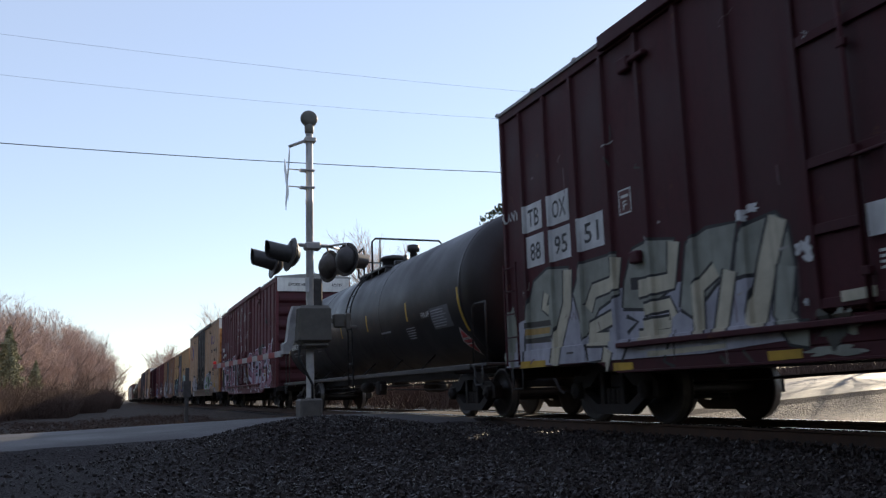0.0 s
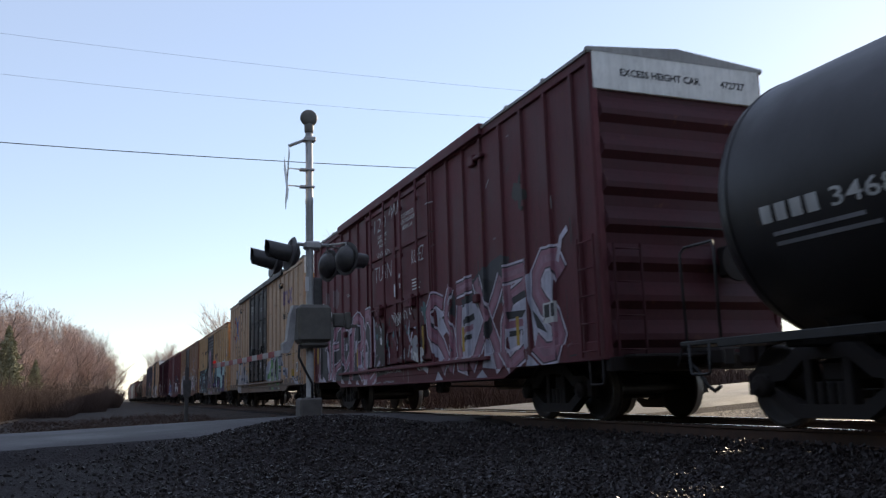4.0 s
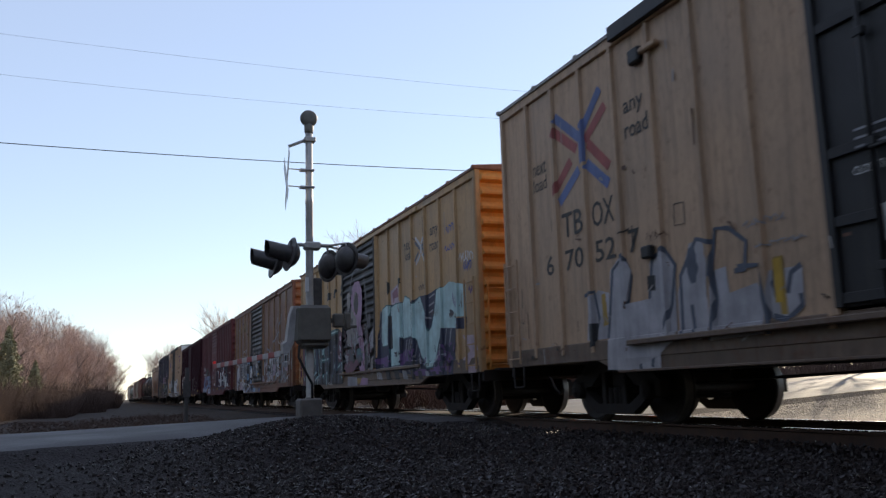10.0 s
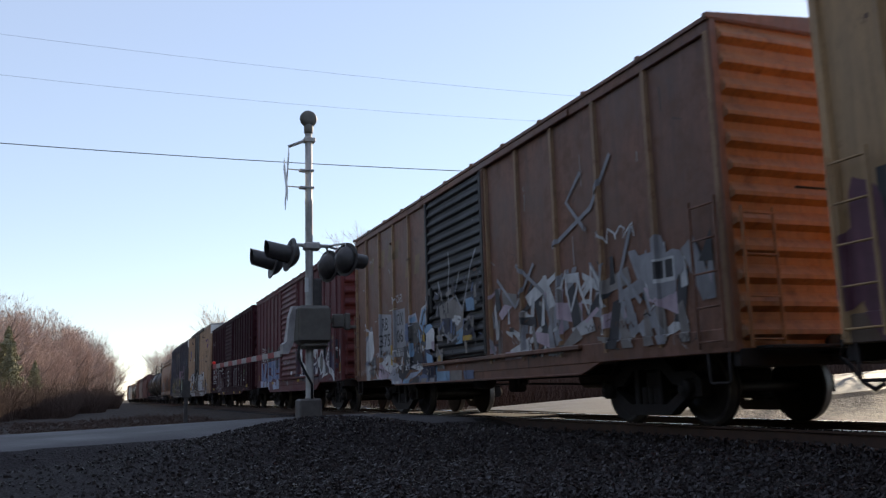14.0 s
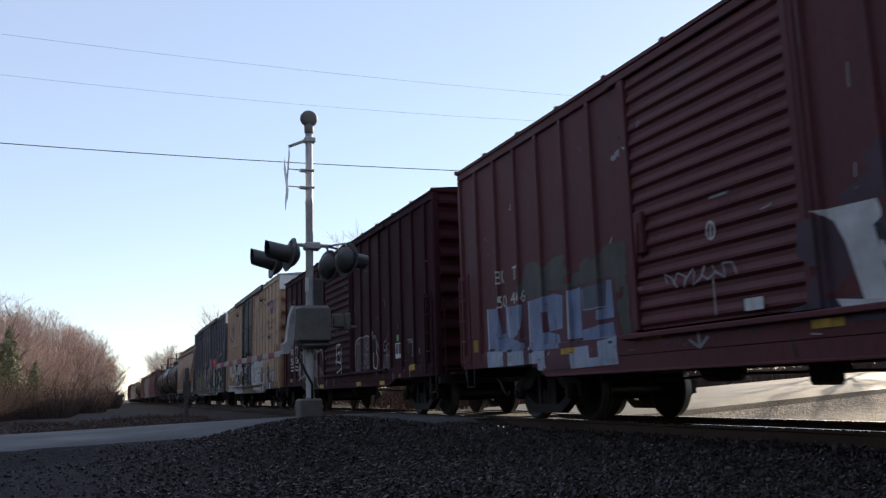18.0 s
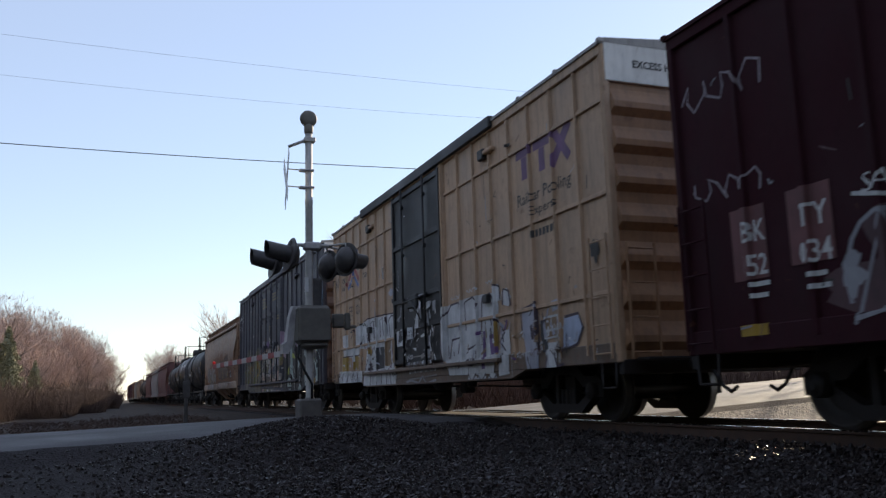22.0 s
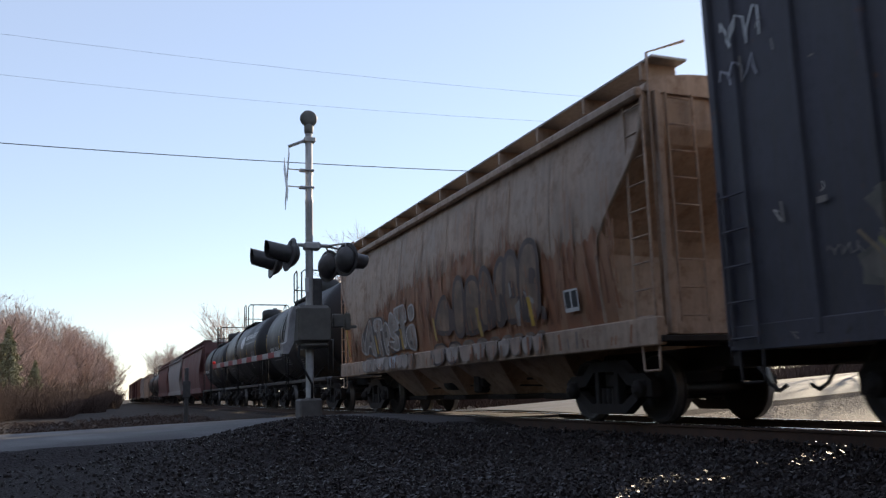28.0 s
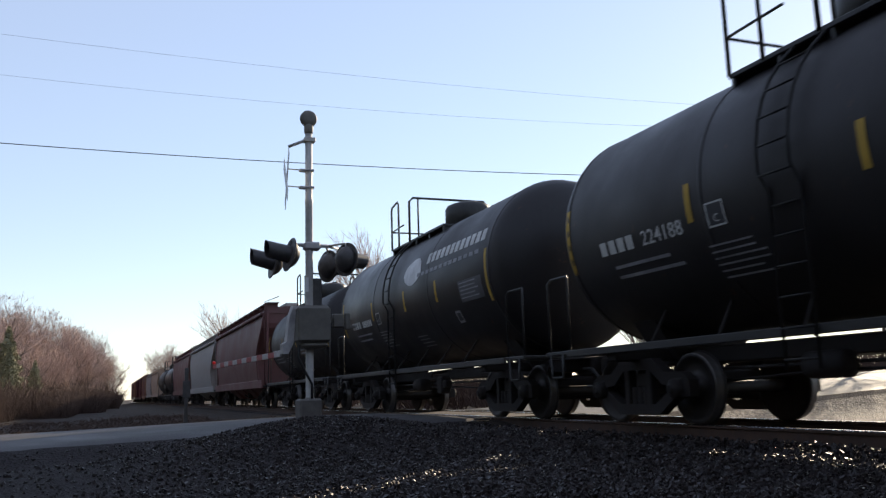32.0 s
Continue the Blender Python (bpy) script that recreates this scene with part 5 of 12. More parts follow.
# ---- lettering and graffiti on the near side ----
def ink(c, rough=0.6, wear=0.35):
    key = ("ink", c, wear)

    def make():
        n = Nodes("sprayed_paint")
        co = n.coords()
        f = n.noise(co, 2.2, 6)
        col = n.ramp(f, 0.3, 0.72, tuple(v * (1 - wear) for v in c), tuple(min(1, v * (1 + wear * 0.5)) for v in c))
        s = n.noise(n.coords((9, 9, 0.6)), 1.0, 7, 0.7)
        col = n.mix(n.ramp(s, 0.48, 0.75, (0, 0, 0), (0.6, 0.6, 0.6)), col, tuple(v * 0.4 + w for v, w in zip(c, (0.012, 0.009, 0.008))))
        return n.done(col, rough)
    return material(key, make)


TEXTS = {}


def text_2d(s, size, bold=0.0, shear=0.0, res=2, spacing=1.0):
    """The flat mesh of a word in the built-in font: points and faces."""
    key = (s, size, bold, shear, res, spacing)
    if key not in TEXTS:
        cu = bpy.data.curves.new("lettering", "FONT")
        cu.body, cu.size, cu.offset, cu.shear, cu.resolution_u, cu.fill_mode = s, size, bold, shear, res, "FRONT"
        cu.space_character = spacing
        ob = bpy.data.objects.new("lettering", cu)
        me = bpy.data.meshes.new_from_object(ob)
        TEXTS[key] = ([tuple(v.co[:2]) for v in me.vertices], [tuple(p.vertices) for p in me.polygons])
        bpy.data.objects.remove(ob)
        bpy.data.curves.remove(cu)
        bpy.data.meshes.remove(me)
    return TEXTS[key]


def stroke_2d(pts, w, taper=0.0):
    """A ribbon of width w along a line of points, ends cut square."""
    vs, fs = [], []
    n = len(pts)
    for i, (x, y) in enumerate(pts):
        a, b = pts[max(i - 1, 0)], pts[min(i + 1, n - 1)]
        dx, dy = b[0] - a[0], b[1] - a[1]
        ln = math.hypot(dx, dy) or 1
        ww = w / 2 * (1 - taper * i / max(1, n - 1))
        vs += [(x - dy / ln * ww, y + dx / ln * ww), (x + dy / ln * ww, y - dx / ln * ww)]
    for i in range(n - 1):
        fs.append((2 * i, 2 * i + 1, 2 * i + 3, 2 * i + 2))
    return vs, fs


def blob_2d(cx, cy, rx, ry, seed, rough=0.3, n=40):
    """A ragged patch of paint."""
    vs = [(cx, cy)]
    for k in range(n):
        a = 2 * math.pi * k / n
        q = 1 + rough * noise.noise((math.cos(a) * 1.6 + seed * 7.1, math.sin(a) * 1.6, seed)) * 2 + rough * 0.5 * noise.noise((k * 1.7, seed * 3.3, 0))
        q = max(0.25, q)
        vs.append((cx + rx * q * math.cos(a), cy + ry * q * math.sin(a)))
    return vs, [(0, 1 + k, 1 + (k + 1) % n) for k in range(n)]


def lay(car, surf, items, name="lettering", label="", dy=0.0, split=0.3):
    """Lay flat shapes on the car's near side. Each item: ((points, faces), y, z, colour material, x stretch):
    y, z is the place of the shape's origin, in the car's own space; its x runs towards the front of the train.
    A shape that is wider or taller than split is a part of its own; the small ones are joined into one."""
    small, mats, index, small_seen = Mb(), [], {}, {}
    for shape, y0, z0, mat, sx in items:
        y0 += dy
        surf.level += 1
        off = 0.002 + 0.00008 * surf.level
        vs, fs = shape
        if not fs:
            continue
        bm = bmesh.new()
        bv = [bm.verts.new((0, y0 - q[0] * sx, z0 + q[1])) for q in vs]
        for f in fs:
            if len(set(f)) > 2:
                try:
                    bm.faces.new([bv[k] for k in f])
                except ValueError:
                    pass
        lo = [min(v.co[i] for v in bv) for i in range(3)]
        hi = [max(v.co[i] for v in bv) for i in range(3)]
        for i, cuts in ((1, surf.cuts), (2, surf.zcuts)):
            for c in cuts:
                if lo[i] < c < hi[i]:
                    co, no = [0, 0, 0], [0, 0, 0]
                    co[i], no[i] = c, 1
                    bmesh.ops.bisect_plane(bm, geom=bm.verts[:] + bm.edges[:] + bm.faces[:], plane_co=co, plane_no=no)
        own = max(hi[1] - lo[1], hi[2] - lo[2]) > split
        out = Mb() if own else small
        mi, level = 0, surf.level
        seen = {} if own else small_seen
        if not own:
            if mat.name not in index:
                index[mat.name] = len(mats)
                mats.append(mat)
            mi = index[mat.name]
        for f in bm.faces:
            c = f.calc_center_median()
            if surf.flat and surf.xf(c.y, c.z) is None:
                continue
            ids = []
            for v in f.verts:
                key = (level, round(v.co.y, 4), round(v.co.z, 4))
                if key not in seen:
                    x = surf.xf(v.co.y, v.co.z)
                    seen[key] = len(out.v)
                    out.v.append(((-1.532 if x is None else x) - off, v.co.y, v.co.z))
                ids.append(seen[key])
            if len(set(ids)) > 2:
                out.face(ids, mi, not surf.flat)
        bm.free()
        if own and out.v:
            put(name, out.mesh(name, [mat], False), car, (0, 0, 0), 0, label)
    if small.v:
        tagged(put(name + "_specks", small.mesh(name, mats, False), car), "small marks among the painted shapes", kind="stuff")


def words(s, y, z, size, mat, bold=0.0, shear=0.0, sx=1.0, spacing=1.0):
    return (text_2d(s, size, bold, shear, 2, spacing), y, z, mat, sx)


def rect(y, z, w, h, mat):
    return ([(0, 0), (w, 0), (w, h), (0, h)], [(0, 1, 2, 3)]), y, z, mat, 1.0


def bars(y, z, rows, w, h, gap, mat, seed):
    """Small print that cannot be read: plain bars."""
    rg = random.Random(seed)
    out = []
    for k in range(rows):
        out.append(rect(y, z - k * gap, w * rg.uniform(0.7, 1.0), h, mat))
    return out


M_ROOF = paint("galvanised_roof", (0.30, 0.29, 0.28), 0.5, 0.1)
M_ENDWHITE = paint("white_end_band", (0.70, 0.69, 0.66), 0.25, 0.02)
M_TANKGREY = plain("black_tank_fittings", (0.035, 0.034, 0.034), 0.5, 0.2, 0.3, 9)
M_LADDER = plain("black_ladder_steel", (0.013, 0.012, 0.012), 0.75, 0.0, 0.3, 9)
M_GRATE = plain("galvanised_grating", (0.30, 0.28, 0.26), 0.55, 0.4, 0.3, 12)
# ---- the train: its cars, in order, placed as they stand at t = 10 s ----
P_BROWN = paint("boxcar_red_brown", (0.056, 0.0098, 0.0145), 0.42, 0.08, 0.62, dirt_c=(0.032, 0.012, 0.014), chalk_c=0.003, spec=0.3)
P_BROWN2 = paint("dull_maroon_brown", (0.120, 0.027, 0.034), 0.45, 0.10, 0.6, dirt_c=(0.055, 0.026, 0.027), chalk_c=0.006, spec=0.35)
P_RED = paint("faded_oxide_red", (0.118, 0.031, 0.035), 0.45, 0.10, 0.62, dirt_c=(0.05, 0.03, 0.031), chalk_c=0.008, spec=0.35)
P_DARKRED = paint("dark_oxide_red", (0.034, 0.0042, 0.0085), 0.4, 0.05, 0.78, 0.12, dirt_c=(0.022, 0.008, 0.0095), chalk_c=0.001, spec=0.25)
P_TAN = paint("faded_yellow_tan", (0.47, 0.305, 0.195), 0.5, 0.09, fade=0.18)
P_YELLOW = paint("faded_boxcar_yellow", (0.46, 0.285, 0.142), 0.45, 0.10, fade=0.2)
P_ORANGE = paint("orange_yellow_end", (0.56, 0.24, 0.055), 0.35, 0.05)
P_RUSTY = paint("rust_stained_brown", (0.19, 0.085, 0.054), 0.6, 0.36, fade=0.4)
P_POSTTAN = paint("faded_tan_posts", (0.30, 0.17, 0.09), 0.6, 0.3)
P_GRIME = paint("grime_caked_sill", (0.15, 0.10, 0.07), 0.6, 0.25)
P_NAVY = paint("navy_black_paint", (0.044, 0.042, 0.058), 0.6, 0.08, fade=0.45)
P_ENDBROWN = paint("dusty_brown_end", (0.115, 0.07, 0.052), 0.5, 0.15)
P_RUSTEND = paint("rusty_orange_end", (0.31, 0.135, 0.055), 0.6, 0.25)
P_TANEND = paint("dusty_orange_brown_end", (0.33, 0.175, 0.09), 0.5, 0.12)
P_BLACKDOOR = paint("black_door_paint", (0.017, 0.0165, 0.018), 0.4, 0.05)
P_TANK = paint("black_tank_paint", (0.016, 0.0138, 0.0146), 0.3, 0.04, 0.42, dirt_c=(0.026, 0.021, 0.021), chalk_c=0.005, spec=0.4)
P_TANK2 = paint("dull_black_tank_paint", (0.017, 0.0145, 0.0152), 0.3, 0.05, 0.5, dirt_c=(0.028, 0.022, 0.021), chalk_c=0.005, spec=0.4)
P_HOPTAN = paint("rust_stained_cream", (0.38, 0.265, 0.195), 0.5, 0.32, rust_c=(0.20, 0.11, 0.065))
P_HOPGREY = paint("weathered_pale_grey", (0.27, 0.25, 0.24), 0.5, 0.16)
P_HOPRED = paint("maroon_hopper_paint", (0.13, 0.048, 0.046), 0.5, 0.15)

car_a, on_a = boxcar("dark red-brown boxcar with grey-green graffiti along its lower side", -64.84, -46.1, 0.84, 5.25, P_BROWN, P_BROWN2, P_BROWN, (-58.04, -52.89), pitch=0.85)
car_b, on_b = tank_car("long black tank car with yellow stripes", -45.1, -26.4, 2.5, 1.55, P_TANK, "manway", deck=(-2.1, 0.45), hatch=-0.47, lad_y=-0.45)
car_c, on_c = boxcar("red-brown boxcar covered with pink and white graffiti", -24.85, -7.43, 0.86, 5.27, P_BROWN2, P_BROWN, P_BROWN2, (-18.3, -13.6), pitch=0.84, pitch_rear=0.865, white_top=True, header=5.2, end_ridges=7)
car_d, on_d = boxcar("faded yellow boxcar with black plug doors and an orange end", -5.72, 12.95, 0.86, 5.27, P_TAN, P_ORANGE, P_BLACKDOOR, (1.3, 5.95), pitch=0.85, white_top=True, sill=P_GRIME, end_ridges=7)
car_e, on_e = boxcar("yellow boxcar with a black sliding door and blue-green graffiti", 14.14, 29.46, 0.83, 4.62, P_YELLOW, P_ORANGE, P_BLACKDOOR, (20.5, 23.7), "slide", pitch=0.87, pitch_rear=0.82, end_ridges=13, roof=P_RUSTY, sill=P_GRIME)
car_f, on_f = boxcar("rust-stained brown boxcar covered with graffiti", 30.92, 45.87, 0.84, 4.66, P_RUSTY, P_RUSTEND, P_BLACKDOOR, (37.3, 40.25), "slide", pitch=1.24, pitch_rear=1.13, end_ridges=12, roof=P_RUSTY, post=P_POSTTAN)
car_g, on_g = boxcar("faded oxide-red boxcar with white graffiti", 47.46, 62.26, 0.90, 4.70, P_RED, P_RED, P_RED, (53.5, 56.5), "slide", pitch=0.76, pitch_rear=0.81, end_ridges=11, roof=P_RED, ridge=0.035)
car_h, on_h = boxcar("dark oxide-red boxcar with pale line graffiti", 63.62, 79.53, 0.83, 4.70, P_DARKRED, P_DARKRED, P_DARKRED, (70.2, 73.3), "slide", pitch=0.84, end_ridges=10, roof=P_DARKRED, ridge=0.03)
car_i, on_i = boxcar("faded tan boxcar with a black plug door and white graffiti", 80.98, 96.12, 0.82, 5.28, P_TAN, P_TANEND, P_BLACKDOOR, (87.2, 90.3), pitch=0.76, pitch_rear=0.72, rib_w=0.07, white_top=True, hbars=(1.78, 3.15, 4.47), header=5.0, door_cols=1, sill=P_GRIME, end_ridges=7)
car_j, on_j = boxcar("navy-black boxcar with many-coloured graffiti along its lower side", 97.45, 115.4, 0.84, 5.30, P_NAVY, P_ENDBROWN, P_NAVY, (104.2, 109.0), pitch=0.82, pitch_rear=0.84, white_top=True, header=5.4, end_ridges=7)
car_k, on_k = hopper_car("cream covered hopper stained with rust", 116.7, 132.15, P_HOPTAN, 4.77, 1.24)
car_l, on_l = tank_car("dull black tank car with yellow stripes", 133.15, 144.95, 2.72, 1.60, P_TANK2, "box", sill_z=1.05, deck=(-1.25, 1.85), hatch=0.45, lad_y=0.6)
car_m, on_m = tank_car("black tank car with a pale company emblem", 145.7, 157.9, 2.74, 1.60, P_TANK, "box", sill_z=1.05, deck=(-1.6, 2.0), hatch=-0.6, lad_y=0.6)
car_n, on_n = tank_car("short black tank car", 158.8, 169.6, 2.6, 1.5, P_TANK2, "box", sill_z=1.05)
hopper_car("maroon covered hopper with pale worn sides", 170.9, 187.8, P_HOPRED, 4.6, 1.12, detail=False)
hopper_car("pale grey covered hopper far down the train", 188.8, 205.0, P_HOPGREY, 4.55, 1.12, turning=False, detail=False)
hopper_car("maroon covered hopper with rusty sides", 206.0, 223.5, P_HOPRED, 4.6, 1.12, turning=False, detail=False)
tank_car("black tank car far down the train", 224.5, 236.1, 2.65, 1.55, P_TANK, turning=False, detail=False)
tank_car("black tank car far down the train", 237.1, 248.7, 2.65, 1.55, P_TANK2, turning=False, detail=False)
hopper_car("rust-stained tan covered hopper", 249.7, 266.0, P_HOPTAN, 4.5, 1.12, turning=False, detail=False)
hopper_car("pale grey covered hopper far down the train", 267.0, 283.5, P_HOPGREY, 4.5, 1.12, turning=False, detail=False)
for k in range(5):
    y = 284.5 + 16.6 * k
    boxcar("brown boxcar far down the train", y, y + 15.6, 0.95, 4.65, (P_RUSTY, P_BROWN, P_DARKRED, P_RUSTY, P_BROWN)[k], P_BROWN2, P_BROWN2, (y + 6.3, y + 9.3), "slide", roof=P_RUSTY, turning=False, detail=False)

# ---- lettering and graffiti, car by car (y along the car towards its rear, z up) ----
WHT, CREAM, BLK = ink((0.62, 0.62, 0.62)), ink((0.55, 0.50, 0.38)), ink((0.02, 0.02, 0.024))
STENCIL = ink((0.60, 0.60, 0.58), wear=0.2)
YEL = ink((0.52, 0.31, 0.035), wear=0.35)
LAV, GRN_GREY = ink((0.40, 0.40, 0.46)), ink((0.27, 0.28, 0.24))
PINK, MAUVE, DKMAUVE, PALEPINK = ink((0.32, 0.13, 0.175)), ink((0.22, 0.09, 0.12)), ink((0.05, 0.035, 0.05)), ink((0.52, 0.40, 0.46))
PURPLE, BLUE, SKY, RED_I = ink((0.16, 0.08, 0.22)), ink((0.05, 0.10, 0.34)), ink((0.22, 0.38, 0.55)), ink((0.48, 0.05, 0.06))
AQUA, NAVY, GREEN, LIME = ink((0.43, 0.62, 0.62)), ink((0.03, 0.035, 0.07)), ink((0.16, 0.34, 0.14)), ink((0.36, 0.40, 0.06))
GREYI, DKGREY, CHAR = ink((0.30, 0.30, 0.32)), ink((0.10, 0.10, 0.11)), ink((0.045, 0.045, 0.05))
OCHRE, RUSTI = ink((0.42, 0.26, 0.08)), ink((0.14, 0.06, 0.035))
DULLBLK, PLUM, TEALI = ink((0.045, 0.04, 0.035)), ink((0.17, 0.07, 0.10)), ink((0.07, 0.16, 0.17))

SOOTY, SAGE, RUSTY_I, UMBER, CHALKDIM = ink((0.034, 0.029, 0.029)), ink((0.24, 0.26, 0.25)), ink((0.22, 0.12, 0.045)), ink((0.13, 0.10, 0.075)), ink((0.27, 0.24, 0.225))
DULLBLUE, DULLRED = ink((0.12, 0.17, 0.36)), ink((0.38, 0.085, 0.075))
VIOLETISH, DIMBLUE, DIMOCHRE, OLIVEGREY = ink((0.075, 0.036, 0.055)), ink((0.055, 0.040, 0.075)), ink((0.22, 0.13, 0.05)), ink((0.13, 0.12, 0.10))
DIMGREEN, MAROONI, PALEBLUE, ICEWHITE, SLATE_I = ink((0.075, 0.075, 0.065)), ink((0.12, 0.035, 0.055)), ink((0.21, 0.27, 0.42)), ink((0.40, 0.46, 0.58)), ink((0.09, 0.105, 0.14))
ASHI, DUSKPINK, BLUEGREY, CASEGREY, CHALKY = ink((0.26, 0.235, 0.22)), ink((0.38, 0.22, 0.34)), ink((0.12, 0.16, 0.27)), ink((0.10, 0.095, 0.09)), ink((0.42, 0.40, 0.42))
DIMYELLOW, PALEGREEN, TANPATCH, PLUMLINE, BONEGREY = ink((0.42, 0.26, 0.06)), ink((0.30, 0.36, 0.27)), ink((0.30, 0.19, 0.11)), ink((0.07, 0.045, 0.06)), ink((0.52, 0.55, 0.58))

def P(mat, *pts):
    return ([(-y, z) for y, z in pts], [tuple(range(len(pts)))]), 0, 0, mat, 1.0


def S(mat, w, *pts, taper=0.0):
    return stroke_2d([(-y, z) for y, z in pts], w, taper), 0, 0, mat, 1.0


def B(mat, y, z, ry, rz, seed, rough=0.3):
    return blob_2d(-y, z, ry, rz, seed, rough), 0, 0, mat, 1.0


def R(mat, yl, yr, zb, zt):
    return P(mat, (yl, zb), (yr, zb), (yr, zt), (yl, zt))


def arc(y, z, ry, rz, a0, a1, n=12):
    return [(y - ry * math.cos(radians(a0 + (a1 - a0) * k / n)), z + rz * math.sin(radians(a0 + (a1 - a0) * k / n))) for k in range(n + 1)]


def fitted(s, yl, yr, zb, zt, layers, tilt=0.0, res=2):
    """A word fitted into a box; layers: (material, boldness), lowest first."""
    base, _ = text_2d(s, 1.0, 0.0, 0.0, res)
    x0, x1 = min(q[0] for q in base), max(q[0] for q in base)
    y0, y1 = min(q[1] for q in base), max(q[1] for q in base)
    kx, ky = (yl - yr) / max(0.01, x1 - x0), (zt - zb) / max(0.01, y1 - y0)
    out = []
    for mat, bold in layers:
        vs, fs = text_2d(s, 1.0, bold, 0.0, res)
        pts = []
        for qx, qy in vs:
            u, v = (qx - x0) * kx, (qy - y0) * ky
            pts.append((u - yl + tilt * (v - (zt - zb) / 2), v + zb))
        out.append(((pts, fs), 0, 0, mat, 1.0))
    return out


def letters(s, yl, yr, zb, zt, layers, seed=1, overlap=0.12, wobble=0.08, tilt=0.12):
    """Fat letters set one by one, each a little tilted and shifted."""
    rg = random.Random(seed)
    n = len(s)
    w = (yl - yr) / n
    out = [[] for _ in layers]
    for k, c in enumerate(s):
        a = yl - k * w + w * overlap * rg.uniform(0.3, 1)
        b = yl - (k + 1) * w - w * overlap * rg.uniform(0.3, 1)
        h = zt - zb
        for i, it in enumerate(fitted(c, a, b, zb + h * wobble * rg.uniform(-1, 1), zt + h * wobble * rg.uniform(-1, 1), layers, tilt * rg.uniform(-1, 1), 3)):
            out[i].append(it)
    return [it for layer in out for it in layer]


def scrawl(mat, yl, yr, zb, zt, w, seed, turns=9):
    """A quick tag: one looping line."""
    rg = random.Random(seed)
    pts = []
    for k in range(turns * 4):
        f = k / (turns * 4 - 1)
        pts.append((yl + (yr - yl) * f + (yl - yr) * 0.06 * math.sin(k * 1.9 + seed), (zb + zt) / 2 + (zt - zb) / 2 * math.sin(k * 1.55 + rg.uniform(-0.4, 0.4)) * rg.uniform(0.6, 1)))
    return S(mat, w, *pts)


def shard_field(mats, yl, yr, zb, zt, count, seed, lo=0.15, hi=0.6):
    """A tangle of angular painted shapes, such as make up a wild-lettered piece."""
    rg = random.Random(seed)
    out = []
    for _ in range(count):
        y, z = rg.uniform(yr, yl), rg.uniform(zb, zt)
        s, a = rg.uniform(lo, hi), rg.choice((70, 80, 95, 110, 15, -20)) + rg.uniform(-12, 12)
        d = (math.cos(radians(a)) * s, math.sin(radians(a)) * s)
        e = (-d[1] * rg.uniform(0.16, 0.4), d[0] * rg.uniform(0.16, 0.4))
        t = rg.uniform(0.3, 1.0)
        pts = [(y - d[0] - e[0], z - d[1] - e[1]), (y - d[0] * 0.9 + e[0], z - d[1] * 0.9 + e[1]), (y + d[0] + e[0] * t, z + d[1] + e[1] * t), (y + d[0] * 0.8 - e[0] * t, z + d[1] * 0.8 - e[1] * t)]
        pts = [(min(yl, max(yr, p)), min(zt, max(zb, q))) for p, q in pts]
        out.append(P(rg.choice(mats), *pts))
    return out


def letter_bars(yl, yr, zb, zt, n, mat):
    w = (yl - yr) / n
    return [R(mat, yl - k * w, yl - (k + 0.72) * w, zb, zt) for k in range(n)]



def tape(y, z0, z1, w=0.10):
    return R(YEL, y + w / 2, y - w / 2, z0, z1)


# A: number plates, grey-green and lavender piece
lay(car_a, on_a, [R(WHT, 8.62, 8.03, 3.02, 3.47), R(WHT, 7.78, 7.18, 2.98, 3.46), R(WHT, 8.58, 8.0, 2.44, 2.95), R(WHT, 7.76, 7.18, 2.42, 2.92), R(WHT, 6.92, 6.27, 2.44, 2.93)]
    + fitted("TB", 8.50, 8.13, 3.10, 3.38, [(BLK, 0.012)]) + fitted("OX", 7.68, 7.28, 3.08, 3.36, [(BLK, 0.012)])
    + fitted("88", 8.46, 8.12, 2.54, 2.82, [(BLK, 0.012)]) + fitted("95", 7.66, 7.28, 2.52, 2.80, [(BLK, 0.012)]) + fitted("51", 6.78, 6.40, 2.54, 2.82, [(BLK, 0.012)])
    + [R(STENCIL, 5.86, 5.57, 2.76, 3.10), R(ink((0.12, 0.035, 0.033)), 5.84, 5.59, 2.78, 3.08)] + fitted("F", 5.76, 5.68, 2.82, 2.94, [(STENCIL, 0.01)]) + [R(STENCIL, 5.80, 5.63, 2.98, 3.02)]
    + [R(WHT, 1.85, 1.45, 1.75, 2.05)] + bars(1.75, 1.6, 4, 0.3, 0.025, 0.05, STENCIL, 2), label="white number plates with black figures")
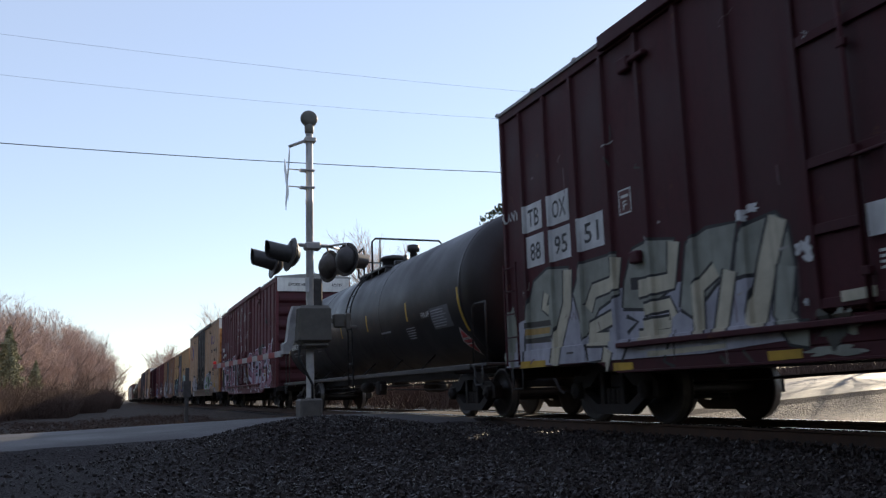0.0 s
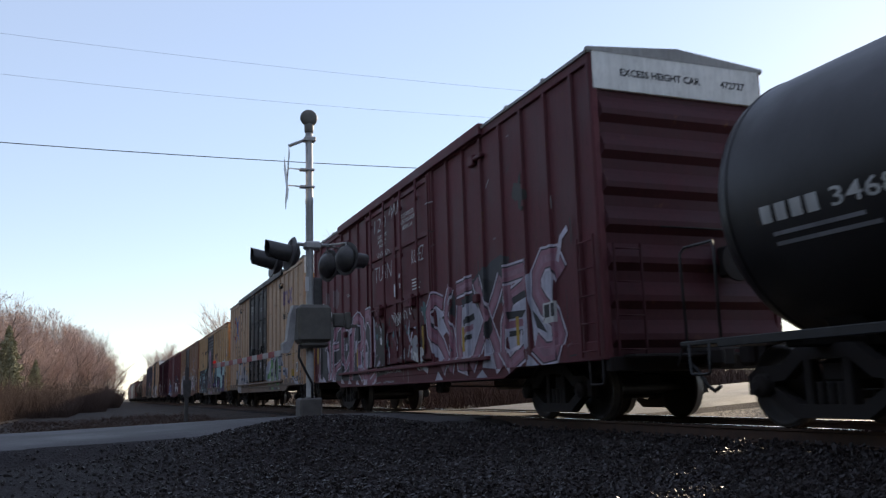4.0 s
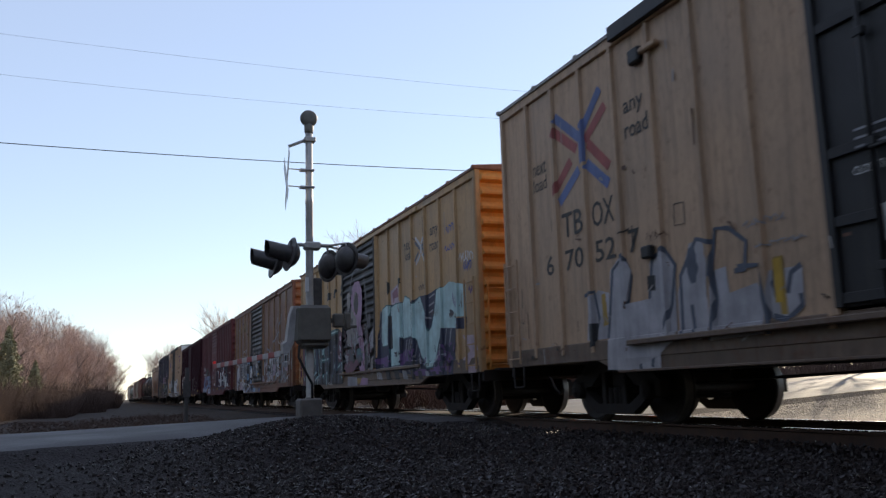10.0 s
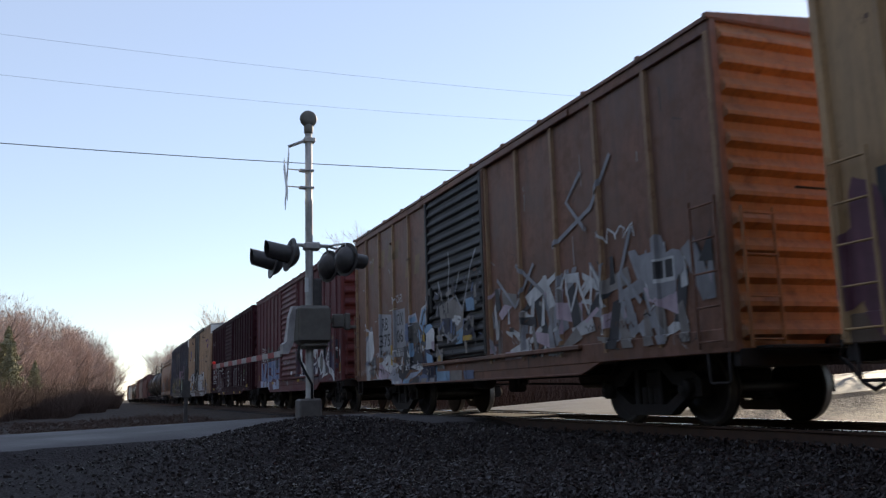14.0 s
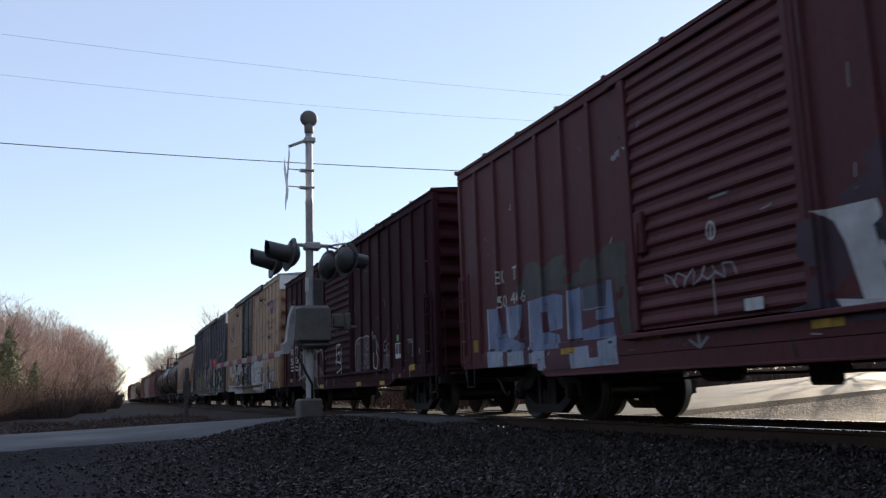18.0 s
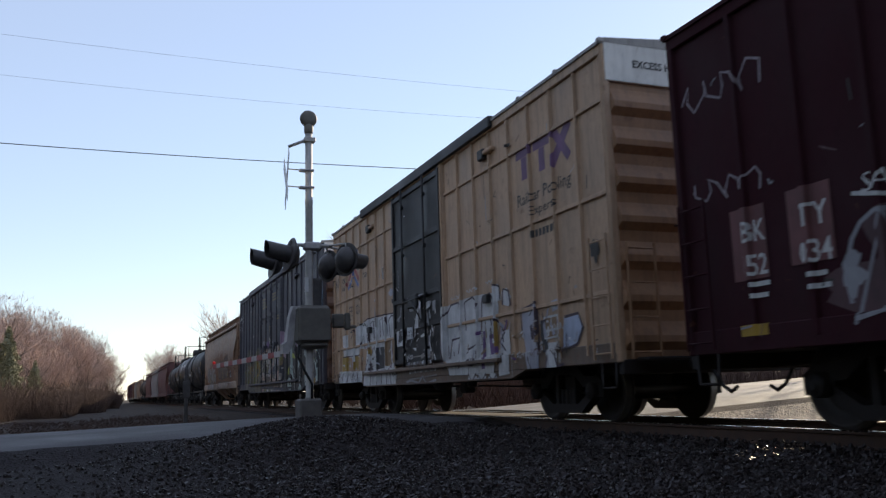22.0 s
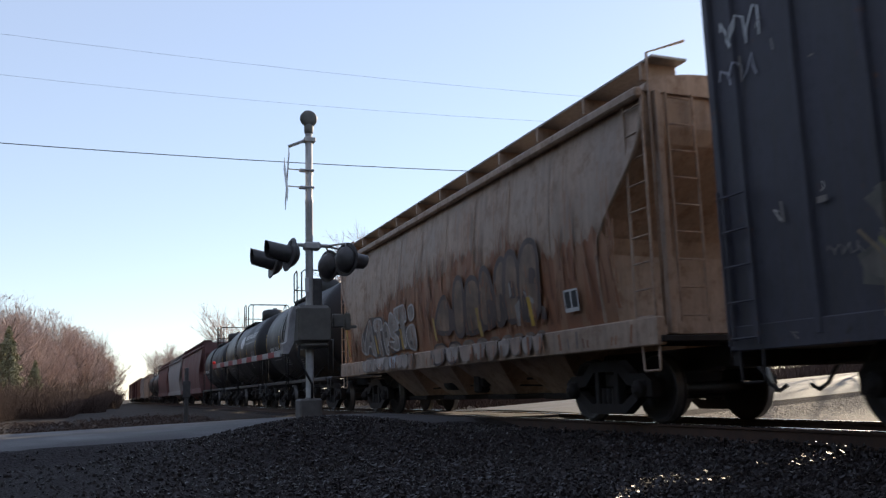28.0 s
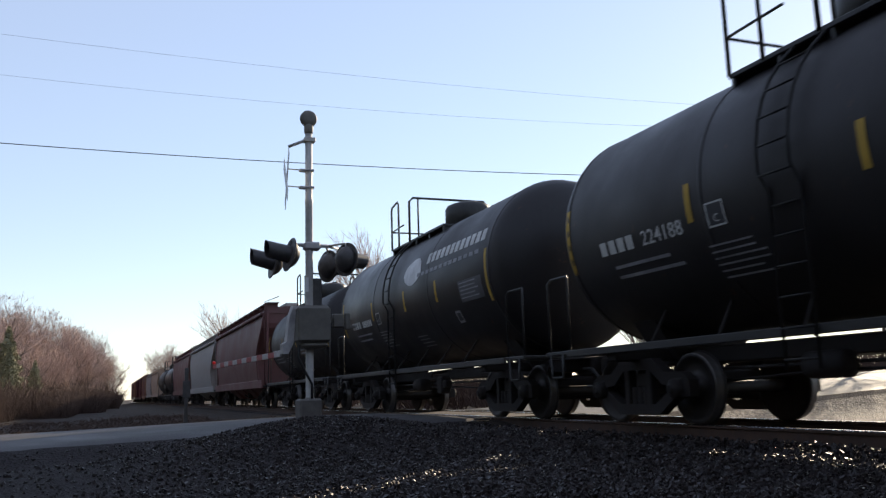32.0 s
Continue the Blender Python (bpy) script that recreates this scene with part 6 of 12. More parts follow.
items = [P(LAV, (9.08, 1.57), (7.26, 1.88), (4.72, 1.72), (3.74, 1.65), (2.91, 1.6), (2.91, 0.92), (4.31, 0.85), (9.47, 0.87)),
    S(BLK, 0.09, (8.79, 1.3), (8.62, 1.81), (8.4, 2.19), (7.95, 2.33), (7.29, 2.26), (7.3, 1.88), (7.63, 1.31), (8.79, 1.3)),
    P(GRN_GREY, (8.79, 1.3), (8.62, 1.81), (8.4, 2.19), (7.95, 2.33), (7.29, 2.26), (7.3, 1.88), (7.63, 1.31)),
    S(BLK, 0.09, (7.18, 1.87), (6.9, 2.26), (6.01, 2.27), (5.99, 1.73), (6.51, 1.59), (6.92, 1.19), (7.18, 1.87)),
    P(GRN_GREY, (7.18, 1.87), (6.9, 2.26), (6.01, 2.27), (5.99, 1.73), (6.51, 1.59), (6.92, 1.19)),
    S(BLK, 0.09, (5.91, 1.53), (5.84, 1.86), (5.61, 2.26), (5.23, 2.31), (4.75, 2.24), (4.77, 1.72), (5.33, 1.47), (5.91, 1.53)),
    P(GRN_GREY, (5.91, 1.53), (5.84, 1.86), (5.61, 2.26), (5.23, 2.31), (4.75, 2.24), (4.77, 1.72), (5.33, 1.47)),
    S(BLK, 0.09, (4.7, 1.41), (4.51, 2.15), (4.13, 2.25), (3.64, 2.23), (3.8, 1.72), (4.02, 1.63), (4.51, 1.29), (4.7, 1.41)),
    P(GRN_GREY, (4.7, 1.41), (4.51, 2.15), (4.13, 2.25), (3.64, 2.23), (3.8, 1.72), (4.02, 1.63), (4.51, 1.29)),
    S(BLK, 0.09, (3.74, 1.65), (3.65, 2.01), (3.47, 2.17), (3.05, 2.21), (2.91, 2.06), (2.86, 1.7), (2.9, 1.03), (3.14, 1.02), (3.02, 1.67), (3.3, 1.65), (3.74, 1.65)),
    P(GRN_GREY, (3.74, 1.65), (3.65, 2.01), (3.47, 2.17), (3.05, 2.21), (2.91, 2.06), (2.86, 1.7), (2.9, 1.03), (3.14, 1.02), (3.02, 1.67), (3.3, 1.65)),
    S(BLK, 0.31, (7.32, 2.24), (7.38, 1.72), (7.67, 1.24), (7.82, 0.84)), S(CREAM, 0.24, (7.32, 2.24), (7.38, 1.72), (7.67, 1.24), (7.82, 0.84)),
    S(BLK, 0.27, (5.99, 2.22), (6.05, 1.89), (6.61, 1.84), (6.78, 1.6)), S(CREAM, 0.2, (5.99, 2.22), (6.05, 1.89), (6.61, 1.84), (6.78, 1.6)),
    S(BLK, 0.25, (6.18, 1.43), (6.74, 1.32), (6.8, 1.17), (6.28, 1.15)), S(CREAM, 0.18, (6.18, 1.43), (6.74, 1.32), (6.8, 1.17), (6.28, 1.15)),
    S(BLK, 0.27, (6.29, 1.01), (6.41, 0.76), (6.76, 0.73)), S(CREAM, 0.2, (6.29, 1.01), (6.41, 0.76), (6.76, 0.73)), S(BLK, 0.29, (4.75, 2.22), (4.85, 1.75), (5.54, 1.74)),
    S(CREAM, 0.22, (4.75, 2.22), (4.85, 1.75), (5.54, 1.74)), S(BLK, 0.21, (5.48, 1.25), (4.89, 1.26), (4.95, 1.11), (5.59, 1.13)),
    S(CREAM, 0.14, (5.48, 1.25), (4.89, 1.26), (4.95, 1.11), (5.59, 1.13)), S(BLK, 0.21, (5.45, 1.46), (4.91, 1.48), (4.84, 1.32)), S(CREAM, 0.14, (5.45, 1.46), (4.91, 1.48), (4.84, 1.32)),
    S(BLK, 0.25, (4.39, 1.02), (4.34, 1.6), (4.02, 1.77)), S(CREAM, 0.18, (4.39, 1.02), (4.34, 1.6), (4.02, 1.77)), S(BLK, 0.27, (3.8, 1.73), (4.04, 1.02)),
    S(CREAM, 0.2, (3.8, 1.73), (4.04, 1.02)), S(BLK, 0.33, (3.02, 2.17), (3.23, 1.7), (3.46, 1.08)), S(CREAM, 0.26, (3.02, 2.17), (3.23, 1.7), (3.46, 1.08)),
    S(BLK, 0.31, (2.96, 1.66), (3.07, 1.19), (2.9, 0.98), (2.7, 0.95)), S(GRN_GREY, 0.24, (2.96, 1.66), (3.07, 1.19), (2.9, 0.98), (2.7, 0.95)),
    S(BLK, 0.23, (7.99, 1.96), (8.09, 1.75), (7.94, 1.71)), S(CREAM, 0.16, (7.99, 1.96), (8.09, 1.75), (7.94, 1.71)), P(DULLBLK, (8.81, 1.57), (7.91, 1.55), (7.9, 1.46), (8.81, 1.48)),
    P(OCHRE, (8.78, 1.46), (7.93, 1.44), (7.95, 1.35), (8.79, 1.36)), P(DULLBLK, (8.83, 1.3), (7.92, 1.28), (7.92, 1.21), (8.84, 1.23)), S(BLK, 0.06, (8.83, 0.91), (8.79, 1.32)),
    S(BLK, 0.05, (6.82, 0.87), (6.87, 1.11)), S(BLK, 0.05, (5.75, 1.11), (5.97, 0.83)), S(BLK, 0.05, (4.91, 1.06), (5.06, 0.79), (4.85, 0.72)),
    S(BLK, 0.06, (5.84, 1.41), (5.59, 1.32), (5.84, 1.19)), P(BLK, (5.7, 1.9), (5.53, 1.89), (5.53, 1.73), (5.7, 1.74)), B(GRN_GREY, 9.3, 1.44, 0.26, 0.47, 240, 0.4),
    B(WHT, 2.58, 1.79, 0.07, 0.08, 236, 0.5), B(WHT, 2.78, 1.79, 0.05, 0.06, 213, 0.5), B(WHT, 2.56, 1.68, 0.06, 0.05, 258, 0.5), B(WHT, 3.38, 2.33, 0.10, 0.04, 251, 0.5),
    B(WHT, 3.52, 2.27, 0.07, 0.05, 251, 0.5), B(WHT, 2.7, 1.26, 0.07, 0.03, 230, 0.5), B(GRN_GREY, 2.22, 1.05, 0.12, 0.12, 238, 0.5), B(DIMGREEN, 2.42, 0.97, 0.15, 0.13, 228, 0.5),
    S(CREAM, 0.1, (2.22, 1.26), (1.83, 1.27)), B(GRN_GREY, 2.45, 0.78, 0.33, 0.05, 263, 0.4), P(CREAM, (5.39, 0.93), (3.92, 0.94), (3.92, 0.89), (5.4, 0.86)),
    scrawl(WHT, 9.34, 8.88, 3.3, 3.5, 0.03, 3, 4), S(DULLBLK, 0.05, (4.03, 0.81), (3.86, 0.65)), S(DULLBLK, 0.04, (3.66, 0.85), (3.47, 0.66)),
    P(YEL, (8.93, 0.95), (8.06, 0.94), (8.07, 0.83), (8.94, 0.84)), P(YEL, (6.18, 0.82), (5.72, 0.81), (5.72, 0.72), (6.18, 0.71)),
    P(YEL, (3.3, 0.82), (2.83, 0.82), (2.83, 0.73), (3.29, 0.72))]
lay(car_a, on_a, items, "graffiti", "grey-green, lavender and cream graffiti lettering")

# B: stencils and yellow stripes on the tank
b_items = [tape(y, 2.1, 2.52, 0.09) for y in (5.4, 2.97, 0.65, -1.95, -5.11)] + [tape(-8.2, 1.65, 2.5, 0.09)]
b_items += letter_bars(7.8, 6.97, 2.12, 2.30, 4, STENCIL) + fitted("34681", 6.87, 5.98, 2.12, 2.30, [(STENCIL, 0.01)]) + bars(7.7, 1.98, 2, 1.5, 0.04, 0.1, GREYI, 3)
b_items += bars(4.0, 1.95, 2, 0.6, 0.03, 0.07, GREYI, 4) + bars(-3.0, 1.95, 1, 0.85, 0.04, 0.08, GREYI, 5) + bars(-4.85, 1.93, 5, 0.62, 0.02, 0.055, GREYI, 6) + fitted("FRA-AIP", -6.03, -6.53, 2.08, 2.20, [(STENCIL, 0.004)])
b_items += [R(DKGREY, -6.58, -7.63, 1.80, 2.24)] + bars(-6.63, 2.17, 7, 0.9, 0.022, 0.055, GREYI, 7)
b_items += [P(WHT, (-7.58, 1.48), (-7.82, 1.2), (-8.06, 1.48), (-7.82, 1.76)), P(RED_I, (-7.61, 1.48), (-7.82, 1.24), (-8.03, 1.48), (-7.82, 1.72)), R(WHT, -7.66, -7.98, 1.42, 1.55)] + fitted("1230", -7.70, -7.94, 1.44, 1.53, [(BLK, 0.01)])
lay(car_b, on_b, b_items, label="white stencilled figures and yellow stripes")

# C: two pieces, door tags
DIMPATCH, PALEWHITE = ink((0.17, 0.10, 0.11)), ink((0.60, 0.55, 0.62))
ROSE, FROST = ink((0.36, 0.18, 0.23)), ink((0.47, 0.46, 0.54))
c_items = [B(CHAR, -5.2, 2.3, 1.0, 0.4, 7, 0.4), B(DIMPATCH, 6.85, 3.35, 0.25, 0.25, 2, 0.12), B(DIMPATCH, 5.75, 3.30, 0.3, 0.3, 5, 0.12)]
def spray(w, *pts):
    """One broad letter stroke: white edge, dark line, mauve body with a lighter core."""
    return [S(PALEWHITE, w + 0.13, *pts), S(DKMAUVE, w + 0.05, *pts), S(PINK, w, *pts), S(ROSE, w * 0.42, *pts)]


c_piece = [P(FROST, (-1.99, 1.67), (-2.41, 1.49), (-2.9, 1.2), (-2.72, 0.98), (-2.28, 1.2)), P(FROST, (-2.3, 2.2), (-2.65, 2.1), (-2.95, 1.7), (-2.62, 1.6), (-2.36, 1.7)), P(FROST, (-3.5, 2.1), (-4.2, 2.2), (-4.7, 1.7), (-4.4, 1.2), (-3.6, 1.0), (-3.5, 1.5)), P(FROST, (-4.6, 0.9), (-4.82, 1.4), (-5.2, 0.85)), P(FROST, (-5.6, 2.2), (-6.4, 2.2), (-6.4, 1.2), (-5.7, 0.9)), P(FROST, (-6.45, 2.3), (-6.75, 2.5), (-7.35, 2.3), (-7.3, 1.0), (-6.6, 1.0)), P(FROST, (-6.27, 0.80), (-6.44, 1.05), (-6.85, 0.80))]
c_piece += spray(0.24, (-2.64, 2.25), (-2.28, 2.38), (-2.04, 2.13), (-2.14, 1.72), (-2.58, 1.41), (-2.82, 1.14), (-2.61, 0.92)) + spray(0.20, (-3.12, 2.55), (-2.9, 2.23), (-2.8, 1.95), (-3.1, 1.65), (-3.25, 1.28), (-3.06, 0.89))
c_piece += [P(BLK, (-3.2, 2.4), (-3.35, 2.3), (-3.3, 1.9), (-3.12, 2.0))] + spray(0.22, (-3.55, 2.12), (-3.47, 1.7), (-3.46, 1.37), (-3.56, 0.99), (-3.95, 0.94)) + spray(0.22, (-3.41, 2.44), (-4.18, 2.48))
c_piece += [P(BLK, (-3.64, 2.22), (-4.18, 2.29), (-4.22, 2.16), (-3.70, 2.07)), P(BLK, (-3.70, 1.83), (-4.22, 1.92), (-4.26, 1.80), (-3.72, 1.71)), S(PINK, 0.10, (-3.71, 1.6), (-4.17, 1.67)), S(BLK, 0.09, (-3.72, 1.45), (-4.1, 1.5)), S(PALEWHITE, 0.05, (-3.66, 1.24), (-3.75, 1.02), (-4.02, 1.08), (-4.16, 1.39))]
c_piece += spray(0.22, (-5.45, 2.42), (-5.18, 2.09), (-4.77, 1.69), (-4.45, 1.32), (-4.1, 0.92)) + spray(0.24, (-4.36, 2.52), (-4.55, 2.13), (-4.87, 1.67), (-5.17, 1.25), (-5.36, 0.84)) + [P(BLK, (-4.6, 1.55), (-4.95, 1.8), (-5.05, 1.55), (-4.85, 1.4)), P(BLK, (-4.75, 2.5), (-5.1, 2.4), (-4.9, 2.0))]
c_piece += spray(0.22, (-5.68, 2.3), (-5.75, 1.93), (-5.52, 1.59), (-5.47, 1.15), (-5.75, 0.90), (-6.25, 1.10)) + spray(0.24, (-5.60, 2.43), (-6.36, 2.44), (-6.28, 2.15), (-5.85, 2.03))
c_piece += [P(BLK, (-5.85, 2.02), (-6.33, 2.10), (-6.36, 1.98), (-5.89, 1.90)), P(BLK, (-5.66, 1.80), (-6.34, 1.77), (-6.2, 1.66), (-5.67, 1.67)), S(PINK, 0.12, (-5.65, 1.57), (-6.22, 1.58)), S(BLK, 0.09, (-5.7, 1.42), (-6.2, 1.42)), S(PALEWHITE, 0.05, (-5.75, 1.15), (-6.1, 1.2), (-6.15, 1.45))]
c_piece += spray(0.30, (-7.55, 2.2), (-7.38, 2.48), (-7.0, 2.5), (-6.76, 2.28), (-6.74, 2.02), (-6.95, 1.78), (-7.29, 1.56), (-7.44, 1.29), (-7.28, 1.06), (-6.96, 1.04), (-6.64, 1.23)) + [P(FROST, (-7.12, 2.17), (-7.28, 2.2), (-7.34, 1.92), (-7.15, 1.86)), P(BLK, (-6.55, 1.75), (-6.75, 1.62), (-7.05, 1.34), (-6.7, 1.45)), S(PALEWHITE, 0.10, (-7.45, 2.4), (-7.6, 2.75), (-7.8, 2.85))]
c_piece += [R(YEL, -1.66, -1.77, 1.40, 1.88), R(YEL, -3.63, -3.74, 1.23, 1.70), R(YEL, -5.96, -6.07, 1.21, 1.69), R(STENCIL, -6.92, -7.37, 1.49, 1.81), R(BLK, -6.96, -7.13, 1.58, 1.78), R(BLK, -7.17, -7.34, 1.58, 1.78)]
c_piece += [S(PALEWHITE, 0.12, (-0.95, 1.42), (-1.2, 1.2), (-1.45, 1.06), (-1.8, 0.92)), S(PALEWHITE, 0.08, (-1.05, 1.8), (-0.95, 1.6), (-1.2, 1.5)), scrawl(WHT, 0.15, -0.35, 2.0, 2.3, 0.03, 31, 5), S(DKMAUVE, 0.06, (-1.3, 1.9), (-1.8, 1.2)), B(DULLBLK, -6.3, 3.76, 0.22, 0.28, 9, 0.4), P(FROST, (-2.2, 0.72), (-2.4, 0.90), (-2.65, 0.72)), P(FROST, (-4.3, 0.72), (-4.6, 0.86), (-4.8, 0.72))]
items = [P(CHAR, (8.09, 2.53), (6.37, 2.62), (5.24, 2.59), (4.26, 2.62), (3.2, 2.48), (1.84, 2.33), (1.94, 0.82), (8.23, 0.92)),
    P(DULLBLK, (1.8, 2.2), (0.84, 2.16), (0.95, 0.98), (1.93, 0.88)), *spray(0.16, (8.07, 0.99), (7.87, 2.55)), *spray(0.16, (7.88, 2.5), (7.32, 1.92), (7.02, 2.54)),
    *spray(0.16, (7.02, 2.54), (6.81, 1.77), (6.76, 0.91)), *spray(0.22, (5.3, 2.58), (5.91, 2.44), (6.35, 1.87), (6.36, 0.92)), *spray(0.12, (5.7, 1.9), (6.27, 1.86)),
    *spray(0.14, (5.56, 1.37), (5.99, 1.28), (6.15, 0.87)), *spray(0.22, (5.28, 1.63), (5.26, 2.23), (4.86, 2.46), (4.46, 2.31), (4.44, 1.85)),
    *spray(0.16, (5.25, 1.58), (4.96, 1.21), (4.54, 1.56)), *spray(0.26, (4.29, 0.88), (4.23, 1.99), (4.02, 2.46), (3.6, 2.55), (3.27, 2.37), (3.19, 1.89), (3.52, 1.61)),
    *spray(0.2, (3.56, 1.59), (3.43, 1.15), (3.11, 0.89)),
    *spray(0.34, (3, 1.42), (2.93, 2.01), (2.59, 2.47), (2.26, 2.48), (1.99, 2.21), (1.93, 1.59), (2.12, 0.93), (2.58, 0.81), (2.89, 0.95), (3, 1.42)),
    S(PALEWHITE, 0.07, (2.51, 1.86), (2.39, 1.65), (2.44, 1.23), (2.63, 1.01), (2.78, 1.25), (2.74, 1.62), (2.51, 1.86)), P(FROST, (2.67, 1.54), (2.46, 1.55), (2.54, 1.16), (2.69, 1.21)),
    P(FROST, (3.93, 1.91), (3.73, 1.93), (3.77, 1.61), (3.95, 1.59)), P(FROST, (4.94, 1.9), (4.76, 1.91), (4.77, 1.71), (4.94, 1.7)), P(FROST, (3.64, 1.2), (3.27, 1.29), (3.36, 1.15)),
    S(PALEWHITE, 0.06, (1.86, 2.38), (1.82, 1.92), (1.81, 1.51)), S(PALEWHITE, 0.05, (2.02, 1.33), (1.94, 1.05), (2.48, 0.84)), P(PALEWHITE, (8.18, 0.89), (7.96, 1.06), (7.57, 0.87)),
    P(PALEWHITE, (7.72, 0.88), (7.5, 1.04), (7.13, 0.86)), P(PALEWHITE, (6.43, 0.83), (6.25, 0.98), (5.93, 0.82)), P(PALEWHITE, (5.43, 0.8), (5.26, 0.94), (4.99, 0.78)),
    P(PALEWHITE, (4.63, 0.77), (4.48, 0.91), (4.24, 0.76)), P(PALEWHITE, (3.84, 0.75), (3.7, 0.87), (3.49, 0.73)), P(PALEWHITE, (3.13, 0.72), (3.01, 0.84), (2.82, 0.71)),
    P(PALEWHITE, (2.32, 0.69), (2.22, 0.81), (2.05, 0.69)), P(YEL, (3.82, 1.69), (3.73, 1.69), (3.71, 1.22), (3.8, 1.21)), P(YEL, (8.46, 2.41), (8.29, 2.4), (8.29, 1.48), (8.46, 1.47)),
    P(WHT, (1.35, 2.12), (1.21, 2.11), (1.21, 1.95), (1.34, 1.94)), B(TEALI, 1.57, 1.89, 0.15, 0.06, 241, 0.5), B(GREYI, -0.26, 1.28, 0.09, 0.04, 230, 0.5),
    B(TEALI, 0.28, 1.81, 0.07, 0.07, 264, 0.5), scrawl(GREYI, 1.98, 1.55, 0.72, 0.77, 0.02, 15, 6), scrawl(GREYI, 1.36, 0.54, 0.73, 0.78, 0.025, 16, 8)]
lay(car_c, on_c, items, "graffiti", "mauve and white graffiti letters on a dark ground")
lay(car_c, on_c, c_items, "graffiti", "dull patches of overpainting", 0.17)
lay(car_c, on_c, c_piece, "graffiti", "mauve and white graffiti letters with dark shading")
lay(car_c, on_c, [R(STENCIL, 7.7, 7.52, 3.1, 3.32), R(STENCIL, 7.47, 7.3, 3.1, 3.32)] + fitted("472", 7.66, 7.02, 2.72, 2.95, [(STENCIL, 0.015)]) + fitted("727", 6.86, 6.3, 2.72, 2.95, [(STENCIL, 0.015)])
    + fitted("TUSN", 1.50, 0.13, 3.20, 3.60, [(WHT, -0.022)], 0.1) + fitted("120", 1.46, 0.5, 4.45, 4.80, [(WHT, -0.022)], 0.15) + fitted("KOBEZ", -1.30, -2.08, 3.28, 3.62, [(WHT, -0.012)], 0.1)
    + fitted("CLOSE THIS DOOR", 1.20, 0.45, 4.28, 4.36, [(STENCIL, 0.004)]) + fitted("BEFORE CLOSING", 1.17, 0.5, 4.16, 4.24, [(STENCIL, 0.004)]) + fitted("MAIN DOOR", 1.05, 0.58, 4.04, 4.12, [(STENCIL, 0.004)])
    + fitted("CLOSE AND LOCK", -0.65, -1.5, 4.44, 4.54, [(STENCIL, 0.004)]) + fitted("BOTH DOORS BEFORE", -0.6, -1.6, 4.30, 4.40, [(STENCIL, 0.004)]) + fitted("MOVING CAR", -0.75, -1.4, 4.16, 4.26, [(STENCIL, 0.004)])
    + [scrawl(WHT, 1.3, 0.3, 3.78, 3.95, 0.02, 5, 6), scrawl(WHT, 0.2, -0.55, 4.55, 4.95, 0.035, 8, 3), scrawl(WHT, 0.2, -0.9, 2.1, 2.35, 0.03, 12, 6), S(WHT, 0.03, *arc(-1.15, 2.3, 0.08, 0.10, 0, 360, 16)), S(WHT, 0.025, (-1.15, 2.38), (-1.15, 2.22))]
    + fitted("KIVAL", -1.35, -1.95, 0.945, 1.06, [(WHT, 0.004)]) + [scrawl(WHT, 0.9, -0.2, 0.95, 1.05, 0.02, 15, 7), R(WHT, -0.02, -0.12, 2.7, 3.0), R(WHT, -0.42, -0.62, 2.86, 2.98), R(WHT, -0.38, -0.6, 3.1, 3.2)] + bars(-1.3, 2.92, 4, 0.5, 0.03, 0.07, STENCIL, 9)
    + [B(GREYI, -1.4, 1.45, 0.35, 0.22, 12, 0.5), B(WHT, -1.55, 1.25, 0.3, 0.12, 13, 0.6), B(TEALI, -0.9, 1.85, 0.16, 0.12, 18, 0.6), B(TEALI, 0.6, 1.65, 0.1, 0.12, 19, 0.6), B(WHT, 1.05, 1.75, 0.08, 0.14, 16, 0.5), B(TEALI, -2.0, 2.2, 0.12, 0.2, 17, 0.6)], "lettering", "white tags and stencilled door notices", 0.17)
lay(car_c, on_c, shard_field([DULLBLK, DULLBLK, PLUM, DKMAUVE, DULLBLK, GREYI, FROST], 1.7, -1.9, 1.1, 2.3, 70, 32, 0.05, 0.16), "graffiti", "black and plum spray over the doors")


def end_words(car, half, zt, s, plate="", mat=BLK):
    """Words on the white band of the car's front end."""
    out = Mb()
    pieces = [(s, -1.05, zt - 0.33)] + ([(plate, 0.75, zt - 0.33)] if plate else [])
    for txt, x, z in pieces:
        vs, fs = text_2d(txt, 0.15, 0.004)
        n0 = len(out.v)
        out.v += [(x + q[0], -half - 0.035, z + q[1]) for q in vs]
        for f in fs:
            out.face([n0 + k for k in f])
    put("end_lettering", out.mesh("end_lettering", [mat], False), car)


end_words(car_c, 8.71, 5.27, "EXCESS HEIGHT CAR", "472727")
end_words(car_d, 9.335, 5.27, "EXCESS HEIGHT CAR")
end_words(car_i, 7.57, 5.28, "EXCESS HEIGHT CAR")
end_words(car_j, 8.975, 5.30, "EXCESS HEIGHT CAR")


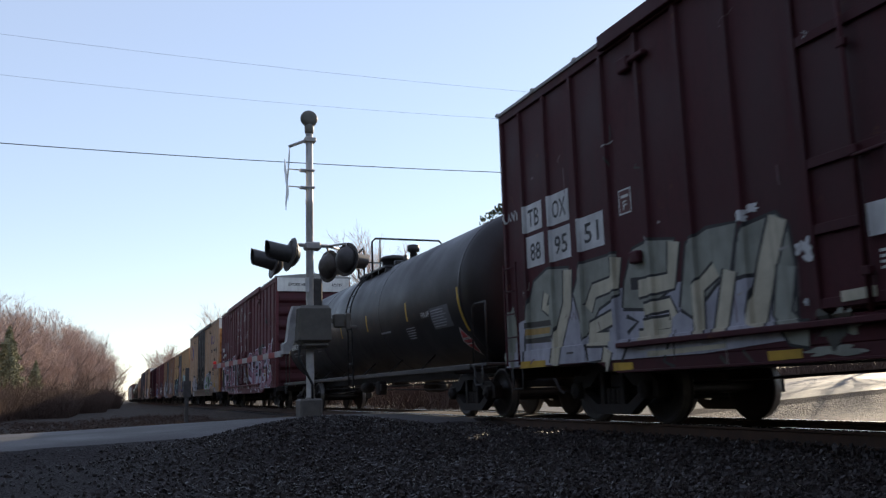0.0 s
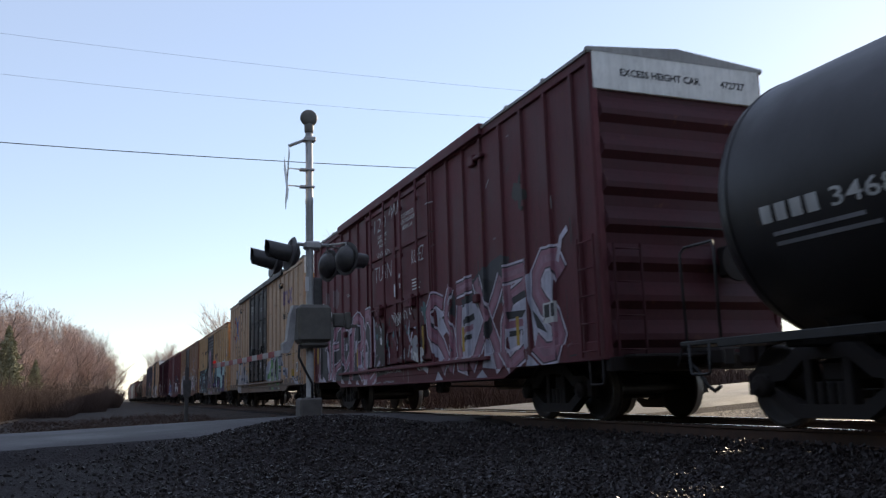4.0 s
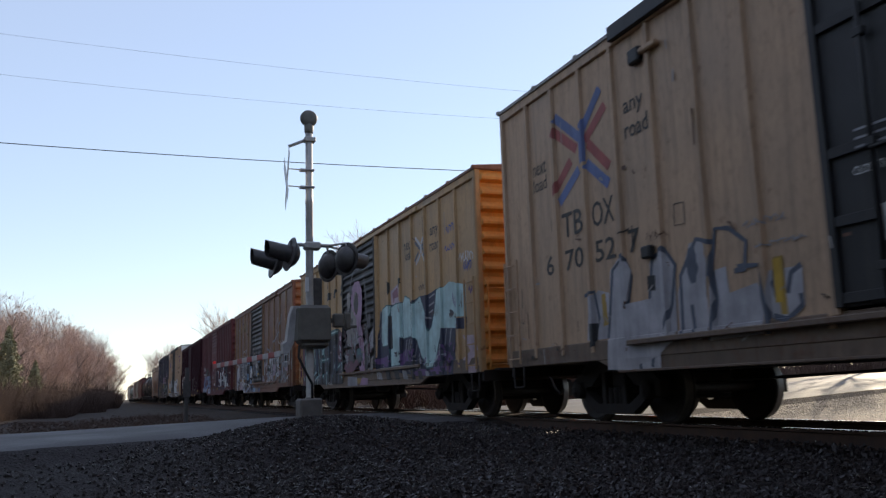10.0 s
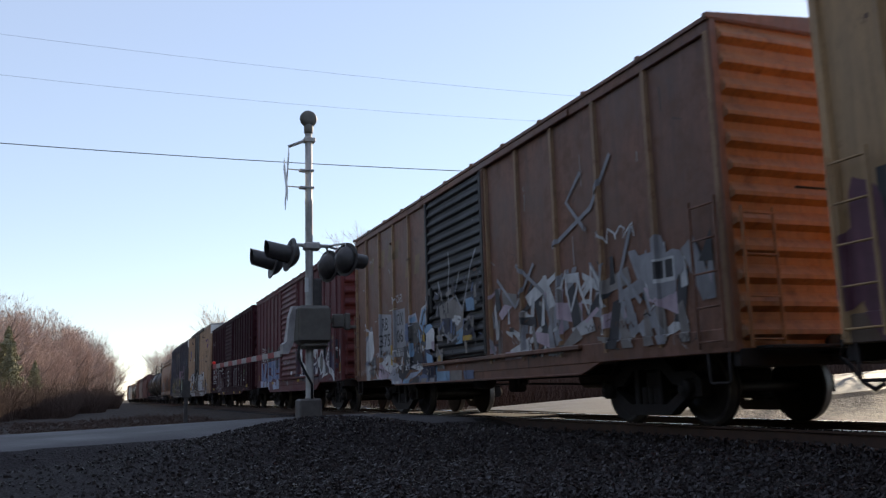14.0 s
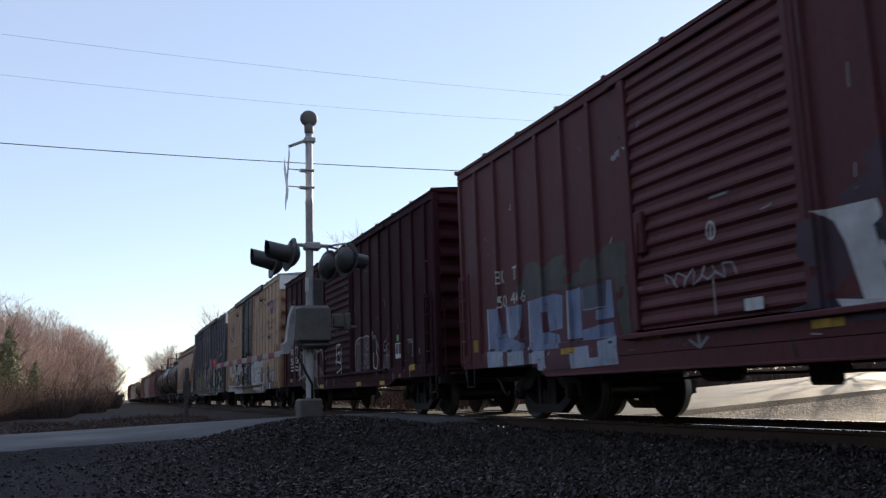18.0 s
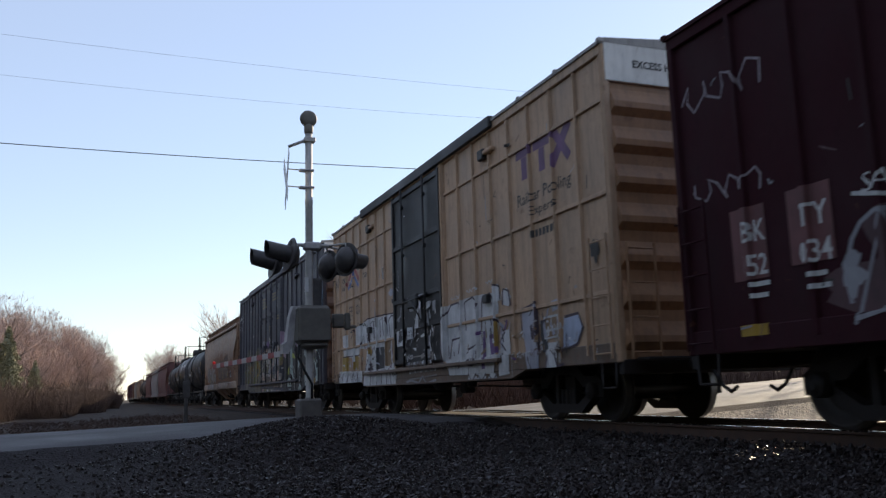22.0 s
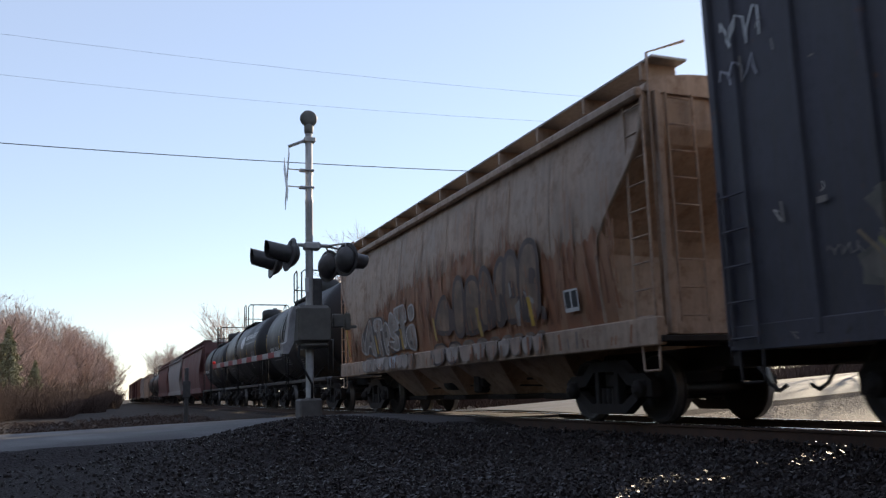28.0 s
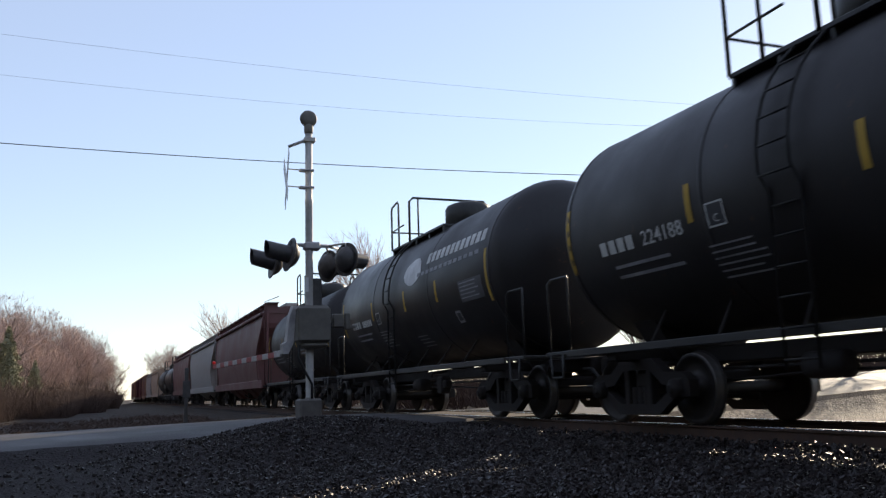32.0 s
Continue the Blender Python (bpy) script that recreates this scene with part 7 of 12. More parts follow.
def cross_emblem(y, z, w, h, a, b):
    """The two-coloured crossed emblem: four arms of two stripes each, and an upright bar."""
    arms = ((a, -1.0, 0.97, -0.08, 0.23), (b, -1.08, 0.67, -0.2, 0.02), (a, 0.73, 1.0, 0.04, 0.37), (b, 0.88, 0.61, 0.12, 0.1),
            (b, -0.44, -0.16, -1.18, -0.71), (a, -0.15, -0.43, -0.97, -0.96), (b, 0.21, 0.02, 0.91, -0.66), (a, 0.13, -0.38, 0.86, -1.0))
    out = [S(m, w * 0.10, (y - u0 * w / 2, z + v0 * h / 2), (y - u1 * w / 2, z + v1 * h / 2)) for m, u0, v0, u1, v1 in arms]
    return out + [R(a, y + w * 0.06, y - w * 0.06, z - h * 0.17, z + h * 0.17)]


def three_marks(yl, yr, zb, zt, mat):
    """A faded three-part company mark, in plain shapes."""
    w = (yl - yr) / 3
    h = zt - zb
    out = []
    for k in range(2):
        a = yl - k * w
        out += [R(mat, a, a - w * 0.9, zt - h * 0.3, zt), R(mat, a - w * 0.3, a - w * 0.62, zb, zt - h * 0.31)]
    a = yl - 2 * w
    out += [S(mat, w * 0.3, (a, zb), (a - w * 0.9, zt)), S(mat, w * 0.26, (a - w * 0.1, zt), (a - w * 0.85, zb))]
    return out



# D: faded yellow car with its slogan
lay(car_d, on_d, three_marks(-5.62, -7.25, 3.92, 4.46, ink((0.20, 0.12, 0.20))) + fitted("Railcar Pooling", -5.45, -8.5, 3.30, 3.68, [(DULLBLK, 0.006)]) + fitted("Experts", -6.28, -7.65, 2.72, 3.08, [(DULLBLK, 0.006)])
    + letter_bars(-6.2, -7.6, 2.20, 2.42, 7, DULLBLK) + [R(WHT, -7.96, -8.42, 1.32, 1.66), R(BLK, -7.99, -8.17, 1.4, 1.63), R(BLK, -8.21, -8.39, 1.4, 1.63), R(YEL, -7.12, -7.58, 1.19, 1.44)] + bars(-6.1, 2.08, 2, 1.1, 0.05, 0.1, DULLBLK, 21) + bars(-7.2, 1.98, 5, 0.5, 0.03, 0.08, OCHRE, 22)
    + cross_emblem(6.72, 3.95, 1.5, 1.4, DULLBLUE, DULLRED) + fitted("any", 5.62, 5.18, 4.02, 4.24, [(DULLBLK, 0.01)]) + fitted("road", 5.62, 5.10, 3.74, 3.98, [(DULLBLK, 0.01)]) + fitted("next", 8.25, 7.82, 3.86, 4.06, [(DULLBLK, 0.005)]) + fitted("load", 8.25, 7.82, 3.6, 3.82, [(DULLBLK, 0.005)])
    + fitted("TB", 7.40, 6.82, 2.72, 3.08, [(DULLBLK, 0.01)]) + fitted("OX", 6.55, 6.0, 2.72, 3.08, [(DULLBLK, 0.01)]) + fitted("6", 7.95, 7.72, 2.22, 2.52, [(DULLBLK, 0.01)]) + fitted("70", 7.36, 6.85, 2.22, 2.52, [(DULLBLK, 0.01)]) + fitted("52", 6.52, 6.02, 2.22, 2.52, [(DULLBLK, 0.01)]) + fitted("7", 5.7, 5.46, 2.22, 2.52, [(DULLBLK, 0.01)]), label="black lettering and a faded red and blue emblem")
lay(car_d, on_d, fitted("CLOSE AND LOCK", 1.69, 0.72, 4.50, 4.60, [(STENCIL, 0.004)]) + fitted("BOTH DOORS BEFORE", 1.75, 0.6, 4.36, 4.46, [(STENCIL, 0.004)]) + fitted("MOVING CAR", 1.55, 0.85, 4.22, 4.32, [(STENCIL, 0.004)])
    + fitted("CLOSE THIS DOOR FIRST", -0.66, -1.6, 2.45, 2.53, [(STENCIL, 0.004)]) + fitted("OPEN  CLOSE", -0.86, -1.35, 2.33, 2.41, [(STENCIL, 0.004)]) + fitted("ASD", -0.94, -1.16, 2.14, 2.25, [(STENCIL, 0.006)]) + fitted("SEAL", -1.53, -1.80, 1.33, 1.43, [(STENCIL, 0.008)]) + fitted("SEAL", 0.88, 0.62, 1.34, 1.44, [(STENCIL, 0.008)])
    + [S(STENCIL, 0.022, *arc(-0.82, 3.38, 0.07, 0.1, 0, 360, 16)), S(STENCIL, 0.02, (-0.82, 3.45), (-0.82, 3.31)), P(WHT, (-0.95, 1.95), (-1.1, 1.97), (-1.12, 1.7), (-0.98, 1.68)), P(WHT, (1.75, 2.0), (1.62, 2.02), (1.6, 1.7), (1.73, 1.68))]
    + bars(-0.86, 4.27, 2, 0.8, 0.022, 0.1, GREYI, 23) + bars(-1.42, 2.92, 3, 0.75, 0.022, 0.08, GREYI, 24) + bars(1.9, 2.72, 3, 0.6, 0.022, 0.08, GREYI, 25) + fitted("CLOSE THIS DOOR LAST", 1.95, 1.0, 2.32, 2.4, [(STENCIL, 0.003)]) + bars(-1.85, 1.8, 3, 0.35, 0.022, 0.08, GREYI, 26), "door_lettering", "white stencilled door notices")
items = [P(CHALKY, (6.33, 0.73), (6.18, 2.06), (5.88, 2.24), (5.68, 1.99), (5.8, 1.56), (5.32, 1.58), (5.08, 1.45), (5.14, 0.69)),
    P(CHALKY, (5.34, 1.47), (5.26, 2.07), (4.96, 2.17), (4.76, 1.93), (4.81, 1.05), (5.3, 0.8)), P(CHALKY, (4.76, 1.03), (4.75, 1.58), (4.47, 2.14), (4.26, 2.15), (4.13, 1.9), (4.22, 1)),
    P(CHALKY, (4.19, 0.98), (4.09, 1.76), (3.87, 1.78), (3.84, 1.48), (3.41, 1.54), (3.25, 1.35), (3.35, 1)), P(CHALKY, (6.87, 1.15), (6.77, 1.74), (6.49, 1.83), (6.24, 1.76), (6.28, 1.15)),
    P(CHALKY, (3.28, 1.16), (3.23, 1.64), (2.77, 1.63), (2.78, 1.24), (2.99, 1.12)), S(SLATE_I, 0.06, (6.88, 1.79), (6.61, 1.82), (6.51, 1.43), (6.7, 1.08)),
    S(SLATE_I, 0.06, (6.31, 1.15), (6.12, 2.05), (5.83, 2.22), (5.68, 1.91), (5.81, 1.52)),
    S(SLATE_I, 0.06, (5.32, 1.58), (5.21, 2.06), (4.96, 2.17), (4.76, 1.93), (4.87, 1.46), (5.07, 1.13)), S(SLATE_I, 0.06, (4.7, 1.07), (4.67, 1.78), (4.34, 2.17), (4.05, 2.08)),
    S(SLATE_I, 0.06, (4.12, 1.7), (4, 2.23), (3.77, 2.19), (3.52, 2), (3.58, 1.7), (3.74, 1.71)), S(SLATE_I, 0.06, (4.19, 0.99), (4.05, 1.44), (4.09, 1.76)),
    S(SLATE_I, 0.06, (3.69, 1.75), (3.35, 1.72), (3.26, 1.2), (3.27, 0.99)), S(SLATE_I, 0.06, (2.99, 1.38), (2.92, 1.58), (2.78, 1.64)),
    S(SLATE_I, 0.06, (2.82, 1.36), (2.81, 1.24), (3.02, 1.12), (3.21, 1.17)), S(SLATE_I, 0.06, (5.72, 1.4), (5.59, 0.88), (5.55, 0.7)), S(SLATE_I, 0.06, (5.21, 1.07), (5.31, 0.73)),
    S(SLATE_I, 0.06, (4.5, 1.42), (4.47, 1.09), (4.65, 1.07)), B(SLATE_I, 4.45, 1.88, 0.10, 0.20, 246, 0.2), B(SLATE_I, 3.13, 1.51, 0.07, 0.14, 232, 0.2),
    P(BLK, (6.75, 1.38), (6.54, 1.38), (6.61, 1.07), (6.76, 1.05)), P(DIMYELLOW, (3.15, 1.77), (3.01, 1.77), (3.01, 1.17), (3.1, 1.18)),
    P(DIMYELLOW, (6.43, 1.76), (6.33, 1.77), (6.29, 1.34), (6.41, 1.32)), P(BLK, (5.34, 1.87), (5.17, 1.86), (5.18, 1.67), (5.34, 1.68)), scrawl(GREYI, 3.53, 2.92, 2.12, 2.22, 0.015, 9, 6),
    scrawl(GREYI, 3.41, 2.69, 1.89, 1.95, 0.015, 10, 6), S(DULLBLK, 0.015, (4.7, 2.66), (4.51, 2.65), (4.52, 2.39), (4.71, 2.4), (4.7, 2.66)),
    P(LAV, (-2.41, 1.91), (-3.02, 1.98), (-3.27, 2.12), (-3.83, 2.13), (-4.21, 2.19), (-5.2, 2.09), (-5.37, 1.86), (-5.71, 1.7), (-5.75, 1.58), (-5.14, 1.67), (-5.02, 0.95), (-2.31, 1.03)),
    P(GREEN, (-2.45, 1.39), (-3.18, 1.89), (-3.42, 1.99), (-3.46, 1.71), (-2.81, 1.23), (-2.45, 1.18)), P(GREEN, (-2.44, 1.11), (-2.97, 1.11), (-3.03, 0.95), (-2.46, 0.95)),
    P(PALEGREEN, (-3.36, 1.03), (-2.93, 1.29), (-3.35, 1.45), (-3.61, 1.83), (-4.06, 1.88), (-4, 1.13), (-4.18, 1.02)),
    P(SLATE_I, (-3.25, 2.02), (-3.72, 2.07), (-3.73, 1.93), (-3.45, 1.78), (-3.37, 1.86)), P(SLATE_I, (-2.88, 1.36), (-3.35, 1.45), (-3.41, 1.3), (-3.16, 1.27)),
    P(SLATE_I, (-3.62, 1.29), (-3.81, 1.35), (-4.12, 1.06), (-3.97, 1.03)),
    P(GREEN, (-4.19, 2.14), (-4.36, 2.13), (-4.31, 1.35), (-4.57, 1.04), (-4.95, 1.03), (-4.94, 0.94), (-4.5, 0.89), (-4.17, 1.1)),
    P(PALEGREEN, (-4.72, 1.91), (-5, 1.98), (-4.88, 1.71), (-4.69, 1.55), (-4.89, 1.18), (-5.08, 1.02), (-4.77, 1), (-4.5, 1.36), (-4.51, 1.64)),
    S(SLATE_I, 0.14, (-4.64, 2.1), (-4.48, 1.86), (-4.39, 1.56), (-4.48, 1.27), (-4.77, 1.01)), S(CHAR, 0.06, (-4.23, 2.12), (-4.16, 1.75), (-4.19, 1.24), (-4.3, 1.05)),
    P(GREEN, (-4.81, 1.59), (-5.06, 1.68), (-5.13, 1.5)), P(SLATE_I, (-4.79, 1.47), (-5.16, 1.48), (-5.16, 1.37)), P(SLATE_I, (-5.13, 1.85), (-5.55, 1.65), (-5.25, 1.62), (-5.1, 1.67)),
    P(SLATE_I, (-4.7, 2.09), (-5.31, 2.03), (-5.28, 1.96), (-4.74, 2.01)), P(OCHRE, (-3.09, 1.79), (-3.23, 1.79), (-3.25, 1.29), (-3.11, 1.28)),
    P(GREEN, (-3.37, 1.18), (-3.87, 1.01), (-3.76, 0.96), (-3.41, 1.04)), P(WHT, (-2.8, 1.19), (-3.35, 1.01), (-2.78, 1)), S(WHT, 0.03, (-2.32, 1.41), (-3.13, 1.95), (-3.85, 2.06)),
    S(WHT, 0.03, (-4.13, 2.17), (-4.02, 1.26), (-4.21, 1.02)), P(LAV, (-5.78, 1.57), (-6.07, 1.53), (-6.23, 1.35), (-6.32, 1.24), (-6.31, 1.12), (-5.81, 1.28)),
    P(SLATE_I, (-6.01, 1.54), (-6.13, 1.53), (-6.26, 1.33), (-6.17, 1.32)), P(DULLBLK, (-2.75, 0.75), (-3.27, 0.75), (-3.11, 0.86), (-2.64, 0.85)),
    P(GREEN, (-3.3, 0.75), (-3.77, 0.75), (-3.63, 0.85), (-3.2, 0.84)), P(SLATE_I, (-3.8, 0.75), (-4.23, 0.75), (-4.1, 0.84), (-3.71, 0.83)),
    P(DULLBLK, (-4.25, 0.75), (-4.65, 0.75), (-4.53, 0.83), (-4.17, 0.82)), P(PALEGREEN, (-4.67, 0.75), (-5.04, 0.75), (-4.93, 0.82), (-4.6, 0.81)),
    S(SLATE_I, 0.14, (-7.33, 0.95), (-7.48, 1.16), (-7.82, 1.04), (-8.07, 0.96)), S(CHALKY, 0.05, (-7.33, 0.95), (-7.48, 1.16), (-7.82, 1.04), (-8.07, 0.96)),
    S(SLATE_I, 0.14, (-7.81, 0.98), (-8.09, 1.11), (-8.24, 0.95)), S(CHALKY, 0.05, (-7.81, 0.98), (-8.09, 1.11), (-8.24, 0.95)), S(SLATE_I, 0.14, (-8.19, 0.92), (-8.47, 1.16), (-8.63, 0.92)),
    S(CHALKY, 0.05, (-8.19, 0.92), (-8.47, 1.16), (-8.63, 0.92)), S(SLATE_I, 0.14, (-8.62, 1.15), (-8.84, 1.35), (-8.95, 1.12), (-9.06, 0.87)),
    S(CHALKY, 0.05, (-8.62, 1.15), (-8.84, 1.35), (-8.95, 1.12), (-9.06, 0.87)), B(LAV, -8.77, 1.36, 0.12, 0.13, 287, 0.4), B(LAV, -8.32, 0.95, 0.56, 0.05, 220, 0.4),
    B(CHAR, -8.69, 1.34, 0.08, 0.10, 282, 0.3), B(LAV, -6.29, 1.36, 0.36, 0.15, 261, 0.5),
    P(SLATE_I, (-5.79, 1.45), (-6.18, 1.52), (-6.39, 1.21), (-6.64, 1.33), (-6.55, 1.13), (-6.02, 1.21)), scrawl(DULLBLK, -7.81, -8.51, 2.23, 2.42, 0.02, 6, 5),
    scrawl(DULLBLK, -8.77, -8.96, 1.7, 2.29, 0.025, 7, 6), scrawl(DULLBLK, -7.85, -8.22, 1.97, 2.12, 0.015, 8, 6), scrawl(DULLBLK, -5.99, -6.61, 2.06, 2.07, 0.012, 12, 8),
    P(DIMYELLOW, (-7.07, 1.46), (-7.51, 1.44), (-7.5, 1.21), (-7.06, 1.22)), tape(3.1, 1.3, 1.75, 0.12)]
lay(car_d, on_d, items, "graffiti", "green, lavender and grey graffiti")

# E: yellow car with a faded emblem, aqua piece, dark piece, painted door
e_items = [R(DULLBLK, 6.45, 6.33, 3.74, 3.92), R(DULLBLK, 6.33, 6.2, 3.86, 3.95)]
e_items += [P(DULLBLK, (5.74, 3.74), (5.34, 3.74), (5.24, 3.98), (5.64, 3.98)), P(DULLBLK, (4.82, 3.74), (4.68, 3.74), (4.58, 3.98), (4.72, 3.98)), P(DULLBLK, (4.7, 4.02), (4.58, 4.02), (4.55, 4.08), (4.67, 4.08)), P(DULLBLK, (3.98, 3.74), (3.80, 3.74), (3.66, 4.12), (3.84, 4.12)), P(DULLBLK, (3.98, 3.36), (3.5, 3.36), (3.42, 3.56), (3.72, 3.6), (3.7, 3.7), (3.9, 3.7)), P(DULLBLK, (3.2, 3.36), (2.82, 3.36), (2.74, 3.60), (3.12, 3.60)), S(DULLBLK, 0.12, (2.36, 3.36), (1.84, 3.60)), S(DULLBLK, 0.12, (2.25, 3.6), (1.98, 3.36))]
e_items += [S(DULLBLK, 0.045, (6.36, 3.0), (6.26, 3.66), (5.25, 3.55), (5.22, 3.62), (4.54, 3.66), (4.64, 3.24), (5.16, 3.3), (5.24, 3.46), (5.6, 3.44), (5.78, 3.0), (6.36, 3.0))]
e_items += fitted("RB", 5.70, 5.18, 2.52, 2.86, [(DULLBLK, 0.006)]) + fitted("OX", 4.98, 4.48, 2.52, 2.86, [(DULLBLK, 0.006)]) + fitted("450", 5.75, 5.0, 2.02, 2.26, [(GREYI, 0.004)]) + fitted("78", 4.85, 4.5, 2.05, 2.26, [(GREYI, 0.004)])
e_items += fitted("next", -3.45, -3.95, 3.72, 3.92, [(DULLBLK, 0.012)]) + fitted("load", -3.5, -4.0, 3.48, 3.70, [(DULLBLK, 0.012)]) + fitted("any", -5.15, -5.62, 3.70, 3.94, [(DULLBLK, 0.012)]) + fitted("road", -5.12, -5.66, 3.44, 3.68, [(DULLBLK, 0.012)]) + cross_emblem(-4.58, 3.60, 0.70, 0.62, WHT, SLATE_I)
lay(car_e, on_e, e_items, label="black lettering and plain marks")
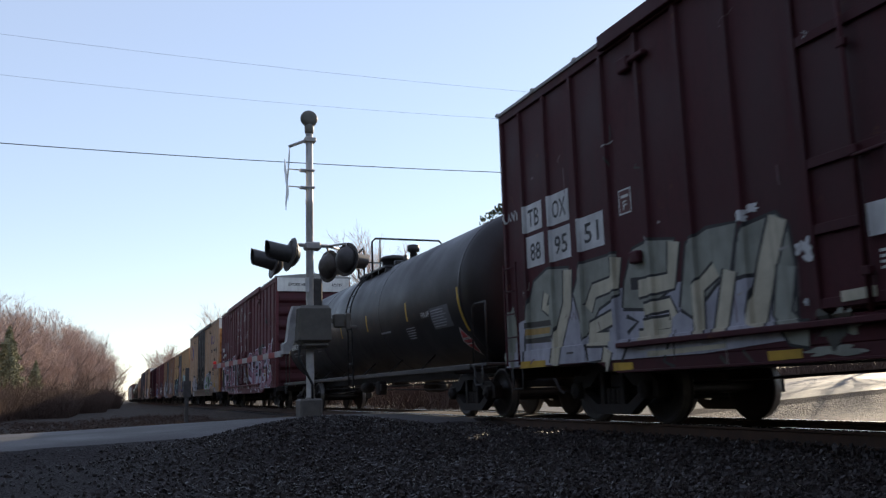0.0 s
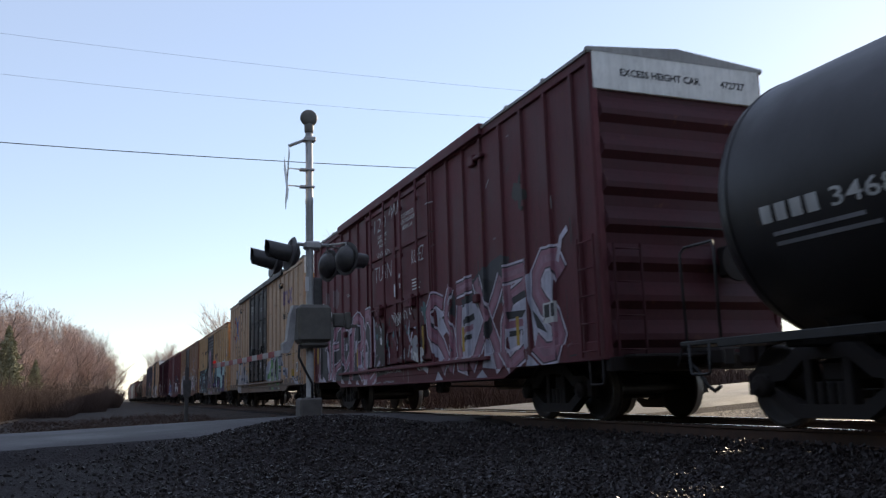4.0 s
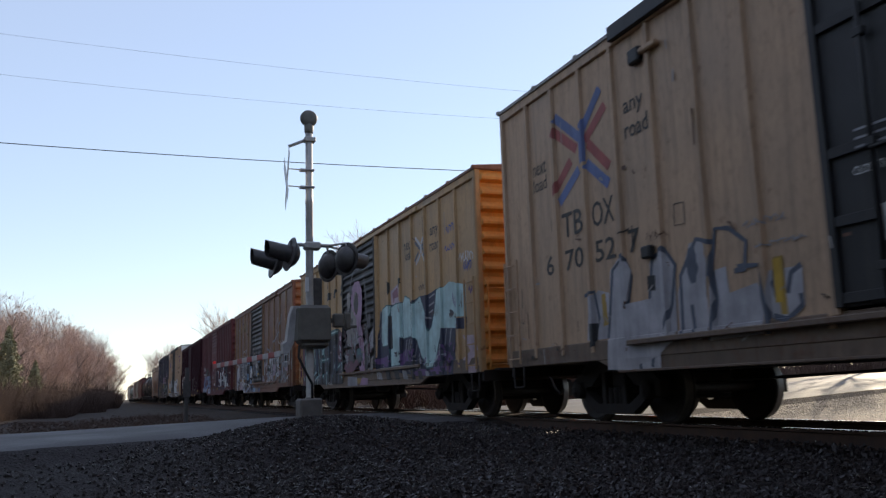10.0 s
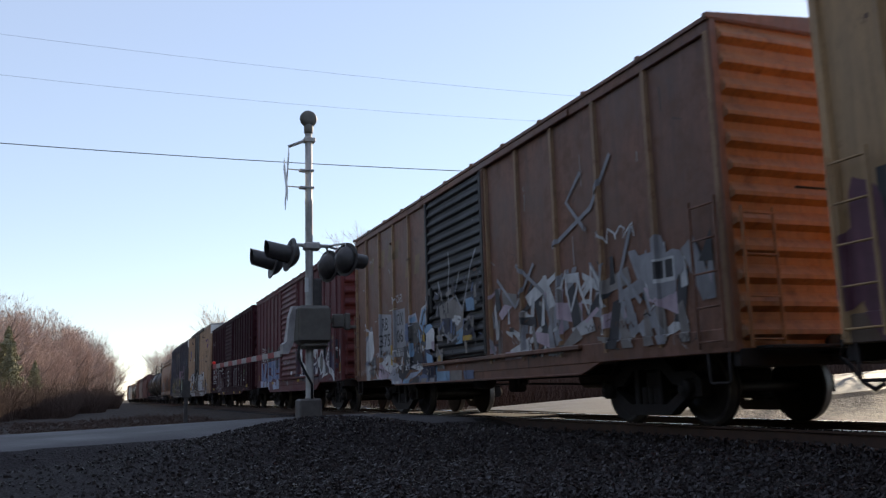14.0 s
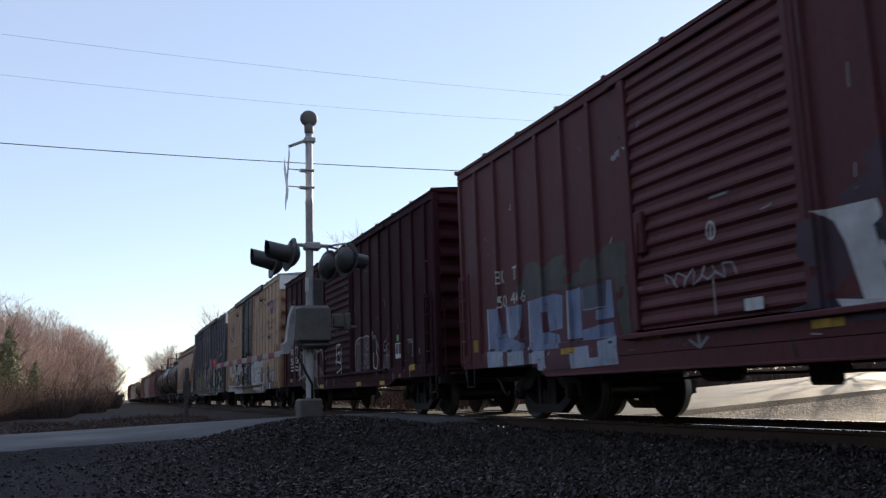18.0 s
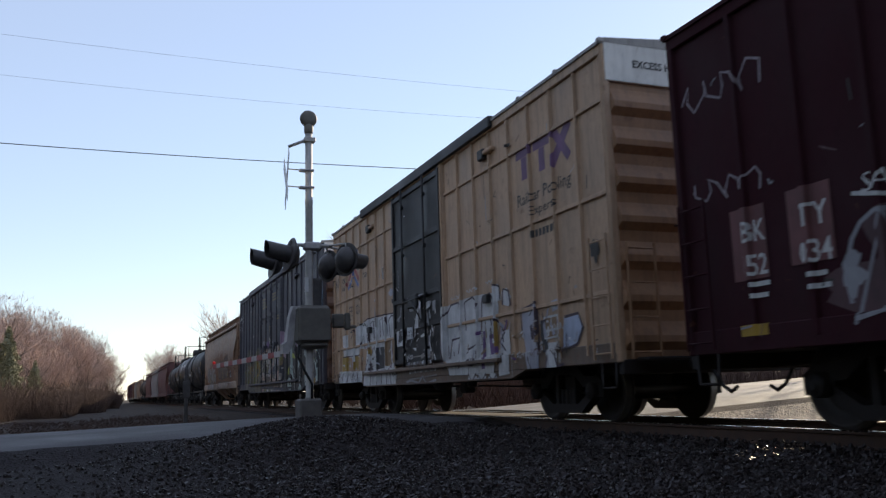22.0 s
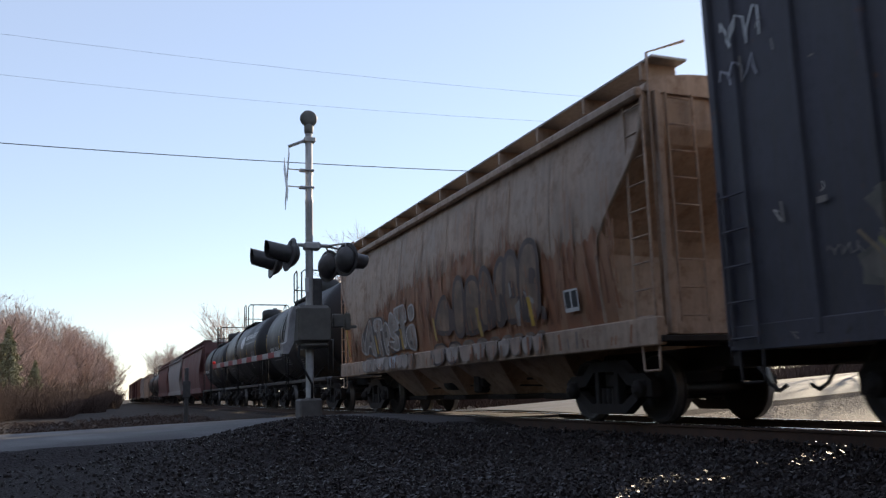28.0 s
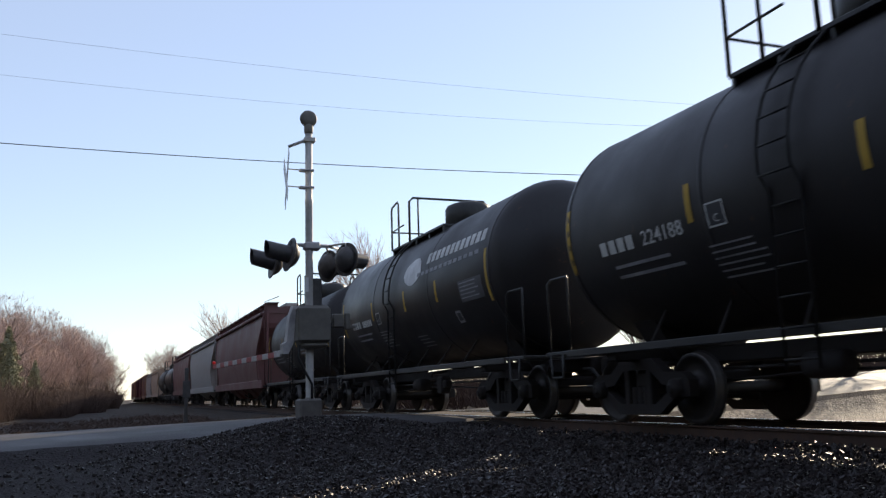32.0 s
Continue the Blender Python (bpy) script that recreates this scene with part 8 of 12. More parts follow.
items = [
    P(NAVY, (-1.5, 2.46), (-1.73, 2.54), (-2.44, 2.59), (-3.9, 2.51), (-4.45, 2.57), (-4.98, 2.54), (-5.43, 2.61), (-5.93, 2.59), (-6.52, 2.33), (-6.31, 0.79), (-4.37, 0.85), (-1.34, 1.09)),
    B(PURPLE, -5.61, 1.22, 0.21, 0.14, 250, 0.4), B(PURPLE, -5.99, 1.08, 0.25, 0.20, 233, 0.4), B(PURPLE, -3.43, 1.28, 0.38, 0.13, 219, 0.4), B(PURPLE, -1.81, 1.27, 0.43, 0.11, 206, 0.4),
    B(PURPLE, -5.36, 0.92, 0.29, 0.09, 280, 0.4), B(PURPLE, -4.38, 0.92, 0.54, 0.07, 267, 0.4), P(PALEPINK, (-2.39, 2.91), (-2.97, 3.03), (-3.03, 2.73), (-3.23, 2.54), (-2.44, 2.59)),
    B(PINK, -2.62, 2.66, 0.06, 0.04, 251, 0.1), P(PINK, (-2.52, 2.86), (-2.91, 2.96), (-2.96, 2.73), (-2.55, 2.7)),
    P(AQUA, (-1.7, 2.55), (-2.03, 2.61), (-2.38, 2.58), (-2.32, 2.32), (-2.21, 1.64), (-1.7, 1.63), (-1.6, 1.8)),
    S(TEALI, 0.03, (-1.7, 2.55), (-2.03, 2.61), (-2.38, 2.58), (-2.32, 2.32), (-2.21, 1.64), (-1.7, 1.63), (-1.6, 1.8), (-1.7, 2.55)),
    P(AQUA, (-2.41, 2.54), (-2.77, 2.58), (-3.27, 2.55), (-3.27, 1.74), (-3.1, 1.77), (-3.06, 1.14), (-2.34, 1.12), (-2.32, 1.53), (-2.49, 1.55), (-2.45, 2.07), (-2.35, 2.32)),
    S(TEALI, 0.03, (-2.41, 2.54), (-2.77, 2.58), (-3.27, 2.55), (-3.27, 1.74), (-3.1, 1.77), (-3.06, 1.14), (-2.34, 1.12), (-2.32, 1.53), (-2.49, 1.55), (-2.45, 2.07), (-2.35, 2.32), (-2.41, 2.54)),
    P(AQUA, (-3.27, 2.54), (-3.44, 2.69), (-3.76, 2.59), (-3.84, 2.4), (-3.81, 1.74), (-3.27, 1.72)),
    S(TEALI, 0.03, (-3.27, 2.54), (-3.44, 2.69), (-3.76, 2.59), (-3.84, 2.4), (-3.81, 1.74), (-3.27, 1.72), (-3.27, 2.54)),
    P(AQUA, (-3.98, 2.44), (-4.45, 2.57), (-4.83, 2.02), (-4.94, 1.77), (-5.11, 1.86), (-5.28, 2.15), (-5.44, 2.6), (-5.8, 2.6), (-5.73, 1.81), (-5.51, 1.51), (-5.31, 1.14), (-5.22, 1.01), (-4.9, 1), (-4.66, 1.08), (-4.43, 1.28), (-4.19, 1.62), (-3.96, 1.72)),
    S(TEALI, 0.03, (-3.98, 2.44), (-4.45, 2.57), (-4.83, 2.02), (-4.94, 1.77), (-5.11, 1.86), (-5.28, 2.15), (-5.44, 2.6), (-5.8, 2.6), (-5.73, 1.81), (-5.51, 1.51), (-5.31, 1.14), (-5.22, 1.01), (-4.9, 1), (-4.66, 1.08), (-4.43, 1.28), (-4.19, 1.62), (-3.96, 1.72), (-3.98, 2.44)),
    P(AQUA, (-5.67, 2.56), (-6.17, 2.67), (-6.99, 2.51), (-6.99, 1.91), (-6.48, 1.93), (-6.43, 1.72), (-5.63, 1.78)), P(NAVY, (-6.51, 1.9), (-7.01, 1.89), (-6.98, 1.66), (-6.48, 1.7)),
    B(CHAR, -6.23, 2.03, 0.12, 0.06, 228, 0.3), scrawl(PURPLE, -6.3, -6.58, 2.09, 2.44, 0.03, 5, 2),
    P(PALEPINK, (-6.76, 1.55), (-7.29, 1.53), (-7.47, 1.25), (-7.09, 0.98), (-6.77, 1.12), (-7.13, 1.24)), P(PALEPINK, (-7.09, 0.96), (-7.47, 1), (-7.44, 0.78), (-7.07, 0.79)),
    scrawl(PURPLE, -7.14, -7.36, 2.31, 2.47, 0.05, 3, 2), scrawl(BLUE, -5.99, -6.48, 3.27, 3.42, 0.03, 9, 4), scrawl(BLUE, -6.08, -6.49, 3.62, 3.85, 0.03, 11, 3),
    scrawl(BLUE, -6.92, -7.3, 2.75, 2.98, 0.04, 10, 4), scrawl(WHT, -6.74, -7.39, 2.92, 3.16, 0.03, 8, 5), P(NAVY, (-4.94, 2.55), (-5.4, 2.59), (-5.25, 2.12), (-4.95, 1.78), (-4.84, 2.02)),
    S(GREYI, 0.04, (-5.01, 2.47), (-5.34, 2.52)), S(GREYI, 0.04, (-4.99, 2.3), (-5.3, 2.35)), S(GREYI, 0.04, (-4.97, 2.15), (-5.22, 2.19)), S(GREYI, 0.04, (-4.88, 2.06), (-5.12, 2.03)),
    S(GREYI, 0.04, (-5.74, 1.78), (-5.64, 1.44)), S(GREYI, 0.04, (-5.96, 1.77), (-5.84, 1.41)), S(GREYI, 0.04, (-6.21, 1.75), (-6.07, 1.38)), S(GREYI, 0.04, (-3.52, 1.68), (-3.38, 1.32)),
    S(GREYI, 0.04, (-3.7, 1.69), (-3.61, 1.43)), S(GREYI, 0.04, (-3.85, 1.67), (-3.72, 1.45)), S(GREYI, 0.04, (-4.23, 1.59), (-4.05, 1.26)), S(GREYI, 0.04, (-4.39, 1.35), (-4.23, 1.18)),
    S(GREYI, 0.04, (-1.58, 2.53), (-1.46, 2.14)), S(GREYI, 0.04, (-1.65, 2.19), (-1.45, 1.82)), P(CHAR, (-2.29, 2.33), (-2.45, 2.32), (-2.47, 2.04), (-2.29, 2.05)),
    P(CHAR, (-2.32, 1.87), (-2.48, 1.86), (-2.48, 1.55), (-2.31, 1.57)), P(CHAR, (-3.87, 2.5), (-3.98, 2.5), (-3.91, 1.73), (-3.82, 1.73)),
    P(GREYI, (-1.19, 1.08), (-1.58, 1.06), (-1.76, 0.83), (-1.34, 0.84)), P(CHAR, (-1.95, 1.05), (-2.3, 1.03), (-2.46, 0.81), (-2.09, 0.82)),
    P(CHAR, (-2.63, 1.02), (-2.95, 1.01), (-3.08, 0.8), (-2.76, 0.81)), P(GREYI, (-3.24, 1), (-3.53, 0.99), (-3.65, 0.79), (-3.35, 0.8)),
    P(CHAR, (-3.8, 0.98), (-4.05, 0.97), (-4.16, 0.78), (-3.89, 0.78)), P(CHAR, (-4.29, 0.96), (-4.53, 0.95), (-4.62, 0.77), (-4.38, 0.77)),
    P(GREYI, (-4.75, 0.94), (-4.96, 0.93), (-5.05, 0.76), (-4.82, 0.77)), P(CHAR, (-5.16, 0.92), (-5.36, 0.92), (-5.44, 0.75), (-5.23, 0.76)),
    P(CHAR, (-5.54, 0.91), (-5.72, 0.9), (-5.79, 0.75), (-5.6, 0.75)), S(GREYI, 0.06, (-2.34, 1.1), (-4.02, 1.07)), B(DULLBLK, -3.13, 3.05, 0.07, 0.10, 220, 0.3),
    B(DULLBLK, -2.29, 3.02, 0.05, 0.16, 282, 0.3), scrawl(DULLBLK, -4.37, -4.71, 2.69, 2.82, 0.03, 4, 3),
    P(CHAR, (7.13, 2.37), (4.45, 2.4), (2.61, 2.41), (1.95, 2.15), (2.03, 0.79), (7.18, 0.85)), B(PLUM, 7.22, 1.51, 0.39, 0.59, 203, 0.4),
    S(TEALI, 0.16, (7.1, 1), (6.75, 2.16), (6.3, 2.25), (6.17, 1.34)), S(AQUA, 0.05, (7.1, 1), (6.75, 2.16), (6.3, 2.25), (6.17, 1.34)),
    S(TEALI, 0.16, (5.77, 2.23), (5.7, 1.39), (5.29, 2.17)), S(AQUA, 0.05, (5.77, 2.23), (5.7, 1.39), (5.29, 2.17)), S(TEALI, 0.16, (5.19, 2.15), (4.83, 1.33), (4.64, 2.25)),
    S(AQUA, 0.05, (5.19, 2.15), (4.83, 1.33), (4.64, 2.25)), S(TEALI, 0.16, (4.3, 2.29), (4.44, 1.72)), S(AQUA, 0.05, (4.3, 2.29), (4.44, 1.72)),
    S(TEALI, 0.16, (3.89, 2.33), (3.88, 1.74), (3.58, 2.34)), S(AQUA, 0.05, (3.89, 2.33), (3.88, 1.74), (3.58, 2.34)), S(TEALI, 0.16, (3.51, 2.33), (2.66, 2.34)),
    S(AQUA, 0.05, (3.51, 2.33), (2.66, 2.34)), S(TEALI, 0.16, (3.35, 1.18), (2.99, 1.42), (2.81, 1.26), (2.3, 1.39), (2.13, 0.93)),
    S(AQUA, 0.05, (3.35, 1.18), (2.99, 1.42), (2.81, 1.26), (2.3, 1.39), (2.13, 0.93)), S(TEALI, 0.16, (6.25, 1.62), (5.99, 1.05), (5.19, 1.36), (5.15, 0.83)),
    S(AQUA, 0.05, (6.25, 1.62), (5.99, 1.05), (5.19, 1.36), (5.15, 0.83)), S(TEALI, 0.16, (4.43, 1.05), (4.02, 1.19), (3.99, 0.79)), S(AQUA, 0.05, (4.43, 1.05), (4.02, 1.19), (3.99, 0.79)),
    S(TEALI, 0.16, (4.54, 1.56), (3.6, 1.59)), S(AQUA, 0.05, (4.54, 1.56), (3.6, 1.59)), S(TEALI, 0.16, (5.51, 0.93), (4.85, 1.16)), S(AQUA, 0.05, (5.51, 0.93), (4.85, 1.16)),
    S(SLATE_I, 0.12, (6.76, 0.89), (6.54, 1.36), (6.6, 1.9)), S(SLATE_I, 0.12, (6.07, 0.88), (5.86, 1.4), (5.91, 1.91)), S(SLATE_I, 0.12, (5.44, 0.88), (5.23, 1.43), (5.28, 1.92)),
    S(SLATE_I, 0.12, (4.86, 0.87), (4.66, 1.46), (4.69, 1.93)), S(SLATE_I, 0.12, (4.32, 0.87), (4.13, 1.49), (4.16, 1.95)), S(SLATE_I, 0.12, (3.83, 0.86), (3.63, 1.52), (3.66, 1.96)),
    S(SLATE_I, 0.12, (3.36, 0.86), (3.17, 1.54), (3.2, 1.96)), S(SLATE_I, 0.12, (2.93, 0.85), (2.75, 1.56), (2.76, 1.97)), S(SLATE_I, 0.12, (2.53, 0.85), (2.35, 1.59), (2.36, 1.98)),
    P(PLUM, (2.56, 2.31), (1.9, 2.25), (1.93, 1.42), (2.66, 1.45)), B(PALEPINK, 2.39, 2.12, 0.10, 0.07, 248, 0.3), B(PALEPINK, 2.17, 1.97, 0.09, 0.07, 283, 0.3),
    B(PALEPINK, 2.37, 1.79, 0.10, 0.07, 201, 0.3), B(PALEPINK, 2.13, 1.62, 0.09, 0.07, 243, 0.3), B(PALEPINK, 2.52, 1.59, 0.10, 0.07, 221, 0.3),
    scrawl(WHT, 5.61, 4.86, 0.94, 1.01, 0.015, 4, 5), scrawl(WHT, 3.76, 3.32, 0.78, 0.88, 0.018, 5, 6), S(DKGREY, 0.1, (1.07, 3.24), (0.72, 3.7), (0.42, 3.89), (0.04, 3.82)),
    S(DKGREY, 0.1, (-0.43, 3.5), (-0.59, 3.04), (-0.61, 2.53), (-0.81, 2.16)), P(GREYI, (1.3, 2.22), (0.21, 2.2), (0.15, 1.85), (0.69, 1.74), (1.24, 1.83)),
    P(ASHI, (0.8, 2.91), (0.57, 2.66), (0.29, 2.53), (0.21, 2.18), (0.66, 2.02), (1.22, 2.03), (1.38, 2.24), (1.04, 2.32), (0.87, 2.48), (0.92, 2.68)),
    P(ASHI, (1.22, 3.29), (0.96, 3.28), (0.94, 2.88), (1.18, 2.74), (1.28, 3.03)),
    P(DUSKPINK, (0.88, 3.06), (0.71, 3.37), (0.46, 3.51), (0.04, 3.49), (-0.21, 3.25), (-0.25, 2.98), (-0.18, 2.59), (-0.09, 2.32), (-0.31, 1.99), (-0.4, 1.59), (-0.42, 1), (-0.18, 1.02), (-0.05, 1.47), (0.16, 1.91), (0.28, 2.28), (0.35, 2.51), (0.74, 2.76)),
    B(DULLBLK, 0.35, 2.92, 0.23, 0.31, 238, 0.05), S(ASHI, 0.05, (0.34, 3.24), (0.51, 3.05), (0.66, 2.81), (0.58, 2.63)), B(DULLBLK, 0.78, 2.46, 0.09, 0.08, 288, 0.2),
    B(PLUM, 0.94, 1.23, 0.64, 0.17, 294, 0.3), P(SLATE_I, (0.44, 1.66), (-0.26, 1.61), (-0.26, 1.34), (0.4, 1.36)), P(DKGREY, (1.36, 1.72), (0.61, 1.68), (0.61, 1.38), (1.35, 1.4)),
    P(ICEWHITE, (0.71, 1.71), (0.54, 1.72), (0.54, 1.55), (0.72, 1.54)), P(TEALI, (0.27, 1.69), (-0.12, 1.69), (-0.1, 1.52), (0.28, 1.52)), B(DKGREY, 0.15, 1.39, 0.24, 0.09, 247, 0.3),
    P(GREYI, (-0.84, 1.92), (-1.25, 2.16), (-1.21, 1.67), (-0.92, 1.51)), P(ASHI, (-0.96, 1.36), (-1.18, 1.43), (-1.13, 1.04), (-0.91, 1.01)),
    P(CHAR, (-0.48, 2.18), (-0.75, 2.17), (-0.7, 1.08), (-0.46, 1.05)), S(ASHI, 0.03, (1.24, 2.26), (1.1, 1.81)), S(ASHI, 0.03, (1.08, 2.15), (0.93, 1.83)),
    S(ASHI, 0.03, (0.92, 2.04), (0.76, 1.84)), S(ASHI, 0.03, (0.74, 2.16), (0.6, 1.85)), S(ASHI, 0.03, (0.59, 2.06), (0.44, 1.86)), S(ASHI, 0.03, (0.44, 1.96), (0.29, 1.87)),
    B(ASHI, 1.13, 1.95, 0.21, 0.12, 251, 0.5), B(GREYI, 1.33, 1.52, 0.14, 0.15, 209, 0.5), B(ASHI, 0.78, 1.03, 0.27, 0.06, 247, 0.5), B(DUSKPINK, -0.05, 1.14, 0.15, 0.09, 220, 0.5),
    B(ASHI, -0.68, 1.66, 0.09, 0.21, 287, 0.5), B(ASHI, -0.85, 1.06, 0.12, 0.09, 243, 0.5), B(DKGREY, -0.91, 2.4, 0.09, 0.16, 254, 0.5), B(DKGREY, 0.77, 3.29, 0.09, 0.12, 245, 0.5),
    P(GREYI, (1.48, 0.99), (0.52, 0.94), (0.51, 0.72), (1.51, 0.73)), P(OCHRE, (0.53, 0.91), (0.09, 0.92), (0.14, 0.77), (0.5, 0.77)),
    P(DUSKPINK, (0.09, 0.91), (-0.51, 0.9), (-0.48, 0.73), (0.27, 0.73))]
items += shard_field([CHAR, TEALI, DKGREY, AQUA, NAVY, PLUM], 6.8, 2.2, 1.0, 2.2, 70, 84, 0.04, 0.15) + shard_field([ASHI, GREYI, PLUM, DKGREY, DULLBLK, MAUVE], 1.5, -1.1, 1.2, 2.3, 80, 85, 0.04, 0.16) + shard_field([NAVY, PURPLE, SLATE_I, CHAR, LAV], -1.7, -7.2, 1.0, 1.45, 60, 86, 0.04, 0.15)
lay(car_e, on_e, items, "graffiti", "aqua, navy and pink graffiti")

# F: rust-stained car; ghost of old lettering, number plate, tangled piece
f_items = [P(ink((0.21, 0.125, 0.055)), (y + 0.12, z), (y - 0.2, z), (y - 0.3, z + 0.42), (y, z + 0.42)) for y, z in ((6.1, 3.55), (5.2, 3.6), (4.6, 3.65), (4.1, 3.65), (3.3, 3.1), (2.7, 3.1))]
f_items += [P(GREYI, (5.44, 1.38), (4.55, 1.36), (4.50, 2.36), (5.42, 2.46)), P(GREYI, (4.36, 1.35), (3.45, 1.3), (3.5, 2.42), (4.34, 2.44))] + fitted("RB", 5.24, 4.78, 2.02, 2.32, [(BLK, 0.01)]) + fitted("OX", 4.10, 3.64, 2.05, 2.34, [(BLK, 0.01)]) + fitted("375", 5.36, 4.62, 1.62, 1.92, [(BLK, 0.01)]) + fitted("06", 4.12, 3.66, 1.66, 1.96, [(BLK, 0.01)]) + fitted("157300", 4.2, 3.6, 1.42, 1.54, [(DULLBLK, 0.006)]) + fitted("62700", 4.15, 3.6, 1.22, 1.34, [(DULLBLK, 0.006)]) + fitted("LD LMT", 5.3, 4.75, 1.44, 1.54, [(DULLBLK, 0.006)])
lay(car_f, on_f, f_items, label="grey number plate with black figures")
